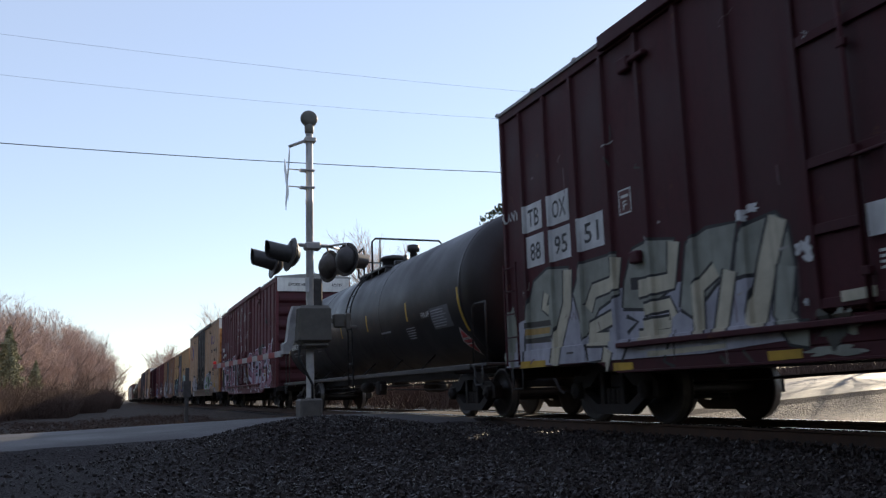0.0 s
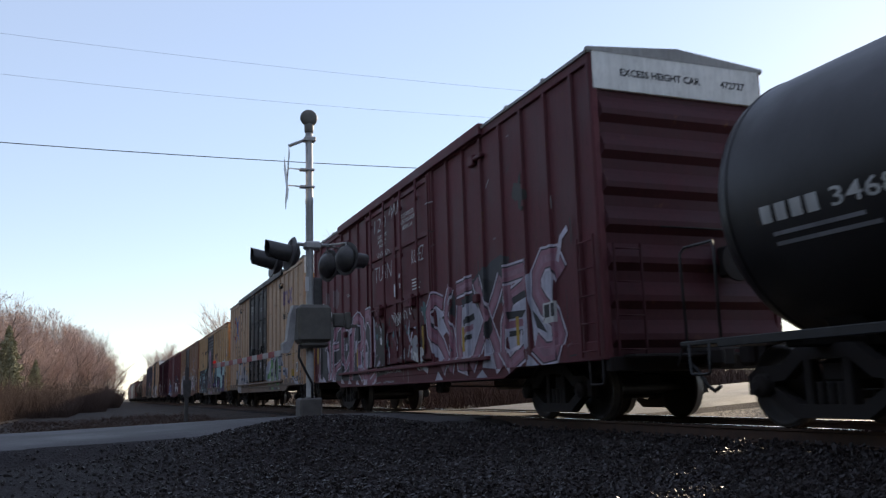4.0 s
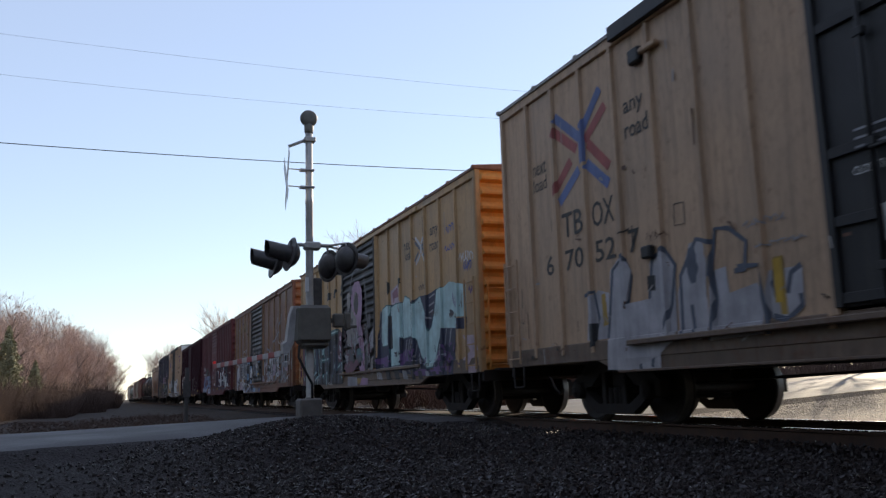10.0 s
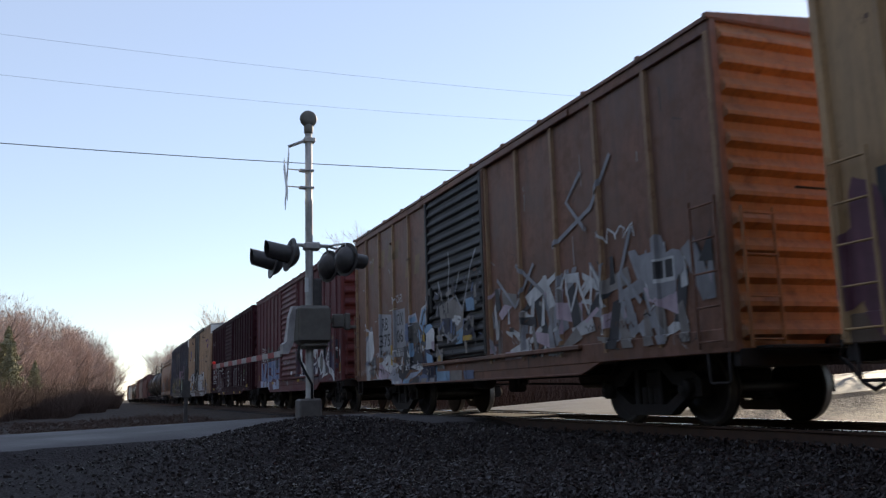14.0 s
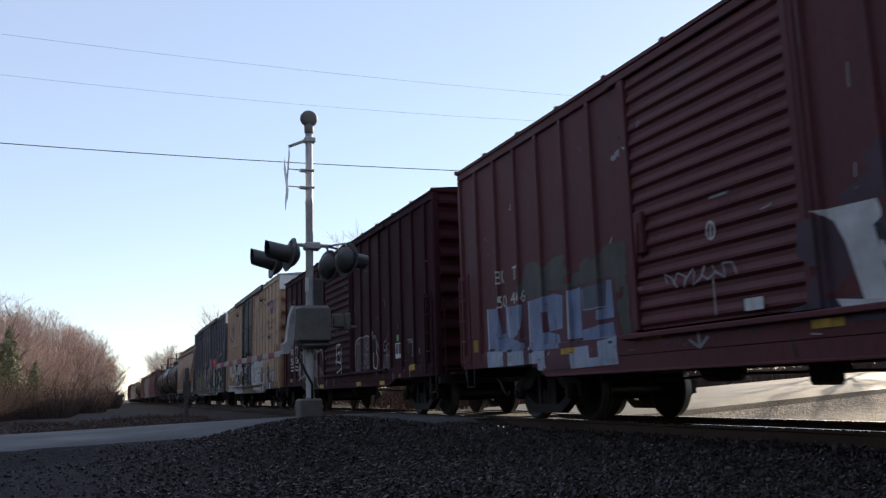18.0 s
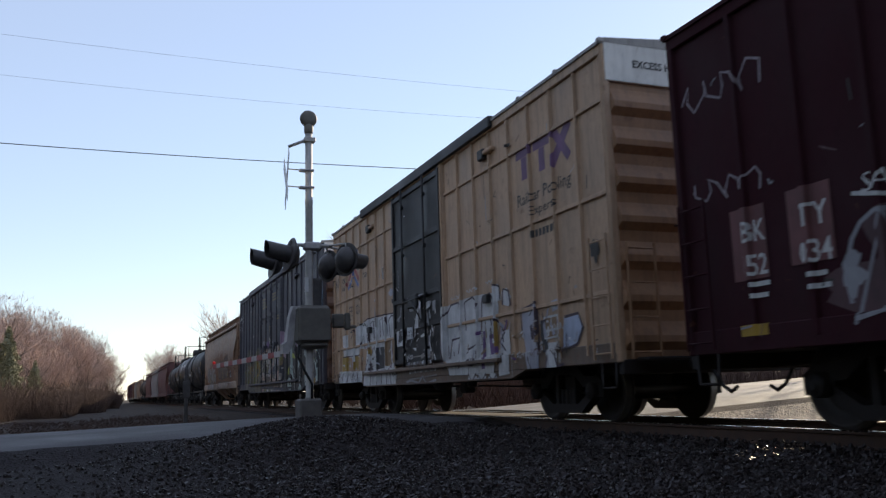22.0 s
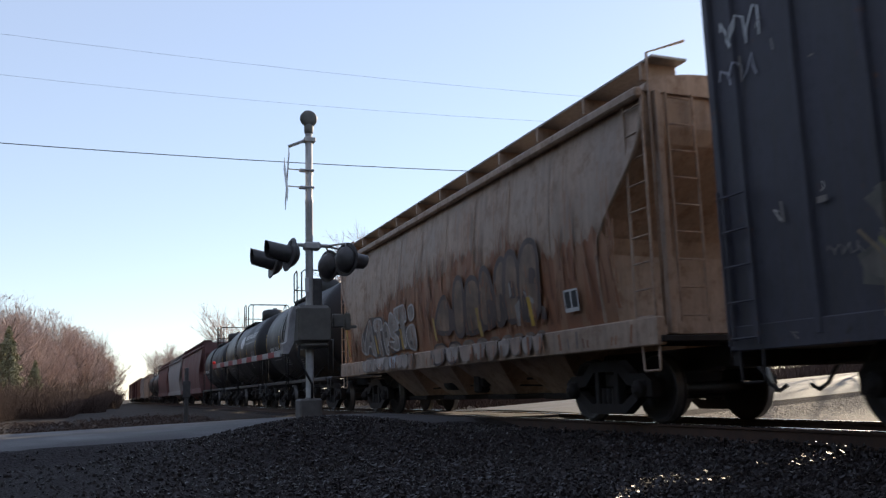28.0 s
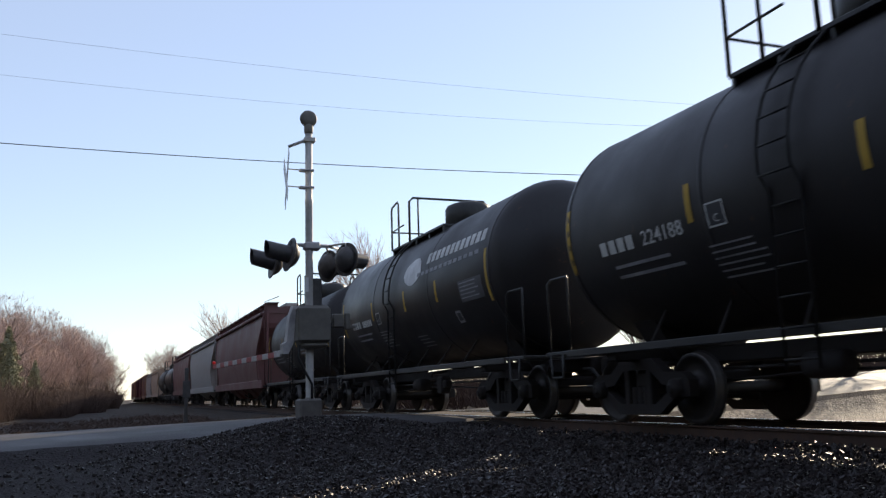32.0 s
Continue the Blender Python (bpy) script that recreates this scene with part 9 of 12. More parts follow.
items = [P(PALEPINK, (5.59, 0.71), (5.38, 1.24), (4.54, 1.33), (3.74, 1.05), (3.73, 0.68)), B(GREYI, 6.29, 1.56, 0.30, 0.50, 208, 0.4), B(DKGREY, 6, 1.21, 0.22, 0.24, 268, 0.4),
    P(CHAR, (3.62, 1.55), (2.58, 1.53), (2.32, 1.2), (2.74, 0.99), (3.63, 1.05)), P(NAVY, (2.24, 1.43), (1.73, 1.37), (1.47, 1.12), (1.52, 0.69), (2.37, 0.81)),
    P(NAVY, (3.41, 0.67), (2.67, 0.86), (1.99, 0.91), (1.51, 0.8), (1.52, 0.66)), P(BLUEGREY, (2.77, 0.74), (2.31, 0.9), (1.84, 0.82), (2.02, 0.68)),
    P(WHT, (2.18, 1.59), (1.7, 1.88), (1.41, 1.77), (1.43, 1.39), (1.96, 1.38)), P(SKY, (2.11, 1.83), (1.7, 1.93), (1.49, 1.84), (1.96, 1.69)),
    P(SKY, (1.93, 1.33), (1.57, 1.24), (1.54, 0.91), (1.86, 0.98)), P(PALEPINK, (1.6, 1.52), (1.42, 1.55), (1.44, 1.33), (1.58, 1.38)),
    P(SKY, (2.54, 1.96), (2.35, 2.27), (2.13, 2.31), (1.94, 2.15), (1.92, 1.91), (2.04, 1.7), (2.37, 1.79)), S(WHT, 0.06, (2.56, 1.96), (2.38, 2.28), (2.13, 2.34), (1.92, 2.16), (1.89, 1.9)),
    S(CHAR, 0.08, (2.42, 1.94), (2.27, 2.19), (2.1, 2.22), (2.01, 1.93)), P(LAV, (3.17, 2.2), (2.77, 2.25), (2.64, 2.02), (3.14, 2.02)),
    P(SKY, (3.08, 2.15), (2.82, 2.2), (2.74, 2.06), (3.04, 2.04)), P(WHT, (3.06, 1.06), (2.54, 1.16), (2.26, 1), (2.48, 0.96)),
    P(WHT, (5.38, 1.23), (4.8, 1.42), (4.07, 1.16), (3.8, 1.04), (4.46, 0.94)), P(LAV, (4.94, 0.72), (4.32, 1.09), (3.84, 0.98), (3.76, 0.68)),
    P(CHAR, (4.01, 1.21), (3.17, 1), (3.61, 0.77), (3.9, 0.86)), P(ICEWHITE, (3.67, 0.72), (3.03, 0.94), (2.39, 0.96), (2.85, 0.84)),
    P(WHT, (6.4, 2.08), (6.03, 2.08), (5.93, 1.53), (6.32, 1.23), (6.2, 0.81), (6.58, 0.77)), S(WHT, 0.05, (5.92, 1.2), (5.3, 0.64)), S(WHT, 0.06, (6.74, 2.3), (6.24, 2.02), (6.2, 1.55)),
    B(BLUEGREY, 3.41, 1.83, 0.12, 0.22, 243, 0.4), B(SKY, 3.07, 1.43, 0.16, 0.16, 239, 0.2), B(SKY, 1.55, 0.95, 0.11, 0.15, 289, 0.2),
    P(YEL, (2.35, 1.93), (2.25, 1.92), (2.23, 1.46), (2.33, 1.45)), P(YEL, (4.61, 1.63), (4.48, 1.63), (4.44, 1.16), (4.59, 1.16)),
    P(CASEGREY, (3.09, 2.04), (2.54, 2.02), (2.56, 1.57), (3.11, 1.59)), *fitted("WOR", 4.46, 3.64, 2.58, 2.78, [(WHT, -0.004)], 0.15), scrawl(CREAM, 4.67, 4.04, 2.46, 2.47, 0.02, 6, 3),
    S(GREYI, 0.03, (2.06, 2.54), (2.06, 2.41)), S(GREYI, 0.03, (2, 2.44), (2, 2.31)), S(GREYI, 0.03, (1.95, 2.35), (1.95, 2.22)), S(GREYI, 0.03, (1.87, 2.49), (1.87, 2.36)),
    S(GREYI, 0.03, (1.81, 2.4), (1.82, 2.27)), S(GREYI, 0.03, (3.17, 2.6), (3.06, 2.24)), S(GREYI, 0.03, (1.32, 2.53), (1.12, 2.43)),
    P(GREYI, (6.22, 0.69), (5.59, 0.68), (5.39, 0.86), (6, 0.86)), P(NAVY, (5.27, 0.68), (4.72, 0.68), (4.55, 0.84), (5.08, 0.85)),
    P(WHT, (4.44, 0.68), (3.97, 0.68), (3.81, 0.83), (4.28, 0.84)), P(SKY, (3.72, 0.68), (3.3, 0.68), (3.16, 0.82), (3.57, 0.82)),
    P(CHAR, (3.08, 0.67), (2.71, 0.67), (2.58, 0.81), (2.95, 0.81)), P(ASHI, (2.51, 0.67), (2.18, 0.67), (2.06, 0.8), (2.39, 0.8)), P(GREYI, (2, 0.67), (1.7, 0.67), (1.6, 0.79), (1.89, 0.8)),
    P(ASHI, (1.1, 2.21), (0.36, 2.3), (-0.18, 2.07), (-0.1, 1.5), (0.46, 1.47), (0.99, 1.71)), P(NAVY, (0.96, 1.95), (0.48, 1.92), (0.44, 1.63), (0.84, 1.58)),
    B(WHT, 0.19, 1.86, 0.20, 0.09, 209, 0.3), P(SKY, (-0.26, 2.21), (-0.65, 2.22), (-0.68, 1.96), (-0.3, 1.98)), P(SKY, (0.3, 1.61), (-0.13, 1.71), (-0.06, 1.4), (0.26, 1.39)),
    P(CHAR, (0.49, 1.81), (0.27, 1.83), (0.18, 1.43), (0.47, 1.41)), P(ASHI, (-0.29, 1.89), (-0.65, 1.87), (-0.61, 1.58), (-0.31, 1.57)),
    P(NAVY, (-0.27, 1.79), (-0.65, 1.62), (-0.62, 1.43), (-0.11, 1.55)), S(GREYI, 0.05, (0.53, 3.23), (0.49, 2.91), (0.57, 2.64), (0.58, 2.23)), S(GREYI, 0.05, (-0.01, 2.77), (0.24, 2.36)),
    S(GREYI, 0.05, (-0.83, 3.09), (-0.57, 2.82), (-0.42, 2.54), (-0.27, 2.26), (-0.11, 2.03)), S(GREYI, 0.05, (1.12, 2.72), (0.91, 2.3), (0.81, 2.1)),
    S(GREYI, 0.05, (0.51, 2.27), (0.2, 2.32), (-0.1, 2.01)), S(GREYI, 0.05, (0.83, 1.63), (0.46, 1.47), (0.09, 1.58)), P(YEL, (-0.07, 1.53), (-0.52, 1.53), (-0.51, 1.43), (-0.08, 1.44)),
    P(ASHI, (1.28, 1.3), (0.95, 1.36), (0.99, 0.95), (1.33, 0.96)), P(OCHRE, (1.23, 1.21), (1.05, 1.24), (1.06, 1.01), (1.24, 1)), S(GREYI, 0.04, (1.28, 1.45), (1.06, 1.19), (1.05, 0.95)),
    P(SKY, (1.47, 0.91), (0.76, 0.91), (0.79, 0.71), (1.5, 0.7)), P(ASHI, (0.72, 0.91), (0.14, 0.9), (0.17, 0.72), (0.75, 0.72)),
    P(NAVY, (1.39, 0.83), (0.97, 0.84), (0.82, 0.71), (1.41, 0.71)), P(BLUEGREY, (0.08, 0.89), (-0.43, 0.89), (-0.41, 0.73), (0.03, 0.72)),
    *shard_field([WHT, GREYI, PALEPINK, CHAR, GREYI, WHT, ASHI], -1.2, -7.2, 1.0, 2.25, 110, 78, 0.12, 0.42), B(GREYI, -6.2, 1.9, 0.4, 0.35, 80, 0.3), R(WHT, -6.1, -6.5, 1.75, 2.05),
    R(CHAR, -6.13, -6.28, 1.8, 2.02), R(CHAR, -6.32, -6.47, 1.8, 2.02), S(GREYI, 0.07, (-4.47, 3.6), (-4.02, 3.24), (-4.53, 2.72)),
    S(GREYI, 0.07, (-5.26, 3.66), (-4.69, 3.02), (-3.53, 2.64)), S(GREYI, 0.07, (-1.52, 2.4), (-2.19, 1.85), (-2.9, 2.49)), S(GREYI, 0.07, (-5.64, 2.57), (-5.35, 2), (-5.77, 1.56)),
    S(GREYI, 0.07, (-2.25, 2.56), (-3.17, 2), (-3.43, 1.42)), scrawl(WHT, -4.84, -5.76, 2.42, 2.65, 0.03, 24, 4), scrawl(WHT, -3.73, -4.88, 1.51, 2.26, 0.06, 22, 3)]
items += shard_field([WHT, SKY, CHAR, GREYI, LAV, CHAR, NAVY, ASHI], 3.4, 1.9, 1.0, 2.0, 60, 77, 0.04, 0.16) + shard_field([WHT, GREYI, LAV, RUSTI, ASHI], 6.6, 3.5, 0.95, 1.5, 50, 76, 0.04, 0.16) + shard_field([GREYI, CHAR, NAVY, ASHI, BLUEGREY], 1.3, -1.0, 1.2, 2.7, 60, 75, 0.05, 0.2)
lay(car_f, on_f, items, "graffiti", "tangled white, blue and black graffiti")

# G: white-lettered graffiti, blue piece, figures
items = [B(VIOLETISH, -2.71, 2.3, 0.98, 0.33, 225, 0.4), B(DIMBLUE, -4.32, 2.35, 0.63, 0.29, 295, 0.4), B(VIOLETISH, -5.77, 2.17, 0.58, 0.23, 221, 0.4),
    B(VIOLETISH, -4.58, 1.37, 1.96, 0.35, 261, 0.4), B(DIMBLUE, -6.16, 1.47, 0.62, 0.36, 274, 0.4), B(DIMBLUE, -7.04, 1.88, 0.30, 0.22, 284, 0.4),
    B(DIMBLUE, -3.22, 1.18, 1.66, 0.23, 201, 0.4), B(VIOLETISH, -1.76, 1.63, 0.55, 0.43, 265, 0.4), B(DIMOCHRE, -4.77, 2.42, 0.10, 0.07, 213, 0.5),
    B(DIMOCHRE, -5.78, 2.2, 0.07, 0.06, 216, 0.5), B(DIMOCHRE, -6.21, 2.21, 0.08, 0.06, 246, 0.5), B(DIMOCHRE, -6.22, 1.99, 0.07, 0.06, 286, 0.5),
    B(DIMOCHRE, -7.2, 1.96, 0.06, 0.06, 284, 0.5), S(BLK, 0.12, (-3.91, 2.56), (-3.79, 2.14)), S(BLK, 0.2, (-5.33, 2.28), (-5.35, 1.9), (-5.42, 1.66)), S(BLK, 0.1, (-3, 2.01), (-3.12, 1.67)),
    S(BLK, 0.14, (-5.25, 1.31), (-5.56, 1.28)), S(BLK, 0.1, (-1.89, 1.97), (-2.23, 1.72)),
    P(WHT, (-1.41, 2.12), (-2.11, 2.1), (-2.16, 1.94), (-2.05, 1.87), (-2.17, 1.2), (-1.87, 1.2), (-1.72, 1.77), (-1.61, 1.99)),
    P(WHT, (-1.54, 1.26), (-1.87, 1.22), (-2.59, 1.18), (-2.59, 1.13), (-1.62, 1.16)),
    P(WHT, (-2.1, 1.73), (-2.43, 1.5), (-2.68, 1.71), (-2.94, 2), (-3.03, 1.96), (-3.03, 1.64), (-3.1, 1.19), (-2.92, 1.22), (-2.81, 1.55), (-2.52, 1.3), (-2.38, 1.37), (-2.08, 1.56)),
    P(WHT, (-2.51, 1.24), (-3.25, 1.19), (-3.24, 1.15), (-2.51, 1.19)), B(WHT, -3.46, 1.54, 0.29, 0.39, 264, 0.03), B(OLIVEGREY, -3.5, 1.57, 0.18, 0.29, 262, 0.03),
    B(WHT, -3.57, 1.44, 0.06, 0.06, 284, 0.1), P(WHT, (-3.26, 2.1), (-3.44, 2.08), (-3.43, 2.03), (-3.26, 2.05)),
    P(WHT, (-3.91, 2.44), (-4, 2.29), (-4.18, 2.02), (-4.53, 1.72), (-4.31, 1.73), (-4.09, 1.94), (-4.05, 1.65), (-3.79, 1.75), (-3.76, 1.91), (-3.87, 2.12)),
    P(WHT, (-3.69, 1.51), (-4.23, 1.59), (-4.2, 1.52), (-3.77, 1.46)),
    P(WHT, (-4.5, 1.72), (-4.55, 1.63), (-4.34, 1.39), (-4.07, 1.08), (-3.97, 1.13), (-3.98, 1.43), (-4.15, 1.32), (-4.39, 1.61)), B(WHT, -4.83, 1.52, 0.31, 0.39, 257, 0.03),
    B(BLK, -4.82, 1.52, 0.18, 0.30, 256, 0.03), B(OLIVEGREY, -4.86, 1.5, 0.10, 0.23, 261, 0.03),
    P(WHT, (-4.8, 2.2), (-5.41, 2.35), (-5.4, 2.3), (-5.21, 2.21), (-5.27, 1.85), (-5.34, 1.3), (-5.28, 1.11), (-5.02, 1.01), (-5.01, 1.07), (-5.17, 1.15), (-5.16, 1.45), (-5.05, 1.95), (-4.98, 2.18), (-4.82, 2.15)),
    P(WHT, (-5.31, 1.31), (-5.36, 1.15), (-5.72, 1.17), (-5.73, 1.13), (-5.41, 1.09), (-5.18, 1.05)),
    P(WHT, (-5.37, 1.6), (-5.54, 1.74), (-5.77, 1.97), (-6.02, 1.96), (-5.98, 1.78), (-5.84, 1.8), (-5.82, 1.91), (-5.62, 1.73), (-5.44, 1.54)),
    P(WHT, (-5.4, 1.49), (-5.73, 1.47), (-6.13, 1.29), (-6.57, 1.11), (-6.55, 0.83), (-6.36, 1.03), (-5.98, 1.17), (-5.67, 1.34)),
    P(STENCIL, (-5.53, 1.76), (-5.92, 1.77), (-5.92, 1.49), (-5.53, 1.49)), P(DKMAUVE, (-5.57, 1.73), (-5.71, 1.73), (-5.7, 1.53), (-5.56, 1.53)),
    P(DKMAUVE, (-5.74, 1.73), (-5.88, 1.73), (-5.89, 1.53), (-5.73, 1.53)), P(BLK, (-6.73, 1.82), (-6.91, 1.77), (-7.09, 1.59), (-7.14, 1.41), (-6.9, 1.43), (-6.88, 1.53), (-6.7, 1.61)),
    P(WHT, (-6.59, 1.81), (-6.77, 1.9), (-6.96, 1.89), (-7.17, 1.77), (-7.3, 1.61), (-7.34, 1.44), (-7.34, 1.4), (-7.18, 1.42), (-7.17, 1.52), (-7.01, 1.7), (-6.79, 1.81), (-6.63, 1.77)),
    P(WHT, (-6.69, 1.73), (-6.74, 1.61), (-6.76, 1.4), (-6.71, 1.29), (-6.64, 1.27), (-6.46, 1.44), (-6.58, 1.42), (-6.64, 1.53)),
    P(YEL, (-6.89, 1.43), (-7.34, 1.41), (-7.32, 1.18), (-6.89, 1.19)), P(WHT, (-7.08, 1.16), (-7.32, 1.17), (-7.32, 1.14), (-7.09, 1.12)), S(GREYI, 0.02, (-6.35, 1.77), (-6.64, 1.76)),
    S(GREYI, 0.02, (-6.35, 1.7), (-6.63, 1.69)), S(GREYI, 0.02, (-6.34, 1.63), (-6.62, 1.63)), S(GREYI, 0.02, (-6.33, 1.57), (-6.62, 1.57)), S(GREYI, 0.02, (-6.32, 1.5), (-6.61, 1.5)),
    B(DIMGREEN, 4.12, 2.18, 0.81, 0.34, 253, 0.5), B(DIMGREEN, 2.58, 1.99, 0.78, 0.36, 204, 0.4), B(DIMGREEN, 1.91, 1.47, 0.19, 0.39, 267, 0.4),
    P(MAROONI, (6.48, 1.93), (4.77, 1.94), (3.33, 1.97), (2.32, 1.99), (2.13, 1.94), (2.11, 0.79), (6.31, 0.78), (6.44, 1.39)),
    P(PALEBLUE, (6.31, 1.93), (5.76, 1.91), (5.73, 1.45), (5.54, 1.46), (5.53, 1.9), (4.91, 1.88), (4.94, 1.49), (5.31, 1.34), (4.89, 1.25), (4.87, 1.1), (6.3, 1.18)),
    P(PALEBLUE, (4.71, 1.91), (3.81, 1.93), (3.57, 1.88), (3.61, 1.39), (4.05, 1.37), (3.72, 1.3), (3.7, 1.1), (4.68, 1.1)),
    P(PALEBLUE, (3.34, 1.92), (3.04, 1.94), (3.06, 1.21), (3.38, 1.21)), P(PALEBLUE, (2.37, 1.95), (2.23, 1.94), (2.21, 1.43), (2.6, 1.42), (2.63, 1.55), (2.42, 1.57)),
    P(PALEBLUE, (3.04, 1.32), (2.24, 1.37), (2.2, 1.16), (2.59, 1.16), (3.06, 1.17)), P(ICEWHITE, (6.3, 1.18), (5.65, 1.15), (5.66, 0.78), (6.27, 0.79)),
    P(ICEWHITE, (5.48, 1.14), (4.88, 1.12), (4.87, 0.79), (5.49, 0.79)), P(ICEWHITE, (4.68, 1.1), (4.13, 1.09), (4.14, 0.79), (4.69, 0.79)),
    P(ICEWHITE, (3.36, 1.08), (2.87, 1.09), (2.85, 0.91), (2.61, 0.92), (2.62, 1.13), (2.14, 1.17), (2.13, 0.8), (3.38, 0.78)),
    P(MAROONI, (4.19, 1.68), (4.07, 1.68), (4.01, 1.37), (4.16, 1.36)), P(SLATE_I, (3.02, 1.92), (2.35, 1.92), (2.41, 1.58), (3.01, 1.58)),
    S(GREYI, 0.02, (3.01, 1.9), (3, 1.6), (2.41, 1.59)), S(WHT, 0.035, (6.28, 1.94), (6.26, 1.21)), S(WHT, 0.035, (5.49, 1.9), (5.42, 1.38)), S(WHT, 0.035, (4.68, 1.89), (4.68, 1.1)),
    S(WHT, 0.035, (3.34, 1.92), (3.37, 1.21)), B(BLK, 6.15, 1.2, 0.11, 0.03, 273, 0.2), B(BLK, 5.39, 1.15, 0.10, 0.03, 227, 0.2), B(BLK, 4.61, 1.1, 0.08, 0.03, 286, 0.2),
    B(BLK, 3.09, 1.17, 0.06, 0.03, 204, 0.2), B(BLK, 2.29, 1.1, 0.05, 0.02, 200, 0.2), *[R(YEL, y, y - 0.4, z, z + 0.085) for y, z in ((1.54, 1.085), (-1.25, 1.0), (3.64, 1.0))],
    R(YEL, 6.95, 6.75, 1.2, 1.42), scrawl(GREYI, 0.9, -0.3, 1.62, 1.85, 0.025, 31, 6), B(GREYI, 1.9, 3.6, 0.12, 0.05, 88, 0.5), R(GREYI, 0.0, -0.3, 2.55, 2.58),
    R(WHT, -0.42, -0.7, 1.25, 1.38), S(GREYI, 0.05, (0.45, 1.16), (0.43, 0.92)), S(GREYI, 0.04, (0.62, 1.02), (0.43, 0.92), (0.27, 1.04))]
lay(car_g, on_g, items, "graffiti", "white lettered and pale blue graffiti")
lay(car_g, on_g, fitted("BK", 5.79, 5.54, 2.32, 2.55, [(STENCIL, 0.0)]) + fitted("TY", 5.22, 4.96, 2.32, 2.55, [(STENCIL, 0.0)]) + fitted("150", 5.88, 5.48, 1.90, 2.11, [(STENCIL, 0.0)]) + fitted("406", 5.32, 4.78, 1.92, 2.12, [(STENCIL, 0.0)]) + [S(STENCIL, 0.022, *arc(0.02, 2.2, 0.07, 0.10, 0, 360, 16)), S(STENCIL, 0.02, (0.02, 2.28), (0.02, 2.12))], label="white stencilled figures")

# H: pale outline graffiti and figures
items = [B(ink((0.09, 0.04, 0.045)), 4.0, 1.4, 1.5, 0.45, 91, 0.4)]
for a in (arc(4.95, 1.4, 0.42, 0.6, -40, 200), arc(4.1, 1.45, 0.36, 0.55, 0, 360), arc(3.2, 1.4, 0.5, 0.65, -20, 190), arc(2.2, 1.35, 0.42, 0.6, 0, 300), [(5.3, 1.0), (4.9, 2.0), (4.6, 1.0)], [(3.6, 1.0), (3.3, 1.5), (2.9, 1.1), (2.7, 1.6)], [(5.3, 1.05), (4.2, 1.25), (3.0, 1.0)]):
    items.append(S(GREYI, 0.045, *a))
items += fitted("SARZ", 5.1, 4.4, 2.18, 2.36, [(STENCIL, -0.004)], 0.15) + fitted("JWD", 2.5, 2.02, 2.02, 2.30, [(STENCIL, -0.004)], 0.15) + [scrawl(ink((0.30, 0.25, 0.27)), 7.55, 6.2, 3.6, 4.0, 0.03, 41, 4), scrawl(ink((0.30, 0.25, 0.27)), 7.5, 6.3, 2.5, 2.85, 0.03, 42, 4), B(GREYI, 5.3, 1.5, 0.12, 0.2, 92, 0.5), P(WHT, (2.5, 2.72), (2.42, 2.6), (2.5, 2.56)), P(WHT, (1.95, 2.55), (1.88, 2.42), (1.96, 2.4))]
items += [R(YEL, 6.80, 6.40, 0.99, 1.11)]
for pts in (((5.22, 2.20), (4.69, 2.08), (4.63, 1.82), (4.74, 1.58)), ((4.10, 2.09), (3.49, 2.13), (3.67, 1.79)), ((3.28, 2.06), (2.80, 2.10), (2.58, 1.81), (2.50, 1.37), (2.73, 1.61)), ((2.20, 1.90), (1.85, 1.99), (1.75, 1.91)), ((-0.22, 1.95), (-0.14, 1.35)), ((-0.29, 1.94), (-0.64, 1.93), (-0.35, 1.87)), ((-0.29, 1.66), (-0.57, 1.72), (-0.52, 1.57)), ((-0.31, 1.55), (-0.23, 1.45), (-0.69, 1.39), (-0.74, 1.23), (-0.18, 1.12)), ((-0.72, 1.80), (-0.71, 1.54), (-0.72, 1.08))):
    items.append(S(STENCIL, 0.04, *pts))
items += [R(YEL, -6.43, -6.82, 0.99, 1.12), R(YEL, -2.09, -2.51, 0.70, 0.83), R(YEL, -4.19, -4.59, 0.70, 0.81), R(YEL, 2.10, 1.66, 0.71, 0.83), R(YEL, 4.21, 3.72, 0.70, 0.80), R(STENCIL, -5.40, -5.81, 1.30, 1.66), R(DULLBLK, -5.43, -5.59, 1.40, 1.63), R(DULLBLK, -5.62, -5.78, 1.40, 1.63), R(GREEN, -5.50, -5.66, 1.70, 1.85)]
lay(car_h, on_h, items, "graffiti", "pale grey outline graffiti", 0.255)
HWASH, HDIM = ink((0.045, 0.02, 0.026)), ink((0.15, 0.125, 0.14))
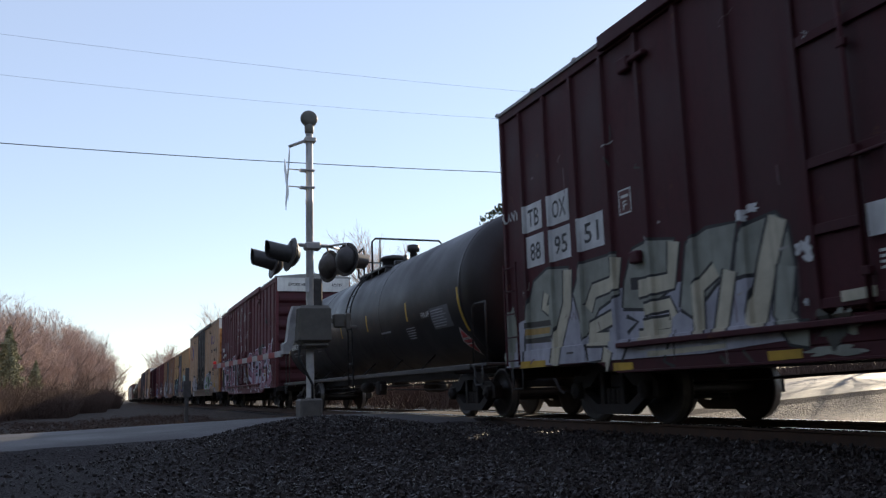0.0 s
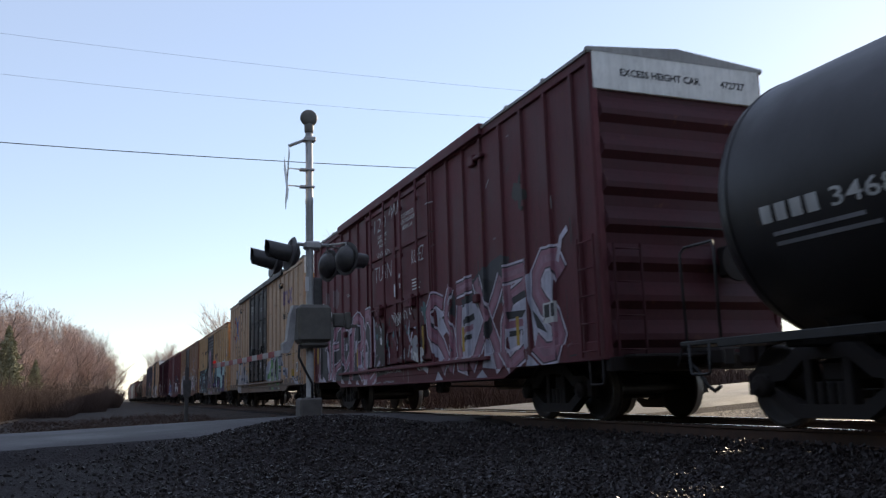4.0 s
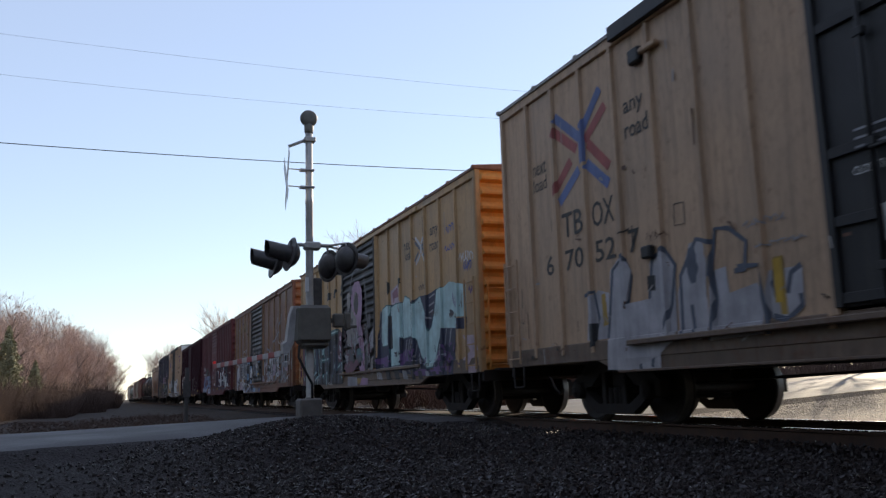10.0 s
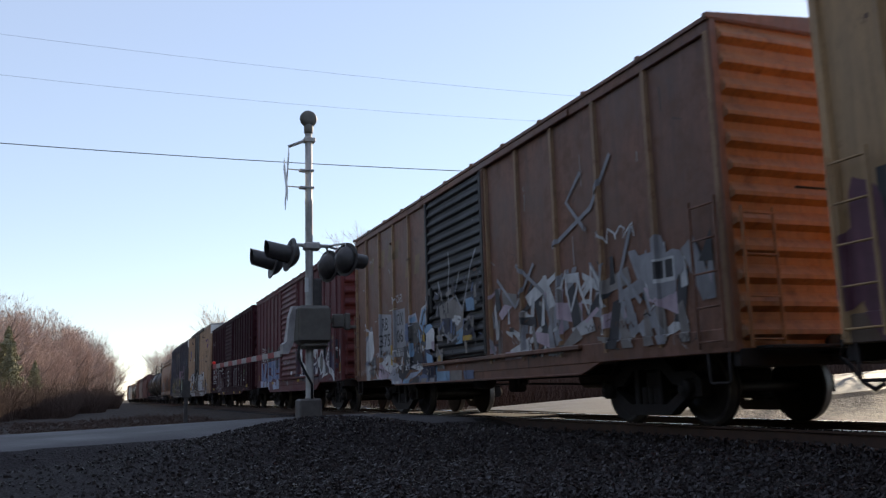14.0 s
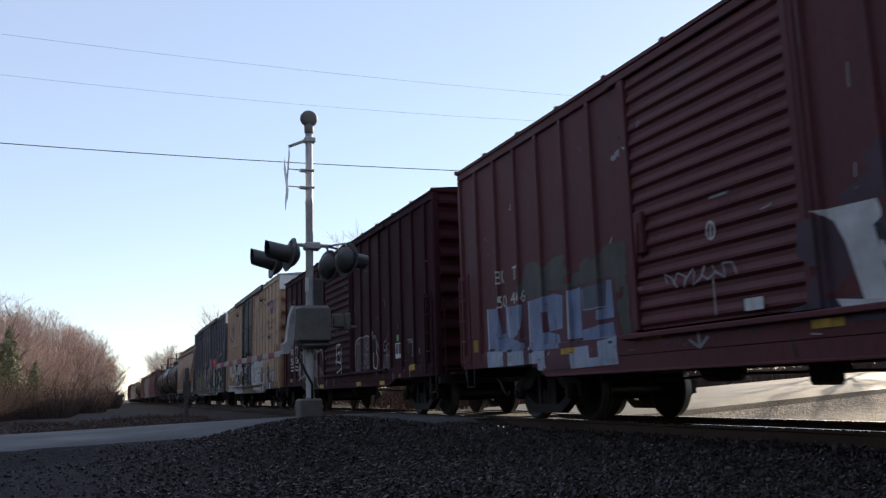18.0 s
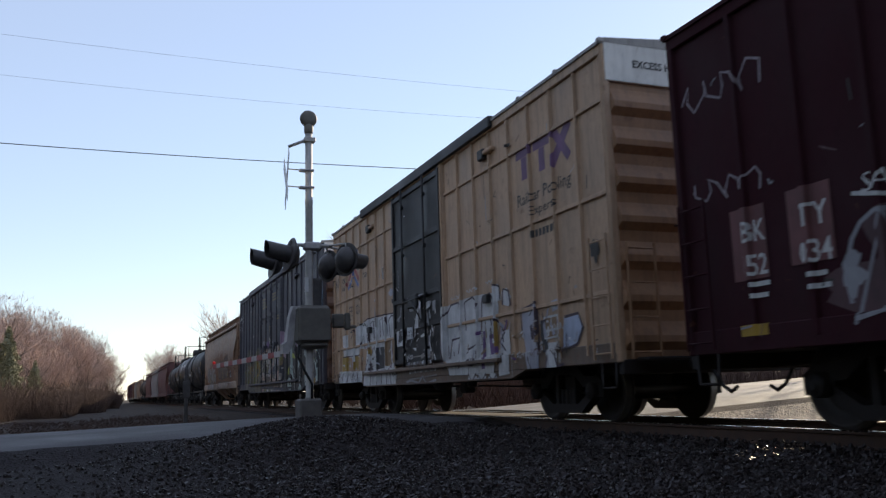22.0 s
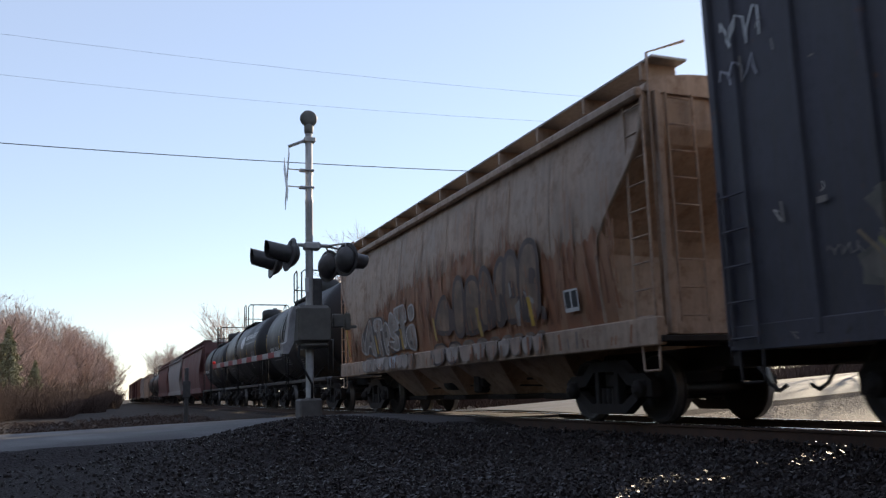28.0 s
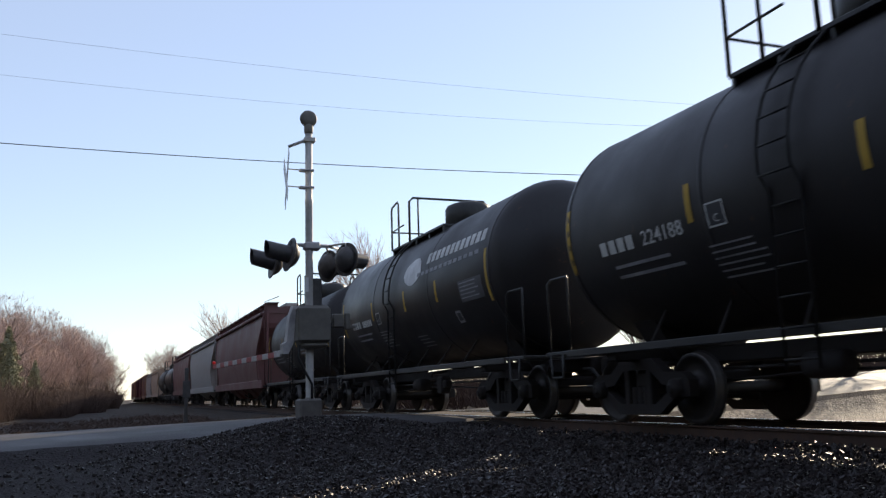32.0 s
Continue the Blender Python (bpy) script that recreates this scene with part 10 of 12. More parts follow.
h_items = [
    P(HWASH, (-1.67, 1.6), (-1.67, 1.87), (-2.04, 1.99), (-2.19, 1.98), (-2.36, 1.95), (-2.67, 2.01), (-2.97, 1.96), (-3.03, 1.71), (-3.08, 1.39), (-3, 1.13), (-2.19, 1.12), (-1.74, 1.12)),
    P(HWASH, (-4.26, 1.45), (-4.46, 1.45), (-4.73, 1.34), (-4.73, 1.09), (-4.53, 1.02), (-4.21, 1.09)),
    S(GREYI, 0.045, (-1.74, 1.11), (-1.65, 1.33), (-1.63, 1.6), (-1.65, 1.83), (-1.78, 1.93), (-1.99, 1.99), (-2.19, 2)),
    S(GREYI, 0.04, (-2.31, 1.98), (-2.5, 1.98), (-2.69, 2.01), (-2.93, 1.98), (-3.03, 1.91)), S(HDIM, 0.05, (-1.86, 1.73), (-1.82, 1.83), (-1.93, 1.87), (-2.08, 1.82)),
    S(HDIM, 0.05, (-1.9, 1.6), (-1.94, 1.49), (-1.84, 1.32)), S(HDIM, 0.06, (-1.95, 1.2), (-2.02, 1.12), (-2.19, 1.15)),
    S(HDIM, 0.05, (-2.57, 1.89), (-2.59, 1.76), (-2.76, 1.64), (-2.96, 1.69)), S(HDIM, 0.05, (-2.48, 1.55), (-2.63, 1.5), (-2.83, 1.52)),
    S(HDIM, 0.05, (-2.7, 1.5), (-2.77, 1.39), (-2.72, 1.3)), S(HDIM, 0.05, (-2.82, 1.84), (-2.84, 1.73)), S(GREYI, 0.03, (-2.81, 1.14), (-2.84, 1.23), (-2.89, 1.16)),
    S(HDIM, 0.05, (-2.5, 1.39), (-2.56, 1.26), (-2.68, 1.33)), S(HDIM, 0.05, (-2.36, 1.17), (-2.46, 1.22)), S(HDIM, 0.07, (-3.23, 1.99), (-3.32, 1.96), (-3.35, 1.86)),
    S(GREYI, 0.045, (-3.39, 1.88), (-3.44, 1.95), (-3.53, 1.95), (-3.58, 1.88), (-3.62, 1.76), (-3.66, 1.64), (-3.61, 1.55)),
    S(STENCIL, 0.035, (-3.58, 1.55), (-3.68, 1.49), (-3.73, 1.37), (-3.71, 1.26), (-3.66, 1.15), (-3.6, 1.11), (-3.41, 1.15), (-3.35, 1.2), (-3.35, 1.46), (-3.42, 1.53)),
    P(GREYI, (-3.3, 1.16), (-3.36, 1.34), (-3.42, 1.16)), S(HDIM, 0.05, (-3.68, 1.75), (-3.74, 1.8), (-3.74, 1.63)), S(HDIM, 0.05, (-3.72, 1.65), (-3.84, 1.7), (-3.8, 1.55)),
    S(HDIM, 0.05, (-3.86, 1.68), (-3.92, 1.65), (-3.88, 1.54), (-3.82, 1.62)), S(HDIM, 0.05, (-3.64, 1.72), (-3.92, 1.57)),
    P(GREYI, (-3.78, 1.44), (-3.81, 1.43), (-3.81, 1.39), (-3.78, 1.39)), P(GREYI, (-3.79, 1.37), (-3.82, 1.36), (-3.81, 1.32), (-3.78, 1.33)),
    P(GREYI, (-3.84, 1.37), (-3.87, 1.36), (-3.87, 1.32), (-3.84, 1.33)), S(HDIM, 0.04, (-4.23, 1.55), (-4.23, 1.68), (-4.28, 1.76), (-4.43, 1.75), (-4.45, 1.82)),
    S(GREYI, 0.05, (-4.25, 1.53), (-4.37, 1.54)), S(GREYI, 0.04, (-4.56, 1.66), (-4.62, 1.71)), S(HDIM, 0.08, (-4.43, 1.66), (-4.49, 1.56), (-4.49, 1.45), (-4.42, 1.39)),
    S(GREYI, 0.035, (-4.66, 1.56), (-4.68, 1.49), (-4.63, 1.42), (-4.53, 1.4)), S(HDIM, 0.05, (-4.46, 1.35), (-4.48, 1.27)), S(HDIM, 0.03, (-4.64, 1.4), (-4.73, 1.32), (-4.74, 1.13)),
    S(HDIM, 0.03, (-4.24, 1.45), (-4.18, 1.29), (-4.18, 1.13)), P(OLIVEGREY, (-4.15, 1.15), (-4.3, 1.15), (-4.3, 1.07), (-4.17, 1.07)),
    P(OLIVEGREY, (-4.41, 1.1), (-4.54, 1.1), (-4.54, 1.02), (-4.42, 1.02)), P(GREYI, (-6.06, 1.7), (-6.13, 1.7), (-6.13, 1.66), (-6.06, 1.67)),
    P(GREYI, (-6.16, 1.7), (-6.24, 1.69), (-6.24, 1.65), (-6.16, 1.66)), P(GREYI, (-6.27, 1.68), (-6.29, 1.68), (-6.29, 1.65), (-6.27, 1.65)),
    P(GREYI, (-6.31, 1.7), (-6.41, 1.69), (-6.4, 1.65), (-6.31, 1.66)), P(GREYI, (-6.06, 1.64), (-6.1, 1.64), (-6.1, 1.6), (-6.06, 1.61)),
    P(GREYI, (-6.18, 1.64), (-6.22, 1.63), (-6.22, 1.6), (-6.17, 1.6)), P(GREYI, (-6.25, 1.65), (-6.4, 1.63), (-6.4, 1.59), (-6.24, 1.61)),
    P(HDIM, (-6.06, 1.58), (-6.08, 1.58), (-6.08, 1.55), (-6.06, 1.55)), P(GREYI, (-6.33, 1.57), (-6.39, 1.57), (-6.4, 1.54), (-6.33, 1.54)),
    P(HDIM, (-6.06, 1.53), (-6.08, 1.53), (-6.09, 1.5), (-6.06, 1.5)), P(GREYI, (-6.33, 1.52), (-6.4, 1.52), (-6.4, 1.49), (-6.33, 1.49)),
    P(HDIM, (-6.06, 1.48), (-6.09, 1.48), (-6.09, 1.45), (-6.07, 1.45)), P(GREYI, (-6.33, 1.47), (-6.4, 1.47), (-6.4, 1.44), (-6.33, 1.44)),
    P(HDIM, (-6.07, 1.43), (-6.09, 1.43), (-6.09, 1.41), (-6.07, 1.4)), P(GREYI, (-6.33, 1.42), (-6.4, 1.42), (-6.4, 1.39), (-6.33, 1.39)),
    P(HDIM, (-6.07, 1.39), (-6.09, 1.38), (-6.09, 1.36), (-6.07, 1.36)), P(GREYI, (-6.33, 1.37), (-6.4, 1.37), (-6.4, 1.34), (-6.33, 1.34)),
    P(HDIM, (-5.31, 2.17), (-5.34, 2.17), (-5.37, 1.99), (-5.34, 1.99)), P(HDIM, (-6.77, 1.44), (-6.85, 1.48), (-6.83, 1.33), (-6.76, 1.33)),
    P(DULLRED, (-5.45, 0.94), (-5.59, 0.94), (-5.59, 0.85), (-5.45, 0.85)), P(CASEGREY, (-5.19, 0.81), (-5.39, 0.82), (-5.4, 0.75), (-5.2, 0.75))]
lay(car_h, on_h, h_items, "graffiti", "thin pale outline letters")
lay(car_h, on_h, [R(ink((0.16, 0.055, 0.055)), 6.86, 6.34, 1.58, 2.36), R(ink((0.16, 0.055, 0.055)), 6.02, 5.46, 1.64, 2.40)] + fitted("BK", 6.66, 6.36, 1.98, 2.20, [(STENCIL, 0.012)]) + fitted("TY", 5.86, 5.52, 2.0, 2.22, [(STENCIL, 0.012)]) + fitted("152", 6.70, 6.36, 1.62, 1.84, [(STENCIL, 0.012)]) + fitted("034", 5.90, 5.5, 1.64, 1.86, [(STENCIL, 0.012)]) + bars(6.6, 1.5, 2, 0.3, 0.05, 0.12, STENCIL, 48) + bars(5.8, 1.5, 2, 0.3, 0.05, 0.12, STENCIL, 49), "lettering", "white stencilled figures", 0.255)

# I: tan car with its slogan, emblem, white bubble piece
lay(car_i, on_i, three_marks(-4.75, -6.6, 3.92, 4.46, ink((0.17, 0.08, 0.17))) + fitted("Railcar Pooling", -4.75, -6.52, 3.44, 3.70, [(DULLBLK, 0.006)]) + fitted("Experts", -5.2, -6.05, 3.22, 3.42, [(DULLBLK, 0.006)]) + letter_bars(-5.2, -6.05, 2.90, 3.02, 7, DULLBLK)
    + cross_emblem(5.48, 3.92, 1.15, 1.02, DULLBLUE, DULLRED) + fitted("any", 4.50, 4.15, 3.80, 4.0, [(DULLBLK, 0.01)]) + fitted("road", 4.52, 4.10, 3.56, 3.76, [(DULLBLK, 0.01)]) + fitted("next", 6.72, 6.35, 3.66, 3.84, [(DULLBLK, 0.006)]) + fitted("load", 6.72, 6.33, 3.44, 3.62, [(DULLBLK, 0.006)])
    + fitted("FB", 5.95, 5.5, 2.64, 2.92, [(DULLBLK, 0.0)]) + fitted("OX", 5.25, 4.79, 2.64, 2.92, [(DULLBLK, 0.008)]) + fitted("5", 6.41, 6.22, 2.17, 2.42, [(DULLBLK, 0.0)]) + fitted("02", 5.92, 5.46, 2.17, 2.42, [(DULLBLK, 0.0)]) + fitted("60", 5.18, 4.74, 2.17, 2.42, [(DULLBLK, 0.0)]) + fitted("7", 4.5, 4.3, 2.17, 2.42, [(DULLBLK, 0.0)])
    + [R(WHT, -5.50, -5.92, 1.26, 1.58), R(BLK, -5.53, -5.7, 1.33, 1.55), R(BLK, -5.73, -5.89, 1.33, 1.55)], label="black lettering and a red and blue emblem")
items = [
    P(WHT, (4.28, 2.4), (3.74, 2.41), (2.92, 2.38), (2.36, 2.38), (1.97, 2.36), (1.89, 2.1), (1.88, 1.73), (2.14, 1.69), (2.17, 1.42), (1.76, 0.96), (1.84, 0.66), (4.55, 0.67), (4.3, 1.52), (4.06, 1.98)),
    P(WHT, (5.32, 2.3), (4.17, 2.4), (4.16, 1.66), (5.29, 1.73)), P(WHT, (6.7, 2.16), (6.1, 2.15), (6.1, 1.77), (6.64, 1.81)), P(WHT, (6.63, 1.77), (4.97, 1.73), (5, 1.48), (6.61, 1.54)),
    P(WHT, (6.98, 1.16), (4.6, 1.11), (4.64, 0.79), (7.01, 0.83)), P(DIMYELLOW, (6.71, 1.57), (6.04, 1.56), (6.08, 1.15), (6.75, 1.15)),
    P(DIMYELLOW, (5.59, 1.55), (5.05, 1.53), (5.09, 1.16), (5.63, 1.18)), P(TANPATCH, (2.15, 1.73), (1.67, 1.72), (1.69, 1.18), (2.1, 1.25)),
    P(TANPATCH, (2.62, 1.75), (2.21, 1.74), (2.25, 1.16), (2.63, 1.15)), S(PLUMLINE, 0.045, (4.19, 1.79), (4.28, 2.25), (4.05, 2.34), (3.96, 1.8)),
    S(PLUMLINE, 0.045, (3.89, 1.86), (3.94, 2.28), (3.68, 2.34), (3.6, 1.84)), S(PLUMLINE, 0.045, (3.54, 1.87), (3.61, 2.31), (3.38, 2.35), (3.31, 1.88)),
    S(PLUMLINE, 0.045, (3.05, 1.88), (3.08, 2.3), (2.88, 2.36), (2.82, 1.89)), S(PLUMLINE, 0.045, (2.7, 1.89), (2.74, 2.28), (2.55, 2.33), (2.46, 1.88)),
    S(PLUMLINE, 0.045, (2.28, 1.82), (2.37, 2.25), (2.17, 2.34), (1.91, 2.3), (1.97, 1.81)), S(PLUMLINE, 0.045, (4.55, 0.7), (4.42, 1.16), (4.12, 1.46)),
    S(PLUMLINE, 0.045, (3.91, 0.7), (3.81, 1.07)), S(PLUMLINE, 0.045, (3.36, 0.72), (3.25, 1.11)), S(PLUMLINE, 0.045, (2.98, 0.69), (2.87, 1.08)),
    S(PLUMLINE, 0.045, (2.55, 0.72), (2.45, 1.06)), S(PLUMLINE, 0.045, (2.15, 1.32), (2.25, 0.97), (2.17, 0.7)), S(PLUMLINE, 0.045, (3.85, 1.48), (3.61, 1.68), (3.43, 1.44)),
    S(PLUMLINE, 0.045, (5.83, 2.02), (5.42, 2.24), (5.32, 1.79)), S(PLUMLINE, 0.045, (6.67, 0.88), (6.5, 1.11)), S(PLUMLINE, 0.045, (6.15, 0.84), (5.97, 1.11)),
    S(PLUMLINE, 0.045, (5.66, 0.84), (5.51, 1.1)), S(PLUMLINE, 0.045, (5.12, 0.84), (5, 1.11)), S(PLUMLINE, 0.045, (4.77, 1.73), (4.56, 2.04), (4.44, 1.69)),
    S(PLUMLINE, 0.03, (4.33, 2.43), (2.91, 2.42), (1.92, 2.38)), S(PLUMLINE, 0.03, (6.71, 1.55), (4.96, 1.53)), P(CHAR, (3.33, 1.64), (2.75, 1.63), (2.78, 1.11), (3.34, 1.11)),
    B(PLUMLINE, 3.88, 1.17, 0.15, 0.12, 211, 0.4), B(DIMYELLOW, 3.91, 1.6, 0.12, 0.12, 248, 0.3), P(PURPLE, (2.17, 1.59), (2.06, 1.6), (2.05, 1.41), (2.17, 1.4)),
    scrawl(PURPLE, 3.89, 3.4, 0.89, 1.09, 0.03, 55, 4), scrawl(DULLBLK, 2.12, 1.75, 0.88, 1.04, 0.03, 58, 4), scrawl(DULLBLK, 5.39, 4.85, 0.82, 0.98, 0.02, 59, 3),
    scrawl(DULLBLK, 7.71, 6.99, 3.55, 3.92, 0.035, 51, 4), scrawl(DULLBLK, 4.91, 4.33, 2.26, 2.38, 0.04, 52, 3), B(LAV, 2.15, 2.89, 0.16, 0.09, 258, 0.4),
    B(GREYI, 1.88, 2.61, 0.06, 0.14, 218, 0.4), P(WHT, (1.48, 1.89), (0.98, 1.94), (1.01, 1.55), (1.46, 1.55)), S(PLUMLINE, 0.06, (1.35, 1.62), (1.27, 1.87), (1.1, 1.87)),
    S(GREYI, 0.05, (1.44, 2.15), (1.16, 2.23), (1.12, 2.44)), B(CHAR, 1.21, 1.73, 0.11, 0.12, 204, 0.3), P(WHT, (0.21, 2.44), (0.01, 2.51), (-0.19, 2.4), (-0.15, 2.2), (-0, 2.33)),
    P(WHT, (0.05, 2.3), (-0.05, 2.27), (0.02, 1.87), (0.25, 1.88)), P(GREYI, (-0.15, 2.31), (-0.22, 2.07), (-0.1, 1.99), (-0.08, 2.19)),
    P(WHT, (-0.33, 2.26), (-0.52, 2.37), (-0.74, 2.38), (-0.74, 2.27), (-0.45, 2.21)), P(GREYI, (0.59, 2.36), (0.34, 2.37), (0.26, 2.26), (0.52, 2.27)),
    P(ASHI, (-0.36, 1.81), (-0.59, 1.84), (-0.61, 1.72), (-0.38, 1.69)), P(GREYI, (-0.44, 2.14), (-0.64, 2.15), (-0.64, 1.93), (-0.46, 1.94)),
    P(GREYI, (-0.62, 1.68), (-0.71, 1.68), (-0.71, 1.51), (-0.61, 1.5)), P(GREYI, (-0.88, 2.35), (-1.07, 2.37), (-1.04, 2.15), (-0.89, 2.16)),
    P(ASHI, (-0.12, 1.29), (-0.33, 1.33), (-0.34, 1.24), (-0.14, 1.2)), P(GREYI, (-0.47, 1.39), (-0.72, 1.38), (-0.7, 1.21), (-0.46, 1.2)),
    P(ASHI, (-0.77, 1.32), (-0.87, 1.34), (-0.86, 1.17), (-0.77, 1.16)), P(WHT, (0.83, 1.02), (0.74, 1.02), (0.74, 0.92), (0.84, 0.91)),
    P(GREYI, (0.7, 1.02), (0.61, 1.05), (0.62, 0.92), (0.71, 0.92)), P(ASHI, (0.58, 1.02), (0.49, 1.08), (0.5, 0.92), (0.59, 0.92)),
    P(WHT, (0.46, 1.02), (0.36, 1.11), (0.38, 0.92), (0.47, 0.92)), P(GREYI, (0.34, 1.02), (0.26, 1.02), (0.27, 0.93), (0.35, 0.92)),
    P(ASHI, (0.23, 1.02), (0.14, 1.05), (0.15, 0.93), (0.24, 0.92)), P(WHT, (0.12, 1.02), (0.03, 1.08), (0.04, 0.93), (0.12, 0.92)),
    P(GREYI, (0.01, 1.02), (-0.08, 1.1), (-0.06, 0.93), (0.02, 0.92)), P(ASHI, (-0.1, 1.02), (-0.17, 1.02), (-0.17, 0.93), (-0.09, 0.92)),
    P(WHT, (-0.2, 1.02), (-0.28, 1.05), (-0.27, 0.93), (-0.19, 0.93)), P(GREYI, (-0.3, 1.02), (-0.38, 1.08), (-0.37, 0.93), (-0.29, 0.93)),
    P(ASHI, (-0.4, 1.02), (-0.48, 1.1), (-0.46, 0.93), (-0.39, 0.93)), P(WHT, (-0.5, 1.02), (-0.57, 1.02), (-0.56, 0.93), (-0.49, 0.93)),
    P(GREYI, (-0.59, 1.02), (-0.66, 1.05), (-0.65, 0.94), (-0.58, 0.93)), P(ASHI, (-0.68, 1.02), (-0.76, 1.07), (-0.74, 0.94), (-0.68, 0.93)),
    P(WHT, (-0.77, 1.02), (-0.85, 1.1), (-0.83, 0.94), (-0.77, 0.93)), P(GREYI, (0.75, 1.15), (0.6, 1.17), (0.61, 1.08), (0.74, 1.08)),
    P(ASHI, (0.55, 1.15), (0.41, 1.17), (0.41, 1.08), (0.54, 1.08)), P(WHT, (0.36, 1.15), (0.23, 1.17), (0.23, 1.08), (0.35, 1.08)),
    P(GREYI, (0.18, 1.15), (0.05, 1.17), (0.05, 1.08), (0.17, 1.08)), P(ASHI, (0, 1.15), (-0.12, 1.17), (-0.12, 1.08), (-0.01, 1.08)),
    P(WHT, (-0.17, 1.15), (-0.29, 1.17), (-0.28, 1.08), (-0.17, 1.08)), P(GREYI, (-0.33, 1.15), (-0.45, 1.17), (-0.44, 1.09), (-0.34, 1.09)),
    P(ASHI, (-0.49, 1.15), (-0.6, 1.17), (-0.59, 1.09), (-0.49, 1.09)), P(WHT, (-0.64, 1.15), (-0.74, 1.17), (-0.74, 1.09), (-0.64, 1.09)), S(ASHI, 0.03, (0.86, 0.79), (-0.87, 0.85)),
    S(ASHI, 0.03, (0.84, 0.96), (-0.89, 0.97)), S(ASHI, 0.03, (0.65, 1.27), (-0.93, 1.26)),
    S(GREYI, 0.05, (1.06, 0.74), (0.71, 0.77), (0.25, 0.7), (0.01, 0.84), (-0.24, 0.68), (-0.81, 0.75)), P(BONEGREY, (0.73, 1.93), (0.36, 1.92), (0.35, 1.67), (0.72, 1.67)),
    *fitted("UNLOAD", 0.7, 0.39, 1.81, 1.86, [(DULLBLK, 0.01)], 0), *fitted("THIS SIDE", 0.69, 0.37, 1.71, 1.77, [(DULLBLK, 0.01)], 0), S(GREYI, 0.03, (0.68, 2.58), (-0.56, 2.56)),
    S(GREYI, 0.02, (1.3, 3.31), (1.25, 2.9)), P(WHT, (-1.34, 2.18), (-2.46, 2.24), (-3.17, 2.23), (-3.69, 2.2), (-3.86, 1.97), (-3.81, 1.5), (-3.62, 0.79), (-1.56, 0.81), (-1.28, 1.35)),
    P(WHT, (-3.64, 2.33), (-3.86, 2.34), (-3.98, 2.04), (-3.7, 2.03)), P(WHT, (-3.99, 2.18), (-4.19, 2.23), (-4.36, 2.06), (-4.26, 1.9), (-4.03, 1.95)),
    P(LAV, (-4.74, 1.82), (-5.27, 1.85), (-5.33, 1.08), (-5.28, 0.73), (-4.91, 0.82), (-4.75, 1.41)), P(LAV, (-5.74, 1.83), (-5.96, 1.85), (-5.99, 1.7), (-5.77, 1.66)),
    P(ICEWHITE, (-6.11, 1.55), (-6.53, 1.57), (-6.62, 1.36), (-6.44, 1.13), (-6.03, 1.06)), P(WHT, (-3.89, 1.49), (-4.25, 1.52), (-4.24, 0.77), (-3.83, 0.74)),
    P(WHT, (-5.55, 1.2), (-5.9, 1.2), (-5.88, 0.77), (-5.56, 0.75)), S(PLUMLINE, 0.045, (-1.28, 0.92), (-1.31, 1.92), (-1.66, 2.19), (-2.07, 2.2), (-2.2, 1.64)),
    S(PLUMLINE, 0.045, (-2.39, 1.63), (-2.35, 2.17), (-2.73, 2.23), (-2.98, 2.08), (-2.86, 1.58)), S(PLUMLINE, 0.045, (-3.1, 1.56), (-3.16, 2.15), (-3.5, 2.21), (-3.73, 1.99)),
    S(PLUMLINE, 0.045, (-3.65, 2.16), (-3.67, 2.35), (-3.9, 2.29), (-3.92, 2.04)), S(PLUMLINE, 0.045, (-4.01, 1.94), (-4.06, 2.22), (-4.26, 2.17), (-4.33, 1.91)),
    S(PLUMLINE, 0.045, (-1.55, 1.14), (-1.69, 1.5), (-2.09, 1.52), (-1.96, 1.21)), S(PLUMLINE, 0.045, (-2.45, 1.27), (-2.81, 1.33), (-2.78, 0.99), (-2.33, 1.01)),
    S(PLUMLINE, 0.045, (-3.9, 1.61), (-4.06, 1.47), (-3.87, 1.33), (-4.08, 1.16)), S(PLUMLINE, 0.045, (-4.93, 1.02), (-5.03, 0.81), (-5.26, 0.73), (-5.52, 0.79), (-5.59, 1.02)),
    S(PLUMLINE, 0.045, (-5.81, 1.04), (-5.89, 0.83), (-6.11, 0.86)), S(PLUMLINE, 0.045, (-6.05, 1.05), (-6.46, 1.13), (-6.64, 1.36), (-6.53, 1.57), (-6.13, 1.55)),
    S(PLUMLINE, 0.045, (-4.72, 1.41), (-4.7, 1.79), (-5.28, 1.86)), S(PLUMLINE, 0.045, (-5.27, 1.79), (-5.3, 1.08)), P(PURPLE, (-3.16, 1.56), (-3.26, 1.56), (-3.27, 0.89), (-3.11, 0.88)),
    P(PURPLE, (-3.42, 1.48), (-3.73, 1.49), (-3.79, 1.15), (-3.47, 1.12)), P(WHT, (-3.54, 1.4), (-3.69, 1.4), (-3.72, 1.33), (-3.56, 1.32)), B(PLUMLINE, -2.6, 1.04, 0.21, 0.08, 248, 0.3),
    P(DIMYELLOW, (-3.67, 1.71), (-3.79, 1.71), (-3.8, 1.26), (-3.68, 1.25)), P(CHAR, (-5.36, 1.56), (-5.59, 1.57), (-5.58, 1.06), (-5.37, 1.07)),
    P(STENCIL, (-5.48, 1.61), (-5.93, 1.62), (-5.92, 1.28), (-5.48, 1.26)), P(TANPATCH, (-5.51, 1.58), (-5.7, 1.58), (-5.7, 1.4), (-5.52, 1.4)),
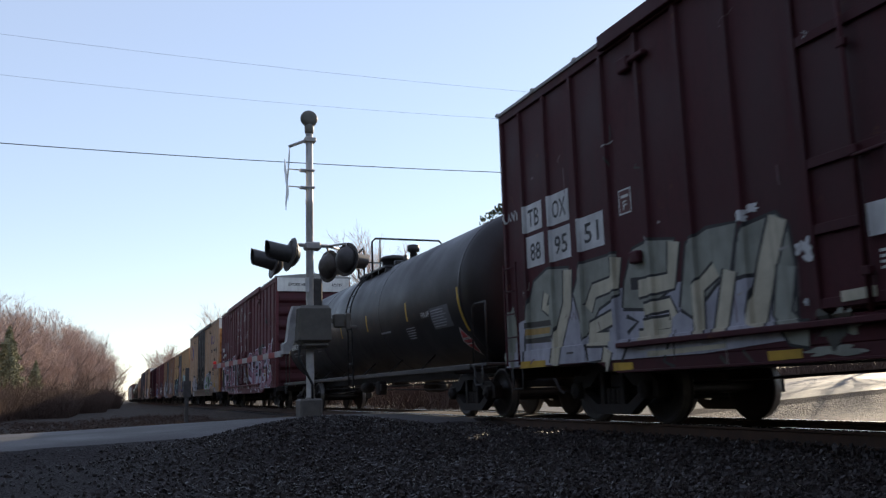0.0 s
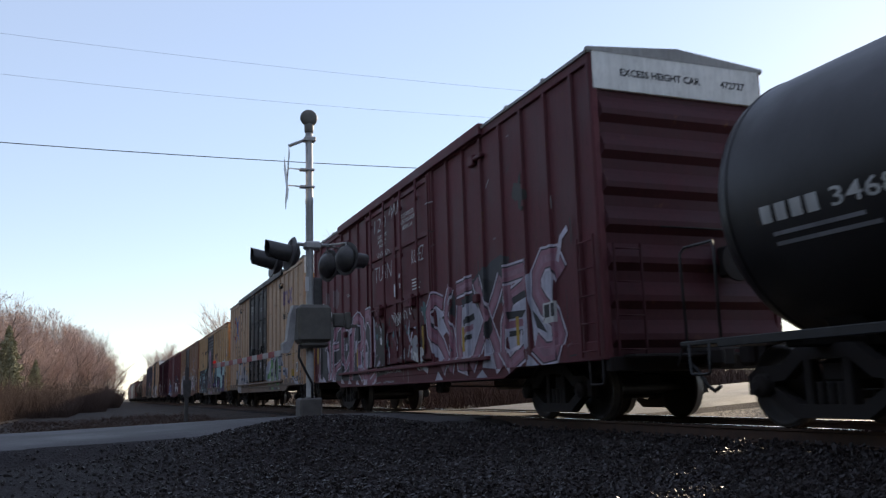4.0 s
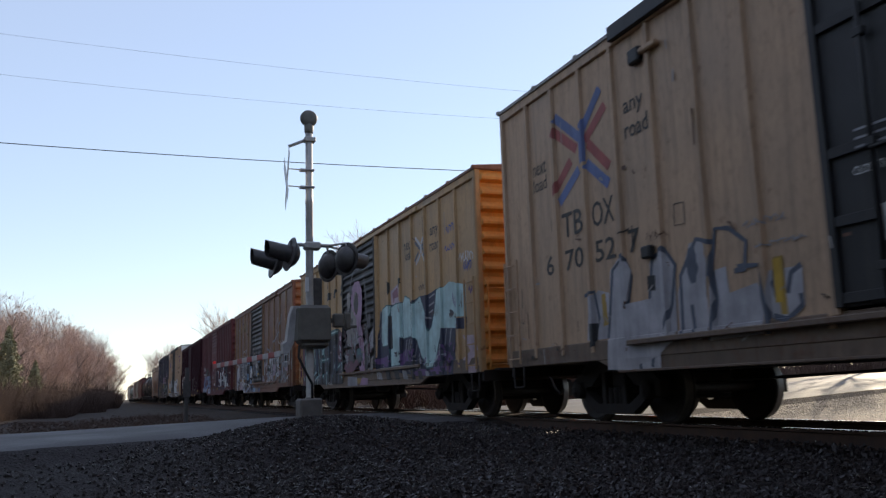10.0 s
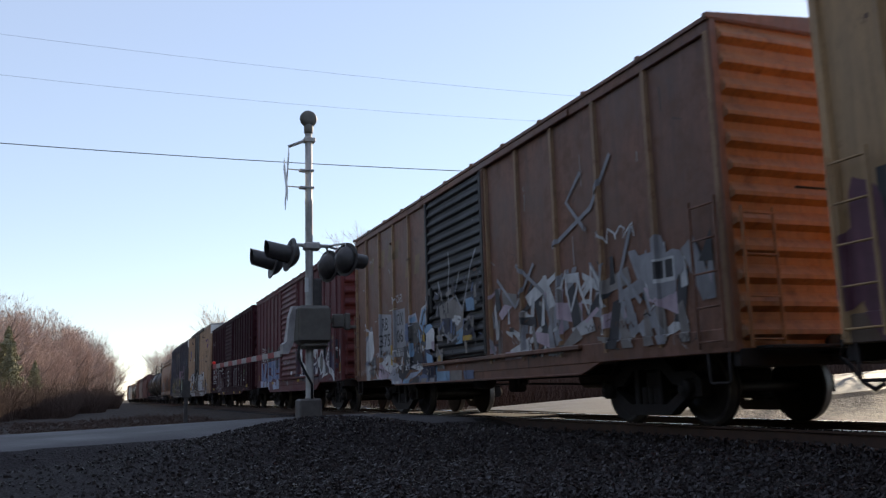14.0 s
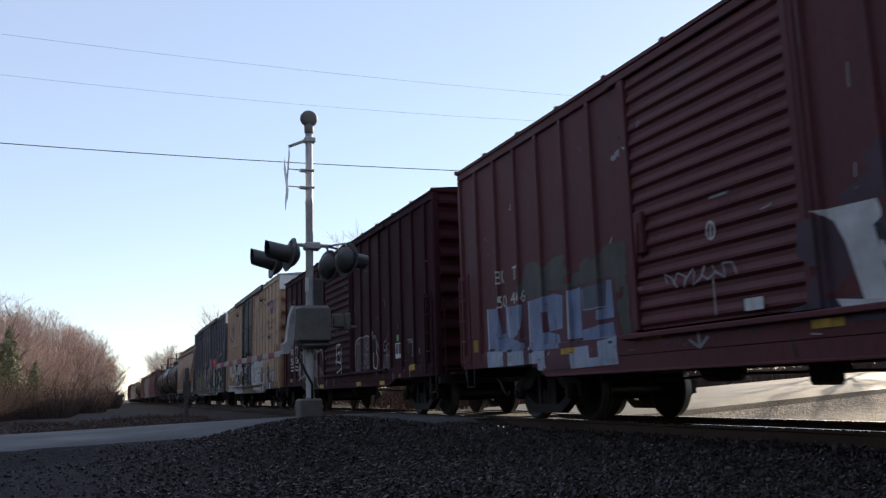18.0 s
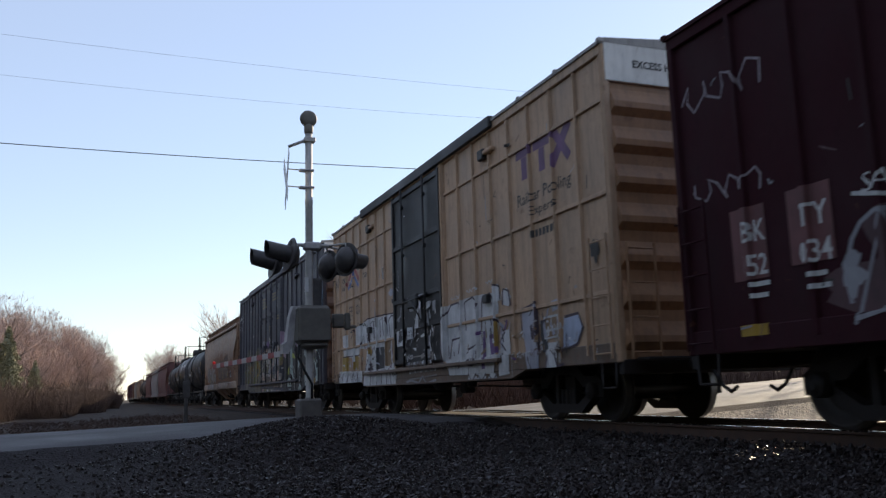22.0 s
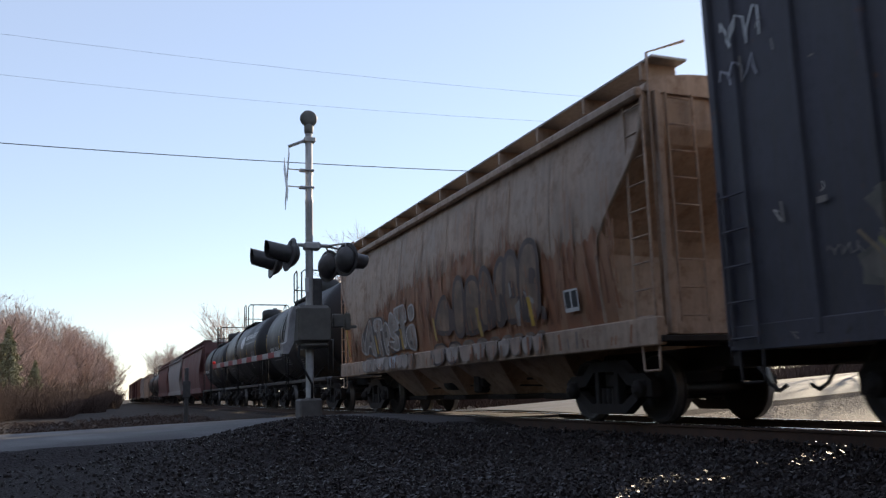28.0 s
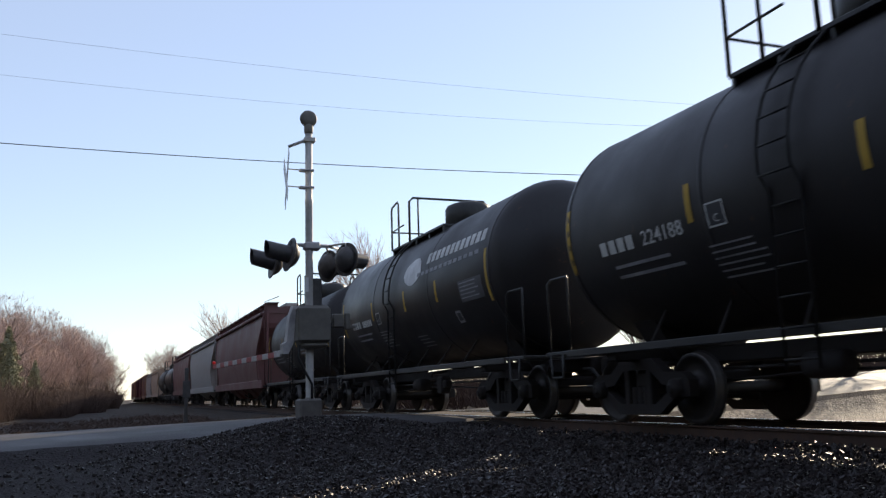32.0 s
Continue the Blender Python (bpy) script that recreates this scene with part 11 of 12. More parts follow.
    P(TANPATCH, (-5.73, 1.58), (-5.89, 1.58), (-5.89, 1.41), (-5.73, 1.41)), P(TANPATCH, (-5.51, 1.37), (-5.89, 1.38), (-5.89, 1.3), (-5.51, 1.28)), B(WHT, -2.66, 0.74, 0.21, 0.07, 288, 0.2),
    S(PLUMLINE, 0.03, (-2.49, 0.82), (-2.65, 0.67), (-2.86, 0.82)), B(WHT, -3.09, 0.73, 0.20, 0.08, 216, 0.2), S(PLUMLINE, 0.03, (-2.93, 0.8), (-3.08, 0.66), (-3.28, 0.8)),
    B(WHT, -3.57, 0.71, 0.19, 0.08, 246, 0.2), S(PLUMLINE, 0.03, (-3.42, 0.78), (-3.56, 0.65), (-3.75, 0.79)), scrawl(WHT, -1.67, -2.18, 2.26, 2.35, 0.02, 60, 4),
    scrawl(WHT, -2.46, -3.02, 2.31, 2.41, 0.02, 61, 4), scrawl(WHT, -3.35, -3.68, 2.37, 2.45, 0.02, 62, 3), B(DULLBLK, -7.08, 2.41, 0.10, 0.14, 229, 0.3),
    scrawl(DULLBLK, -6.91, -7.2, 2.35, 2.54, 0.04, 63, 3)]
items += shard_field([WHT, LAV, PLUMLINE, WHT, TANPATCH, PALEPINK], 6.9, 1.9, 0.98, 1.75, 70, 81, 0.03, 0.13) + shard_field([WHT, LAV, PLUMLINE, WHT, PURPLE, TANPATCH], -1.6, -6.3, 0.98, 1.8, 80, 82, 0.03, 0.13) + shard_field([GREYI, ASHI, CHAR, WHT, DULLBLK], 1.3, -1.3, 1.15, 2.2, 60, 83, 0.03, 0.12)
lay(car_i, on_i, items, "graffiti", "white bubble graffiti with dark outlines")

# J: dark car; yellow wash, mosaic on the doors, pink and pale green piece
items = [B(ink((0.13, 0.12, 0.10)), 5.0, 1.75, 2.4, 0.85, 111, 0.3), B(ink((0.10, 0.10, 0.09)), 3.2, 2.2, 0.8, 0.55, 112, 0.3)]
rg = random.Random(8)
OLIVE, DUST, TAWNY = ink((0.24, 0.23, 0.07)), ink((0.24, 0.21, 0.19)), ink((0.24, 0.17, 0.10))
BONE, STONE_I, ROSY = ink((0.60, 0.55, 0.50)), ink((0.42, 0.37, 0.32)), ink((0.48, 0.29, 0.23))
MALLOW, MINT = ink((0.36, 0.24, 0.32)), ink((0.44, 0.52, 0.48))
items += [B(ink((0.17, 0.14, 0.10)), 3.3, 1.6, 1.3, 0.95, 131, 0.25), B(ink((0.15, 0.13, 0.11)), 5.9, 1.45, 1.3, 0.7, 132, 0.25), R(ink((0.15, 0.125, 0.10)), 6.9, 2.3, 0.95, 1.5)]
for k in range(110):
    y = rg.uniform(2.35, 7.0)
    top = rg.uniform(1.7, 2.25) + (0.35 if y < 4.5 else 0)
    items.append(S(rg.choice((OCHRE, OLIVE, GREYI, DUST, DUST, OLIVE, TAWNY)), rg.uniform(0.015, 0.06), (y, rg.uniform(0.95, 1.3)), (y - 0.1, 1.5), (y + rg.uniform(-0.3, 0.3), top)))
items += [B(ink((0.34, 0.21, 0.05)), y, z, 0.18, 0.22, 140 + k, 0.4) for k, (y, z) in enumerate(((4.6, 1.75), (3.5, 1.9), (2.9, 1.95), (5.6, 1.7), (2.5, 1.7)))]
# the mosaic on the doors, and the outlined lettering in mauve, pale green and lime
items += [P(SOOTY, (-2.35, 2.83), (-3.84, 2.84), (-6.87, 2.75), (-7.04, 3.07), (-7.84, 2.92), (-8.02, 2.24), (-8.4, 1.84), (-8.3, 0.81), (-5.79, 0.81), (-5.61, 0.61), (-2.48, 0.67)),
    P(MALLOW, (-2.22, 2.99), (-3.05, 2.83), (-3.15, 2.52), (-2.8, 2.06), (-2.88, 1.87), (-2.7, 1.95), (-2.18, 2.05)), B(CHAR, -2.89, 2.54, 0.23, 0.25, 286, 0.06),
    scrawl(MINT, -2.75, -3.07, 2.37, 2.7, 0.02, 67, 3), S(MALLOW, 0.07, (-3.19, 2.91), (-3.76, 2.83), (-4.06, 2.9), (-5.04, 2.78)), S(MALLOW, 0.05, (-4.02, 2.91), (-3.96, 2.38)),
    S(MALLOW, 0.09, (-6.03, 2.36), (-6.03, 2.76), (-6.31, 2.96), (-6.74, 3.05), (-7.05, 3.1), (-7.48, 3.05), (-7.87, 2.91), (-7.88, 2.71), (-7.96, 2.31), (-8.02, 2.19)),
    S(MALLOW, 0.05, (-7.21, 1.84), (-7.15, 1.97), (-6.94, 2.11), (-6.93, 2.26), (-7.11, 2.32), (-7.37, 2.21), (-7.83, 1.84)), S(MALLOW, 0.05, (-7.11, 2.72), (-7.03, 2.53)),
    S(MALLOW, 0.03, (-4.76, 2.77), (-4.85, 2.23)),
    S(MALLOW, 0.09, (-5.87, 2.77), (-5.82, 2.61), (-5.72, 2.48), (-5.58, 2.41), (-5.42, 2.41), (-5.27, 2.47), (-5.14, 2.6), (-5.07, 2.77), (-5.06, 2.96), (-5.11, 3.13), (-5.22, 3.26), (-5.37, 3.33), (-5.53, 3.32), (-5.68, 3.24), (-5.8, 3.11), (-5.86, 2.94), (-5.87, 2.77)),
    P(MALLOW, (-5.08, 2.63), (-5.16, 2.31), (-5.7, 2.2), (-5.84, 2.34), (-5.55, 2.29), (-5.29, 2.41)), S(MALLOW, 0.035, (-5.49, 3.07), (-5.57, 2.6)),
    S(MALLOW, 0.035, (-5.3, 2.8), (-5.5, 2.79), (-5.7, 2.95)), S(MALLOW, 0.03, (-5.32, 3.01), (-5.52, 2.78)), P(MALLOW, (-3.76, 2.83), (-4.06, 2.92), (-4, 2.45)),
    P(MALLOW, (-6.1, 2.88), (-6.28, 2.97), (-6.34, 2.32), (-6.08, 2.46)), P(MALLOW, (-6.78, 3.04), (-7.09, 3.09), (-7.1, 2.69), (-7.02, 2.58), (-6.99, 2.83)),
    P(MALLOW, (-7.52, 2.19), (-7.72, 2.33), (-7.96, 2.28), (-8.05, 2.17), (-7.74, 2.18), (-7.55, 2.11)), B(DIMGREEN, -4.56, 3.08, 0.26, 0.22, 287, 0.3),
    B(DIMGREEN, -8.09, 2.33, 0.10, 0.16, 274, 0.4), P(MINT, (-3.97, 2.46), (-4.04, 2.37), (-4.08, 1.51), (-3.96, 1.51), (-3.95, 2.07)),
    P(MINT, (-3.55, 1.61), (-3.7, 1.63), (-4.04, 1.48), (-4.27, 1.12), (-4.13, 1.12), (-3.89, 1.42)), P(MINT, (-3.35, 1.17), (-4, 1.16), (-4.03, 0.84), (-3.31, 0.85)),
    P(MINT, (-3.53, 0.81), (-4.03, 0.8), (-3.94, 0.65), (-3.59, 0.64)), P(MINT, (-5.15, 2.24), (-5.54, 2.19), (-5.45, 1.78), (-5.29, 1.95)),
    P(MINT, (-5.04, 1.83), (-5.49, 1.78), (-5.54, 1.67), (-5.33, 1.72), (-5.08, 1.4), (-5.06, 1.63)),
    P(MINT, (-5.02, 0.67), (-5.55, 0.97), (-5.62, 0.9), (-5.75, 0.76), (-5.67, 0.63), (-5.13, 0.61)),
    P(MINT, (-5.88, 2.36), (-6.24, 2.37), (-6.41, 2.02), (-6.52, 1.92), (-6.33, 1.97), (-6.14, 1.87), (-6.04, 1.84), (-6.02, 2.1)),
    P(MINT, (-6.41, 1.88), (-6.53, 2.11), (-6.71, 2.14), (-6.91, 1.95), (-6.83, 1.9), (-6.6, 2), (-6.69, 1.62), (-6.79, 1.34), (-6.7, 1.37), (-6.52, 1.69)),
    P(MINT, (-6.06, 1.19), (-6.51, 1.28), (-6.67, 1.14), (-7.01, 1.1), (-7, 1.06), (-6.74, 1.05), (-6.74, 0.95), (-6.47, 0.97), (-6.25, 1.04)),
    P(MINT, (-6.29, 0.98), (-6.55, 0.91), (-6.73, 0.81), (-6.36, 0.82)),
    P(MINT, (-6.94, 1.63), (-7.26, 1.66), (-7.32, 1.82), (-7.48, 1.74), (-7.66, 1.6), (-7.98, 1.48), (-7.78, 1.5), (-7.59, 1.59), (-7.3, 1.53), (-6.97, 1.57)),
    P(MINT, (-7.59, 1.61), (-7.85, 1.52), (-7.93, 1.02), (-7.86, 1.08), (-7.7, 1.42)),
    P(MINT, (-8.01, 1.39), (-8.19, 1.37), (-8.16, 1.11), (-8.32, 1), (-8.31, 0.92), (-7.92, 1.02), (-8.07, 1.11)), P(SOOTY, (-5.93, 2.31), (-6.2, 2.33), (-6.39, 1.92), (-6.14, 1.87)),
    P(SOOTY, (-6.52, 2.02), (-6.68, 2.05), (-6.74, 1.73), (-6.59, 1.76)), P(SOOTY, (-5.26, 2.17), (-5.45, 2.15), (-5.4, 1.97)), B(SOOTY, -3.68, 0.99, 0.11, 0.08, 237, 0.1),
    B(SOOTY, -6.35, 1.08, 0.06, 0.05, 237, 0.1), S(SOOTY, 0.05, (-6.57, 1.21), (-6.57, 1.03)), P(TEALI, (-8.03, 1.44), (-8.08, 1.43), (-8.1, 1.12), (-8.02, 1.12)),
    S(MINT, 0.04, (-4.25, 1.57), (-4.51, 1.31), (-4.57, 0.96), (-4.54, 0.66)), S(MINT, 0.04, (-5.55, 1.71), (-5.59, 1.23), (-5.6, 1.03), (-5.37, 0.78), (-5.07, 0.66)),
    S(MINT, 0.04, (-6.9, 1.95), (-6.97, 1.52), (-7.13, 1.16), (-7.1, 0.81)), S(MINT, 0.04, (-7.77, 2.17), (-8.05, 1.99), (-8.27, 1.76), (-8.39, 1.63)),
    S(MINT, 0.04, (-7.31, 0.89), (-7.56, 0.9), (-7.68, 0.95)), S(MINT, 0.04, (-4.88, 2.34), (-5.09, 2.19), (-5.33, 1.81)), S(MINT, 0.04, (-8.01, 1.7), (-8.12, 1.58), (-8.06, 1.49)),
    P(LIME, (-4.04, 2.06), (-4.3, 2), (-4.82, 1.78), (-4.04, 1.89)), P(LIME, (-3.23, 1.5), (-3.52, 1.6), (-3.48, 1.29), (-3.24, 1.31)),
    P(LIME, (-6.76, 0.86), (-7.11, 0.88), (-7.12, 0.79), (-6.77, 0.79)), P(LIME, (-7.28, 1.79), (-7.57, 1.69), (-7.37, 1.49), (-7.29, 1.58)),
    P(LIME, (-7.7, 2.16), (-7.79, 2.07), (-8.02, 1.69), (-7.89, 1.78), (-7.71, 2.02)), P(LIME, (-7.83, 1.47), (-7.91, 1.44), (-7.94, 1.12), (-7.89, 1.19)),
    P(RUSTY_I, (-5.98, 1.65), (-6.01, 1.39), (-6.1, 1.28), (-6.05, 1.15), (-5.95, 1.25), (-5.9, 1.47)), P(DIMYELLOW, (-7.64, 1.07), (-7.88, 1.06), (-7.87, 0.89), (-7.63, 0.9)),
    scrawl(SKY, -8.3, -8.95, 3.0, 3.9, 0.05, 61, 5), *[S(SKY, 0.03, (-8.65, 3.5), (-8.65 + 0.33 * math.cos(a), 3.5 + 0.6 * math.sin(a))) for a in (0.3, 1.1, 1.9, 2.7, 3.6, 4.4, 5.3)],
    scrawl(WHT, 8.75, 8.1, 4.1, 4.6, 0.03, 62, 3), scrawl(LAV, 8.8, 8.2, 3.7, 4.0, 0.03, 63, 3),
    P(UMBER, (2.13, 2.38), (0.51, 2.41), (-0.59, 2.51), (-1.97, 2.44), (-2.21, 2.37), (-1.88, 0.87), (2.18, 0.96)), P(TAWNY, (1.8, 2.49), (0.51, 2.47), (0.59, 1.83), (1.8, 1.85)),
    P(OLIVE, (1.14, 2.05), (0.75, 2.13), (0.85, 1.91), (1.13, 1.91)), P(STONE_I, (0.45, 2.39), (0.03, 2.44), (0.06, 1.82), (0.48, 1.82)),
    P(BONE, (0.73, 1.99), (0.56, 2), (0.54, 1.7), (0.71, 1.75)), P(STONE_I, (-0.11, 2.45), (-0.49, 2.46), (-0.44, 2.07), (-0.11, 2.05)),
    P(OLIVE, (-0.11, 2.04), (-0.41, 2.06), (-0.38, 1.58), (-0.12, 1.6)), P(TAWNY, (-0.58, 2.48), (-1.09, 2.47), (-1.04, 2.08), (-0.54, 2.1)),
    P(SAGE, (-0.61, 1.97), (-1.35, 2.02), (-1.36, 1.57), (-1.11, 1.38), (-0.57, 1.67)), P(GREYI, (-1.14, 2.46), (-1.4, 2.45), (-1.36, 2.1), (-1.13, 2.11)),
    P(STONE_I, (-1.48, 2.46), (-1.91, 2.44), (-1.86, 2.03), (-1.5, 2.04)), P(LAV, (-1.66, 1.95), (-1.9, 1.96), (-1.88, 1.7), (-1.69, 1.62)),
    P(NAVY, (-0.57, 1.67), (-1.11, 1.66), (-1.12, 1.37), (-0.7, 1.35)), P(OLIVE, (-0.58, 2.09), (-1.14, 2.06), (-1.04, 1.93), (-0.61, 2)),
    P(BONE, (-1.18, 1.93), (-1.38, 1.98), (-1.33, 1.8), (-1.12, 1.8)), P(CHAR, (-1.42, 1.78), (-1.83, 1.71), (-1.71, 1.52), (-1.4, 1.56)),
    P(ROSY, (-1.34, 1.45), (-1.91, 1.48), (-1.88, 1.23), (-1.31, 1.21)), P(ROSY, (-0.17, 1.41), (-0.54, 1.43), (-0.51, 1.09), (-0.18, 1.05)),
    P(ROSY, (-0.59, 1.19), (-1.87, 1.18), (-1.86, 1.04), (-0.57, 1.02)), P(ROSY, (-0.57, 0.99), (-1.85, 1.01), (-1.83, 0.88), (-0.55, 0.87)),
    P(BONE, (2.19, 1.86), (1.8, 1.87), (1.84, 1.2), (2.24, 1.18)), P(ROSY, (1.66, 1.39), (1.09, 1.42), (1.12, 1.17), (1.64, 1.18)),
    P(LAV, (0.25, 1.53), (0.04, 1.56), (0.03, 1.33), (0.25, 1.33)), P(OLIVE, (0.48, 1.83), (0.32, 1.83), (0.32, 1.41), (0.48, 1.4)),
    P(CHAR, (0.04, 2.42), (-0.11, 2.41), (-0.1, 1.94), (0.05, 1.93)), P(BONE, (0.05, 2.92), (-0.07, 2.92), (-0.1, 2.65), (0.04, 2.65)),
    P(BONE, (-0, 2.35), (-0.07, 2.34), (-0.03, 1.63), (0.03, 1.62)), P(STONE_I, (-1.95, 1.38), (-2.33, 1.38), (-2.3, 1.13), (-1.92, 1.12)),
    P(BONE, (-1.99, 1.07), (-2.29, 1.07), (-2.26, 0.85), (-1.98, 0.84)), P(TAWNY, (-2.08, 2.3), (-2.44, 2.26), (-2.36, 1.67), (-1.99, 1.69)),
    P(OLIVE, (-2.24, 2.1), (-2.33, 2.1), (-2.27, 1.64), (-2.19, 1.64)), P(BONE, (1.65, 1.51), (1.49, 1.52), (1.51, 1.4), (1.64, 1.4)),
    P(STONE_I, (1.47, 1.46), (1.3, 1.47), (1.33, 1.31), (1.46, 1.35)), P(CHAR, (1.29, 1.41), (1.13, 1.42), (1.16, 1.23), (1.28, 1.3)),
    P(BONE, (1.1, 1.47), (0.94, 1.47), (0.97, 1.36), (1.09, 1.36)), P(ROSY, (0.93, 1.42), (0.78, 1.43), (0.81, 1.28), (0.92, 1.31)),
    P(BONE, (0.75, 1.47), (0.61, 1.48), (0.64, 1.3), (0.74, 1.36)), P(STONE_I, (0.59, 1.43), (0.45, 1.43), (0.48, 1.32), (0.58, 1.32)),
    P(CHAR, (0.44, 1.38), (0.3, 1.39), (0.33, 1.25), (0.43, 1.27)), P(BONE, (0.27, 1.43), (0.14, 1.44), (0.17, 1.27), (0.27, 1.33)),
    P(ROSY, (0.13, 1.39), (-0, 1.39), (0.02, 1.29), (0.12, 1.29)), P(BONE, (-0.03, 1.44), (-0.15, 1.44), (-0.12, 1.31), (-0.03, 1.34)),
    P(STONE_I, (1.7, 1.09), (1.54, 1.1), (1.57, 0.91), (1.69, 0.98)), P(CHAR, (1.52, 1.05), (1.35, 1.06), (1.38, 0.94), (1.5, 0.93)),
    P(BONE, (1.32, 1.11), (1.16, 1.12), (1.19, 0.97), (1.31, 1)), P(ROSY, (1.15, 1.07), (0.99, 1.08), (1.03, 0.89), (1.14, 0.96)),
    P(BONE, (0.96, 1.13), (0.81, 1.14), (0.84, 1.02), (0.95, 1.02)), P(STONE_I, (0.8, 1.08), (0.65, 1.09), (0.68, 0.95), (0.79, 0.98)),
    P(CHAR, (0.64, 1.04), (0.5, 1.05), (0.53, 0.88), (0.63, 0.94)), P(BONE, (0.47, 1.1), (0.33, 1.11), (0.36, 1), (0.46, 1)), P(ROSY, (0.32, 1.06), (0.19, 1.07), (0.22, 0.93), (0.31, 0.96)),
    P(BONE, (0.16, 1.12), (0.03, 1.13), (0.06, 0.96), (0.16, 1.01)), P(STONE_I, (0.02, 1.08), (-0.11, 1.09), (-0.08, 0.98), (0.01, 0.98)),
    S(CHAR, 0.04, (2.27, 1.15), (1.01, 1.12), (-0.39, 0.97), (-1.85, 1.03)), S(CHAR, 0.04, (1.69, 1.7), (0.97, 1.45), (-0.08, 1.43)), S(CHAR, 0.04, (-0.57, 1.02), (-1.85, 1.03)),
    S(CHAR, 0.04, (-1.35, 2.02), (-1.29, 1.47), (-1.27, 0.92)), S(CHAR, 0.04, (-0.58, 2.11), (-0.56, 1.44)), S(CHAR, 0.04, (0.46, 2.44), (0.48, 1.83)),
    P(BONE, (-1.12, 2.15), (-1.18, 2.4), (-1.25, 2.15)), P(BONE, (-1.39, 2.1), (-1.46, 2.45), (-1.48, 2.11)), scrawl(LAV, 1.63, 1.09, 2.62, 2.84, 0.03, 64, 3),
    B(PURPLE, 0.38, 2.64, 0.26, 0.12, 206, 0.3), scrawl(LAV, 1, 0.52, 2.59, 2.75, 0.03, 65, 3), scrawl(LAV, -0.29, -0.7, 2.65, 2.69, 0.03, 66, 3),
    P(ROSY, (2.25, 0.83), (1.71, 0.82), (1.81, 0.67), (2.13, 0.66)), P(OLIVE, (1.64, 0.82), (1.15, 0.81), (1.24, 0.66), (1.53, 0.66)),
    P(BONE, (1.08, 0.8), (0.63, 0.8), (0.72, 0.66), (0.98, 0.65)), P(OLIVE, (0.57, 0.79), (0.16, 0.79), (0.24, 0.65), (0.48, 0.65)),
    P(BONE, (0.11, 0.78), (-0.27, 0.78), (-0.2, 0.65), (0.03, 0.64)), P(STONE_I, (-0.32, 0.77), (-0.66, 0.77), (-0.6, 0.64), (-0.39, 0.64)),
    P(LAV, (-0.71, 0.76), (-1.03, 0.76), (-0.97, 0.64), (-0.78, 0.63)), P(ROSY, (-1.07, 0.76), (-1.37, 0.75), (-1.31, 0.64), (-1.13, 0.63)),
    P(BONE, (-1.41, 0.75), (-1.68, 0.75), (-1.63, 0.63), (-1.46, 0.63)), P(ROSY, (-1.72, 0.74), (-1.98, 0.74), (-1.92, 0.63), (-1.77, 0.63))]
items += shard_field([BONE, CHAR, CHAR, OLIVE, STONE_I, CHAR, LAV, ROSY, BONE, CHAR], 2.25, -2.3, 1.2, 2.5, 120, 113, 0.04, 0.17)
lay(car_j, on_j, items, "graffiti", "many-coloured graffiti over dark paint")
DIMYEL = ink((0.24, 0.17, 0.06))
lay(car_j, on_j, bars(1.6, 4.55, 4, 0.95, 0.06, 0.12, DIMYEL, 71) + bars(-0.7, 4.55, 3, 1.1, 0.06, 0.12, DIMYEL, 72) + bars(-1.6, 3.6, 2, 0.5, 0.05, 0.1, DIMYEL, 73) + bars(0.0, 3.3, 3, 0.2, 0.05, 0.1, DIMYEL, 74), "door_lettering", "dim yellow stencilled notices")

# K: faded pieces and rust on the hopper
KPALE, KDIM, KICE, KLINE, KSHADE = ink((0.30, 0.25, 0.22), wear=0.7), ink((0.22, 0.165, 0.135), wear=0.6), ink((0.27, 0.28, 0.30)), ink((0.46, 0.42, 0.40), wear=0.6), ink((0.085, 0.065, 0.06))
KBROWN, KDARK = ink((0.21, 0.13, 0.088), wear=0.6), ink((0.075, 0.045, 0.04), wear=0.5)
RUST_TONES = [ink(c, wear=0.2) for c in ((0.27, 0.105, 0.048), (0.18, 0.065, 0.03), (0.31, 0.15, 0.08))]
rg = random.Random(17)


def rust_top(y):
    """How high the rust has crept up the side."""
    return 2.05 + 1.1 * smooth(6.2, 1.8, y) - 0.35 * smooth(-2.0, -6.0, y) + 0.22 * noise.noise((y * 0.9, 3.1, 0))


items = []
for k in range(64):
    y = 6.6 - 13.2 * k / 63
    h = rust_top(y) - 0.25 + rg.uniform(-0.12, 0.12)
    items.append(P(RUST_TONES[0] if k % 3 else RUST_TONES[2], (y + 0.16, 1.37), (y + 0.14, h - 0.1), (y + 0.02, h + rg.uniform(0, 0.14)), (y - 0.13, h - 0.12), (y - 0.15, 1.37)))
for k in range(430):
    y = rg.uniform(-6.9, 6.9)
    top = rust_top(y)
    z = rg.uniform(1.38, top - 0.3)
    h = rg.uniform(0.2, 0.75)
    items.append(S(rg.choice(RUST_TONES), rg.uniform(0.015, 0.09), (y, z), (y + rg.uniform(-0.04, 0.04), z + h * 0.6), (y + rg.uniform(-0.07, 0.07), z + h), taper=0.8))
for k in range(70):
    y, z = rg.uniform(-7.0, 7.0), rg.uniform(2.7, 3.6)
    items.append(S(RUST_TONES[2], rg.uniform(0.012, 0.03), (y, z), (y + rg.uniform(-0.03, 0.03), z + rg.uniform(0.2, 0.6))))
lay(car_k, on_k, items, "rust_streak", "brown rust streaks", 0.0, 9.0)


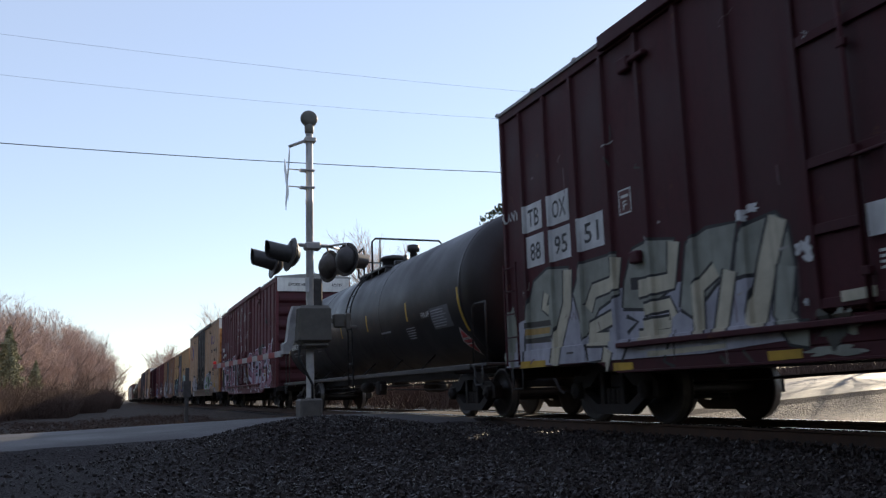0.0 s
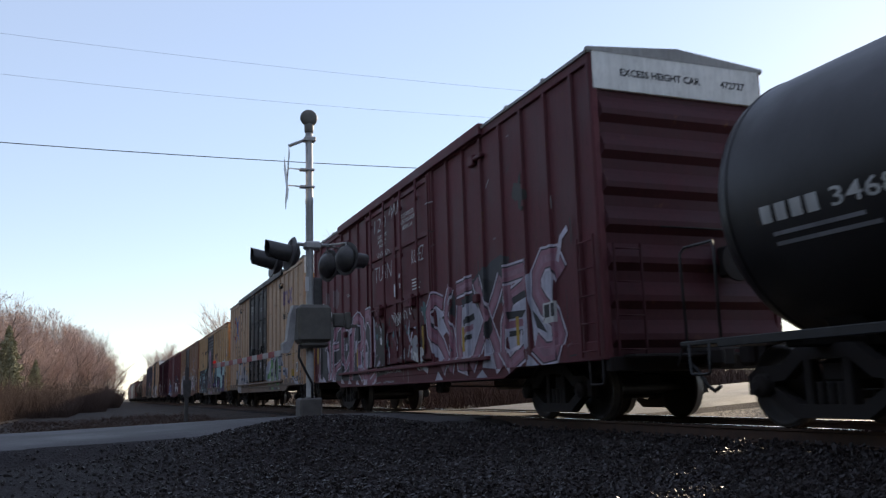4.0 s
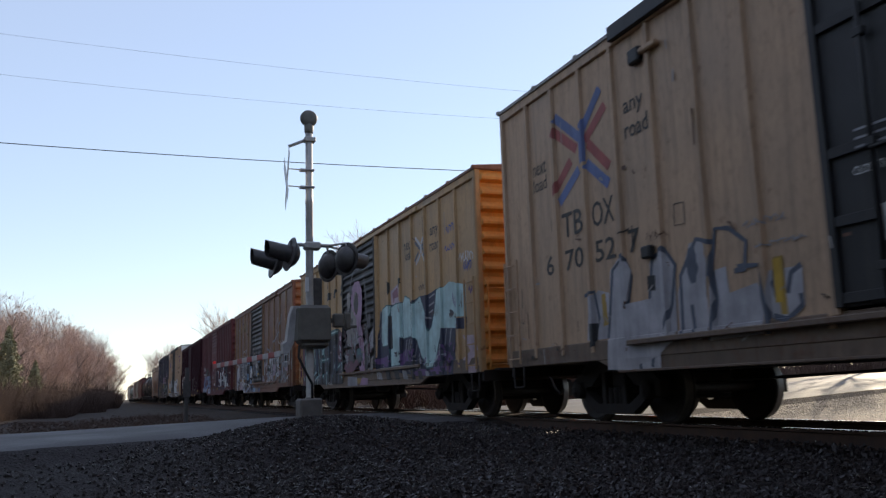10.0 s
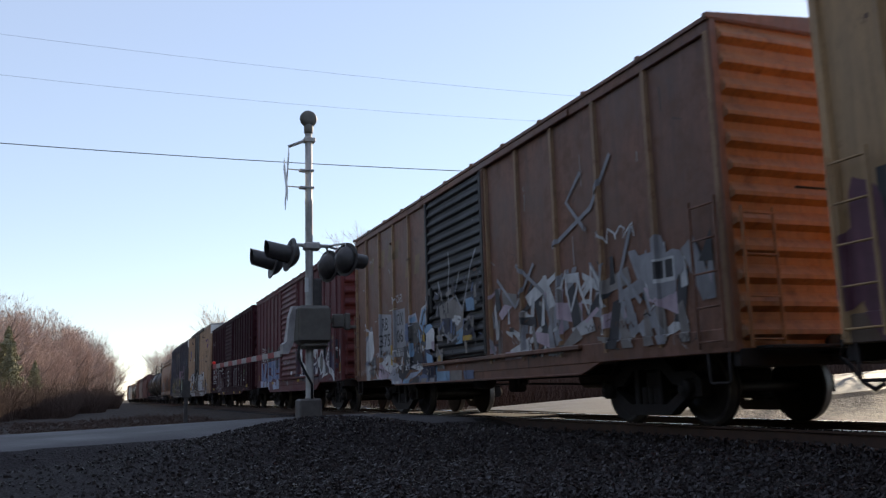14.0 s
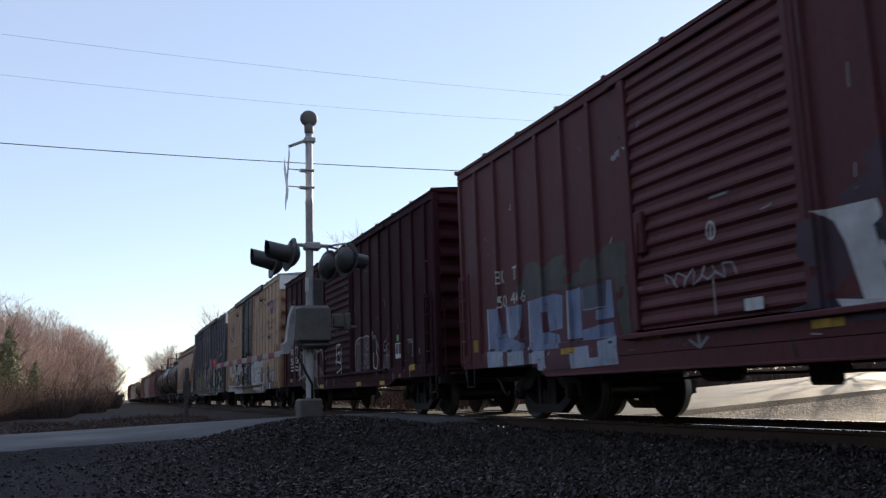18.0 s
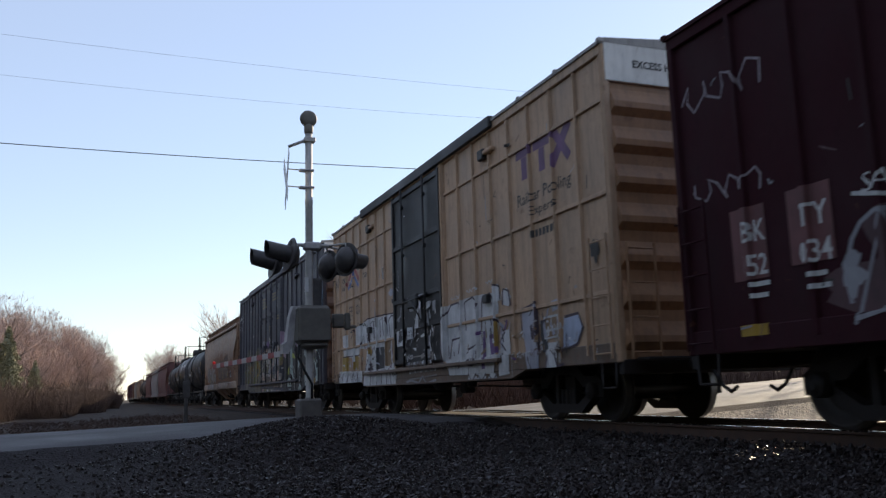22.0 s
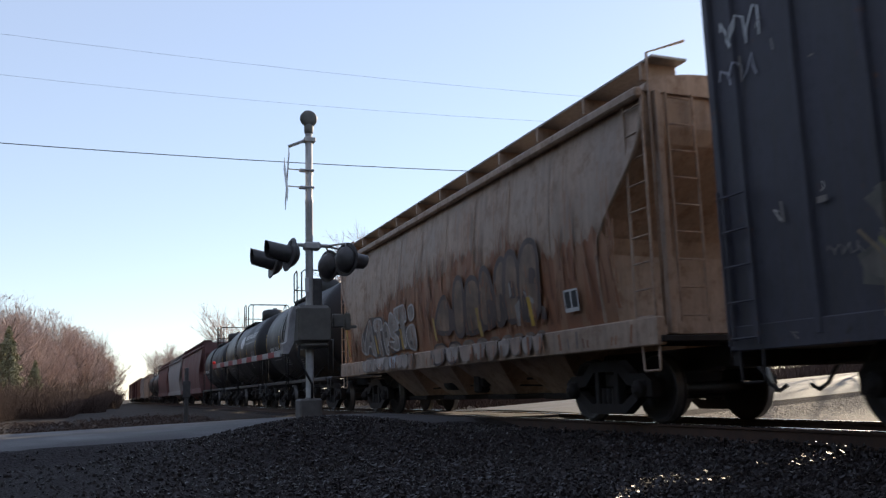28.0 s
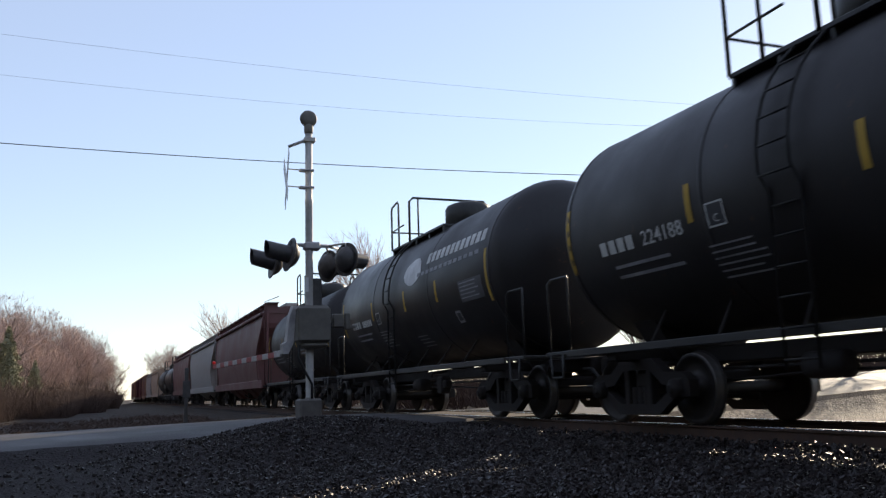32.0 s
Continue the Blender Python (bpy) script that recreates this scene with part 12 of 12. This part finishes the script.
def rounded(fill, edge, w, *pts):
    """A letter with its corners rounded off, and its outline."""
    for _ in range(2):
        q = []
        for (y0, z0), (y1, z1) in zip(pts, pts[1:] + pts[:1]):
            q += [(y0 * 0.78 + y1 * 0.22, z0 * 0.78 + z1 * 0.22), (y0 * 0.22 + y1 * 0.78, z0 * 0.22 + z1 * 0.78)]
        pts = tuple(q)
    return [P(fill, *pts), S(edge, w, *(pts + pts[:1]))]


items = [P(KSHADE, (5.48, 1.64), (5.12, 2.09), (4.54, 2.42), (3.53, 2.37), (2.9, 2.15), (2.9, 1.66), (2.52, 1.44), (3.59, 1.41), (4.18, 1.4)),
    P(KSHADE, (2.9, 1.66), (2.28, 2.03), (1.37, 1.96), (1.44, 1.45), (1.89, 1.48), (2.46, 1.47)),
    *rounded(KPALE, KLINE, 0.045, (5.46, 1.64), (5.22, 2.15), (5.15, 1.82), (5, 1.48), (5.27, 1.56)),
    *rounded(KPALE, KLINE, 0.045, (5.23, 1.56), (4.84, 2.1), (4.44, 2.42), (4.33, 2.07), (4.21, 1.65), (4.13, 1.44), (4.45, 1.46), (4.54, 1.69), (4.75, 1.72), (4.87, 1.49)),
    P(KSHADE, (4.66, 1.81), (4.52, 2.05), (4.41, 1.8)),
    *rounded(KPALE, KLINE, 0.045, (4.2, 2.2), (4.06, 2.35), (3.47, 2.31), (3.47, 2.05), (3.72, 2.04), (3.63, 1.58), (3.59, 1.41), (3.81, 1.42), (3.91, 1.81), (3.94, 2.08), (4.08, 2.03)),
    *rounded(KPALE, KLINE, 0.045, (3.45, 2.12), (3.21, 2.21), (3, 2.12), (2.92, 1.88), (3.02, 1.68), (3.22, 1.65), (3.13, 1.42), (3.35, 1.43), (3.44, 1.74)),
    P(KSHADE, (3.28, 1.97), (3.14, 1.99), (3.14, 1.83), (3.28, 1.82)),
    *rounded(KPALE, KLINE, 0.045, (2.95, 2.2), (2.8, 2.42), (2.52, 2.31), (2.25, 2.14), (2.22, 1.97), (2.51, 1.95), (2.69, 1.93), (2.28, 1.78), (2.35, 1.5), (2.57, 1.48), (3.09, 1.63), (3.11, 1.74), (2.6, 1.68), (2.62, 1.77), (2.88, 1.83)),
    *rounded(KPALE, KLINE, 0.045, (2.5, 2.44), (2.33, 2.46), (1.8, 2.49), (1.67, 2.42), (1.62, 2.09), (1.83, 2.1), (1.84, 1.86), (1.83, 1.53), (1.99, 1.53), (2.07, 1.82), (2.08, 2.15), (2.22, 2.08), (2.46, 2.34)),
    *rounded(KPALE, KLINE, 0.045, (1.5, 2.34), (1.39, 2.42), (1.13, 2.43), (1.08, 2.16), (1.35, 2.07), (1.47, 2.14)),
    *rounded(KPALE, KLINE, 0.045, (1.74, 1.88), (1.49, 1.99), (1.15, 1.99), (1.11, 1.65), (1.18, 1.41), (1.56, 1.47), (1.73, 1.61)), P(KSHADE, (1.59, 1.59), (1.47, 1.68), (1.38, 1.52)),
    *rounded(KDIM, KDIM, 0.03, (5.19, 1.42), (4.41, 1.42), (4.36, 1.07), (4.84, 1.03), (5.29, 1.13)),
    *rounded(KDIM, KDIM, 0.03, (4.45, 1.41), (4.02, 1.41), (3.97, 1.08), (4.29, 1.03), (4.54, 1.13)),
    *rounded(KPALE, KDIM, 0.03, (3.95, 1.4), (3.38, 1.4), (3.34, 1.08), (3.71, 1.03), (4.02, 1.14)),
    *rounded(KDIM, KDIM, 0.03, (3.35, 1.39), (3, 1.39), (2.96, 1.09), (3.22, 1.03), (3.42, 1.14)),
    *rounded(KICE, KDIM, 0.03, (2.94, 1.39), (2.47, 1.39), (2.45, 1.09), (2.75, 1.03), (3.01, 1.14)),
    *rounded(KDIM, KDIM, 0.03, (2.42, 1.39), (2.05, 1.39), (2.03, 1.1), (2.28, 1.03), (2.48, 1.14)),
    *rounded(KDIM, KDIM, 0.03, (2.03, 1.39), (1.67, 1.39), (1.65, 1.1), (1.89, 1.03), (2.09, 1.14)),
    *rounded(KDIM, KDIM, 0.03, (1.62, 1.35), (1.24, 1.35), (1.22, 1.1), (1.47, 1.04), (1.68, 1.14)), P(DIMYELLOW, (4.17, 1.95), (4.06, 1.94), (3.94, 1.48), (4.07, 1.48)),
    P(DIMYELLOW, (2.19, 1.97), (2.04, 1.95), (1.98, 1.48), (2.11, 1.48)), P(DIMYELLOW, (6.84, 2.44), (6.67, 2.41), (6.58, 1.52), (6.74, 1.54)),
    *rounded(KBROWN, KDARK, 0.1, (-0.01, 1.72), (-0.39, 2.25), (-0.78, 2.42), (-0.99, 2.1), (-0.98, 1.61)),
    *rounded(KBROWN, KDARK, 0.1, (-1.11, 1.57), (-1.22, 2.45), (-1.43, 2.68), (-1.67, 2.63), (-1.74, 2.3), (-1.6, 1.54)),
    *rounded(KBROWN, KDARK, 0.1, (-1.69, 1.53), (-1.82, 2.45), (-2.1, 2.6), (-2.41, 2.51), (-2.53, 2.21), (-2.66, 1.61), (-2.29, 1.59)),
    *rounded(KBROWN, KDARK, 0.1, (-2.37, 1.65), (-2.53, 2.6), (-2.73, 2.7), (-2.95, 2.53), (-3.02, 2.26), (-3.01, 1.66), (-2.73, 1.6)),
    *rounded(KBROWN, KDARK, 0.1, (-3.01, 1.61), (-3.17, 2.55), (-3.41, 2.75), (-3.61, 2.67), (-3.47, 2.26), (-3.44, 1.64)),
    *rounded(KBROWN, KDARK, 0.1, (-3.42, 1.65), (-3.59, 2.68), (-3.78, 2.81), (-4.02, 2.72), (-4.08, 2.34), (-3.95, 1.61)),
    *rounded(KBROWN, KDARK, 0.1, (-3.99, 1.63), (-4.08, 2.55), (-4.34, 2.86), (-4.59, 2.86), (-4.76, 2.73), (-4.77, 2.26), (-4.65, 1.59)),
    P(KDARK, (-0.84, 1.68), (-0.93, 2.12), (-1.04, 2.15), (-1.14, 2.07), (-1.13, 1.68)), P(KDARK, (-1.64, 1.54), (-1.71, 1.8), (-1.76, 1.83), (-1.81, 1.76), (-1.81, 1.55)),
    P(KDARK, (-2.66, 1.61), (-2.75, 2.08), (-2.89, 2.1), (-3.03, 2.01), (-3, 1.6)), P(KDARK, (-3.2, 1.63), (-3.29, 2.12), (-3.36, 2.15), (-3.42, 2.08), (-3.39, 1.63)),
    P(KDARK, (-3.67, 2.02), (-3.73, 2.3), (-3.83, 2.31), (-3.91, 2.24), (-3.9, 2)), P(KDARK, (-4.42, 2.18), (-4.47, 2.42), (-4.59, 2.42), (-4.69, 2.35), (-4.68, 2.14)),
    P(KDARK, (-4.06, 1.6), (-4.15, 2.08), (-4.23, 2.1), (-4.31, 2.03), (-4.27, 1.59)), P(KDARK, (-4.7, 1.58), (-4.74, 1.77), (-4.81, 1.79), (-4.87, 1.73), (-4.86, 1.57)),
    P(CHALKDIM, (-3.68, 2.28), (-3.74, 2.28), (-3.77, 2.07), (-3.69, 2.03)), P(CHALKDIM, (-3.83, 1.88), (-4.03, 1.97), (-3.95, 1.53), (-3.84, 1.55)),
    P(CHALKDIM, (-4.16, 2.11), (-4.51, 1.92), (-4.52, 1.82), (-4.27, 1.97)), P(YEL, (-4.27, 1.98), (-4.39, 1.96), (-4.45, 1.5), (-4.34, 1.5)),
    P(DIMYELLOW, (-2.2, 2.01), (-2.34, 2), (-2.44, 1.47), (-2.31, 1.47)), P(DIMYELLOW, (0.02, 2.02), (-0.06, 2.01), (-0.15, 1.53), (-0.05, 1.54)),
    *rounded(KBROWN, KDARK, 0.045, (0.14, 1.46), (-0.57, 1.46), (-0.65, 1.09), (-0.14, 1.03), (0.1, 1.14)),
    *rounded(KDIM, KDARK, 0.045, (-0.69, 1.45), (-1.32, 1.45), (-1.38, 1.1), (-0.93, 1.03), (-0.72, 1.15)),
    *rounded(KBROWN, KDIM, 0.03, (-1.42, 1.44), (-1.98, 1.44), (-2.03, 1.11), (-1.63, 1.03), (-1.44, 1.15)),
    *rounded(KDIM, KDIM, 0.03, (-2.07, 1.43), (-2.57, 1.43), (-2.61, 1.12), (-2.25, 1.03), (-2.08, 1.16)),
    *rounded(KBROWN, KDIM, 0.03, (-2.65, 1.42), (-3.09, 1.42), (-3.13, 1.12), (-2.8, 1.03), (-2.66, 1.17)),
    *rounded(KDIM, KDIM, 0.03, (-3.17, 1.41), (-3.57, 1.42), (-3.6, 1.13), (-3.31, 1.03), (-3.18, 1.17)),
    *rounded(KBROWN, KDIM, 0.03, (-3.64, 1.41), (-4, 1.41), (-4.03, 1.14), (-3.76, 1.03), (-3.64, 1.18)),
    *rounded(KDIM, KDIM, 0.03, (-4.07, 1.4), (-4.4, 1.4), (-4.42, 1.14), (-4.17, 1.04), (-4.07, 1.18)),
    *rounded(KBROWN, KDIM, 0.03, (-4.46, 1.4), (-4.76, 1.4), (-4.78, 1.15), (-4.55, 1.06), (-4.46, 1.19))]
for k in range(150):
    y, z = rg.uniform(-5.5, 5.6), rg.uniform(1.39, 2.35)
    items.append(S(rg.choice(RUST_TONES), rg.uniform(0.012, 0.06), (y, z), (y + rg.uniform(-0.05, 0.05), z + rg.uniform(0.06, 0.3)), taper=0.7))
for k in range(60):
    y = rg.uniform(-7.2, 7.2)
    items.append(S(rg.choice(RUST_TONES + [KDIM]), rg.uniform(0.02, 0.07), (y, 1.05), (y + rg.uniform(-0.05, 0.05), rg.uniform(1.15, 1.34))))
items += [R(STENCIL, -5.5, -5.9, 1.6, 1.93), R(BLK, -5.53, -5.68, 1.66, 1.9), R(BLK, -5.72, -5.87, 1.66, 1.9)]
lay(car_k, on_k, items, "graffiti", "faded grey and brown graffiti over rust stains")


# L, M, N: stencils and stripes
def tank_marks(car, surf, zc, number, seed, emblem=False):
    g = [tape(4.85, zc - 0.6, zc + 0.34, 0.09), tape(2.1, zc - 0.36, zc + 0.1, 0.1), tape(-0.4, zc - 0.36, zc + 0.1, 0.1), tape(-2.4, zc - 0.36, zc + 0.08, 0.1), tape(-4.93, zc - 0.6, zc + 0.34, 0.09)]
    if emblem:
        g += [B(WHT, -0.95, zc + 0.46, 0.55, 0.30, 9, 0.04)] + letter_bars(-1.8, -4.9, zc + 0.52, zc + 0.74, 12, STENCIL) + letter_bars(-1.3, -4.7, zc + 0.30, zc + 0.38, 13, GREYI)
        g += [R(DKGREY, -3.62, -4.7, zc - 0.5, zc - 0.1)] + bars(-3.67, zc - 0.16, 5, 0.95, 0.022, 0.07, GREYI, 7) + [R(GREYI, -3.1, -3.35, zc - 0.85, zc - 0.62), R(CHAR, -3.14, -3.31, zc - 0.81, zc - 0.66)]
    else:
        g += [R(DKGREY, -3.75, -4.75, zc - 0.45, zc)] + bars(-3.8, zc - 0.06, 6, 0.85, 0.022, 0.07, GREYI, 7) + [B(ink((0.10, 0.065, 0.03)), -1.5, zc - 0.55, 0.7, 0.25, seed, 0.6), B(ink((0.09, 0.055, 0.03)), -2.1, zc - 0.5, 0.5, 0.2, seed + 5, 0.6)]
        g += bars(-0.9, zc - 0.42, 3, 0.9, 0.05, 0.11, GREYI, seed + 2)
    g += letter_bars(4.06, 3.24, zc - 0.46, zc - 0.28, 4, STENCIL) + (fitted(number, 3.10, 2.28, zc - 0.46, zc - 0.28, [(STENCIL, 0.006)]) if number else letter_bars(3.1, 2.28, zc - 0.46, zc - 0.3, 6, STENCIL))
    g += bars(3.85, zc - 0.66, 2, 1.5, 0.04, 0.13, GREYI, seed) + bars(1.94, zc - 0.68, 6, 0.85, 0.02, 0.07, GREYI, seed + 1) + bars(-0.4, zc - 0.95, 4, 0.7, 0.02, 0.07, GREYI, seed + 3)
    g += [R(STENCIL, 1.82, 1.52, zc - 0.48, zc - 0.2), R(CHAR, 1.80, 1.54, zc - 0.46, zc - 0.22)] + fitted("C", 1.71, 1.63, zc - 0.43, zc - 0.34, [(STENCIL, 0.004)])
    lay(car, surf, g, label="white stencilled figures and yellow stripes")


tank_marks(car_l, on_l, 2.72, "224188", 131)
tank_marks(car_m, on_m, 2.68, "", 141, True)
tank_marks(car_n, on_n, 2.6, "", 151)


# chalk marks, scratches and small tags on the boxcars' sides
def scuffs(car, surf, half, count, seed, mats, top):
    rg_ = random.Random(seed)
    out = []
    for _ in range(count):
        y, z = rg_.uniform(-half + 0.3, half - 0.3), 0.95 + (top - 0.95) * rg_.random() ** 2.2
        k = rg_.random()
        if k < 0.55:
            out.append(S(rg_.choice(mats), rg_.uniform(0.008, 0.028), (y, z), (y + rg_.uniform(-0.1, 0.1), z + rg_.uniform(-0.05, 0.05)), (y + rg_.uniform(-0.16, 0.16), z + rg_.uniform(-0.12, 0.12))))
        elif k < 0.8:
            out.append(S(rg_.choice(mats), rg_.uniform(0.01, 0.03), (y, z), (y + rg_.uniform(-0.02, 0.02), z - rg_.uniform(0.1, 0.5))))
        elif k < 0.92:
            out.append(R(rg_.choice(mats), y, y - rg_.uniform(0.04, 0.16), z, z + rg_.uniform(0.02, 0.07)))
        else:
            out.append(scrawl(rg_.choice(mats), y + 0.2, y - 0.2, z, z + 0.14, 0.014, rg_.randrange(99), 4))
    lay(car, surf, out, "chalk_mark", "pale chalk marks and scratches", 0.0, 9.0)


MID_GREY, RUST_RUN, SOOT = ink((0.36, 0.34, 0.33)), ink((0.13, 0.06, 0.035)), ink((0.04, 0.034, 0.03))
scuffs(car_a, on_a, 9.3, 70, 201, [MID_GREY, SOOT, DIMPATCH], 4.6)
scuffs(car_c, on_c, 8.6, 90, 202, [MID_GREY, SOOT, DIMPATCH, SOOT], 4.8)
scuffs(car_d, on_d, 9.2, 120, 203, [SOOT, RUST_RUN, RUST_RUN, MID_GREY], 4.8)
scuffs(car_e, on_e, 7.5, 110, 204, [SOOT, RUST_RUN, RUST_RUN, MID_GREY], 4.3)
scuffs(car_f, on_f, 7.3, 110, 205, [MID_GREY, RUST_RUN, SOOT], 4.3)
scuffs(car_g, on_g, 7.2, 80, 206, [MID_GREY, SOOT, DIMPATCH], 4.3)
scuffs(car_h, on_h, 7.8, 70, 207, [DIMPATCH, SOOT, GREYI], 4.3)
scuffs(car_i, on_i, 7.4, 120, 208, [SOOT, RUST_RUN, MID_GREY, WHT], 4.8)
scuffs(car_j, on_j, 8.8, 110, 209, [MID_GREY, DUST, SOOT, BONE], 4.6)


# ---- what moves: the train rolls past, its wheels turning ----
def rolled(t):
    """How far the train has come since t = 10 s."""
    s = 5.848 * (t - 10) + 0.00812 * (t - 10) ** 2
    if t < 4.5:
        s -= 0.071 * (4.5 - t) ** 2
    if t > 27:
        s += 0.025 * (t - 27) ** 2
    return s


def motions():
    for car, mid in CARS:
        rows = []
        for t in range(0, 33):
            y = mid - rolled(t)
            slope = (y - BEND_Y) / 1500 if y > BEND_Y else 0.0
            rows.append((float(t), pose(XT + bend(y), y, 0, 0, 0, -math.degrees(math.atan(slope)))))
        walk(car, rows)
    start = rolled(0)
    steps = int((rolled(32) - start) / (WHEEL_R * radians(80))) + 1
    times = []
    for k in range(steps):
        s = start + (rolled(32) - start) * k / (steps - 1)
        a, b = 0.0, 32.0
        for _ in range(40):
            m = (a + b) / 2
            a, b = (m, b) if rolled(m) < s else (a, m)
        times.append((a, math.degrees((s - start) / WHEEL_R)))
    times[0], times[-1] = (0.0, times[0][1]), (32.0, times[-1][1])
    for wheelset, at in WHEELSETS:
        walk(wheelset, [(t, pose(*at, turn, 0, 0)) for t, turn in times])


motions()
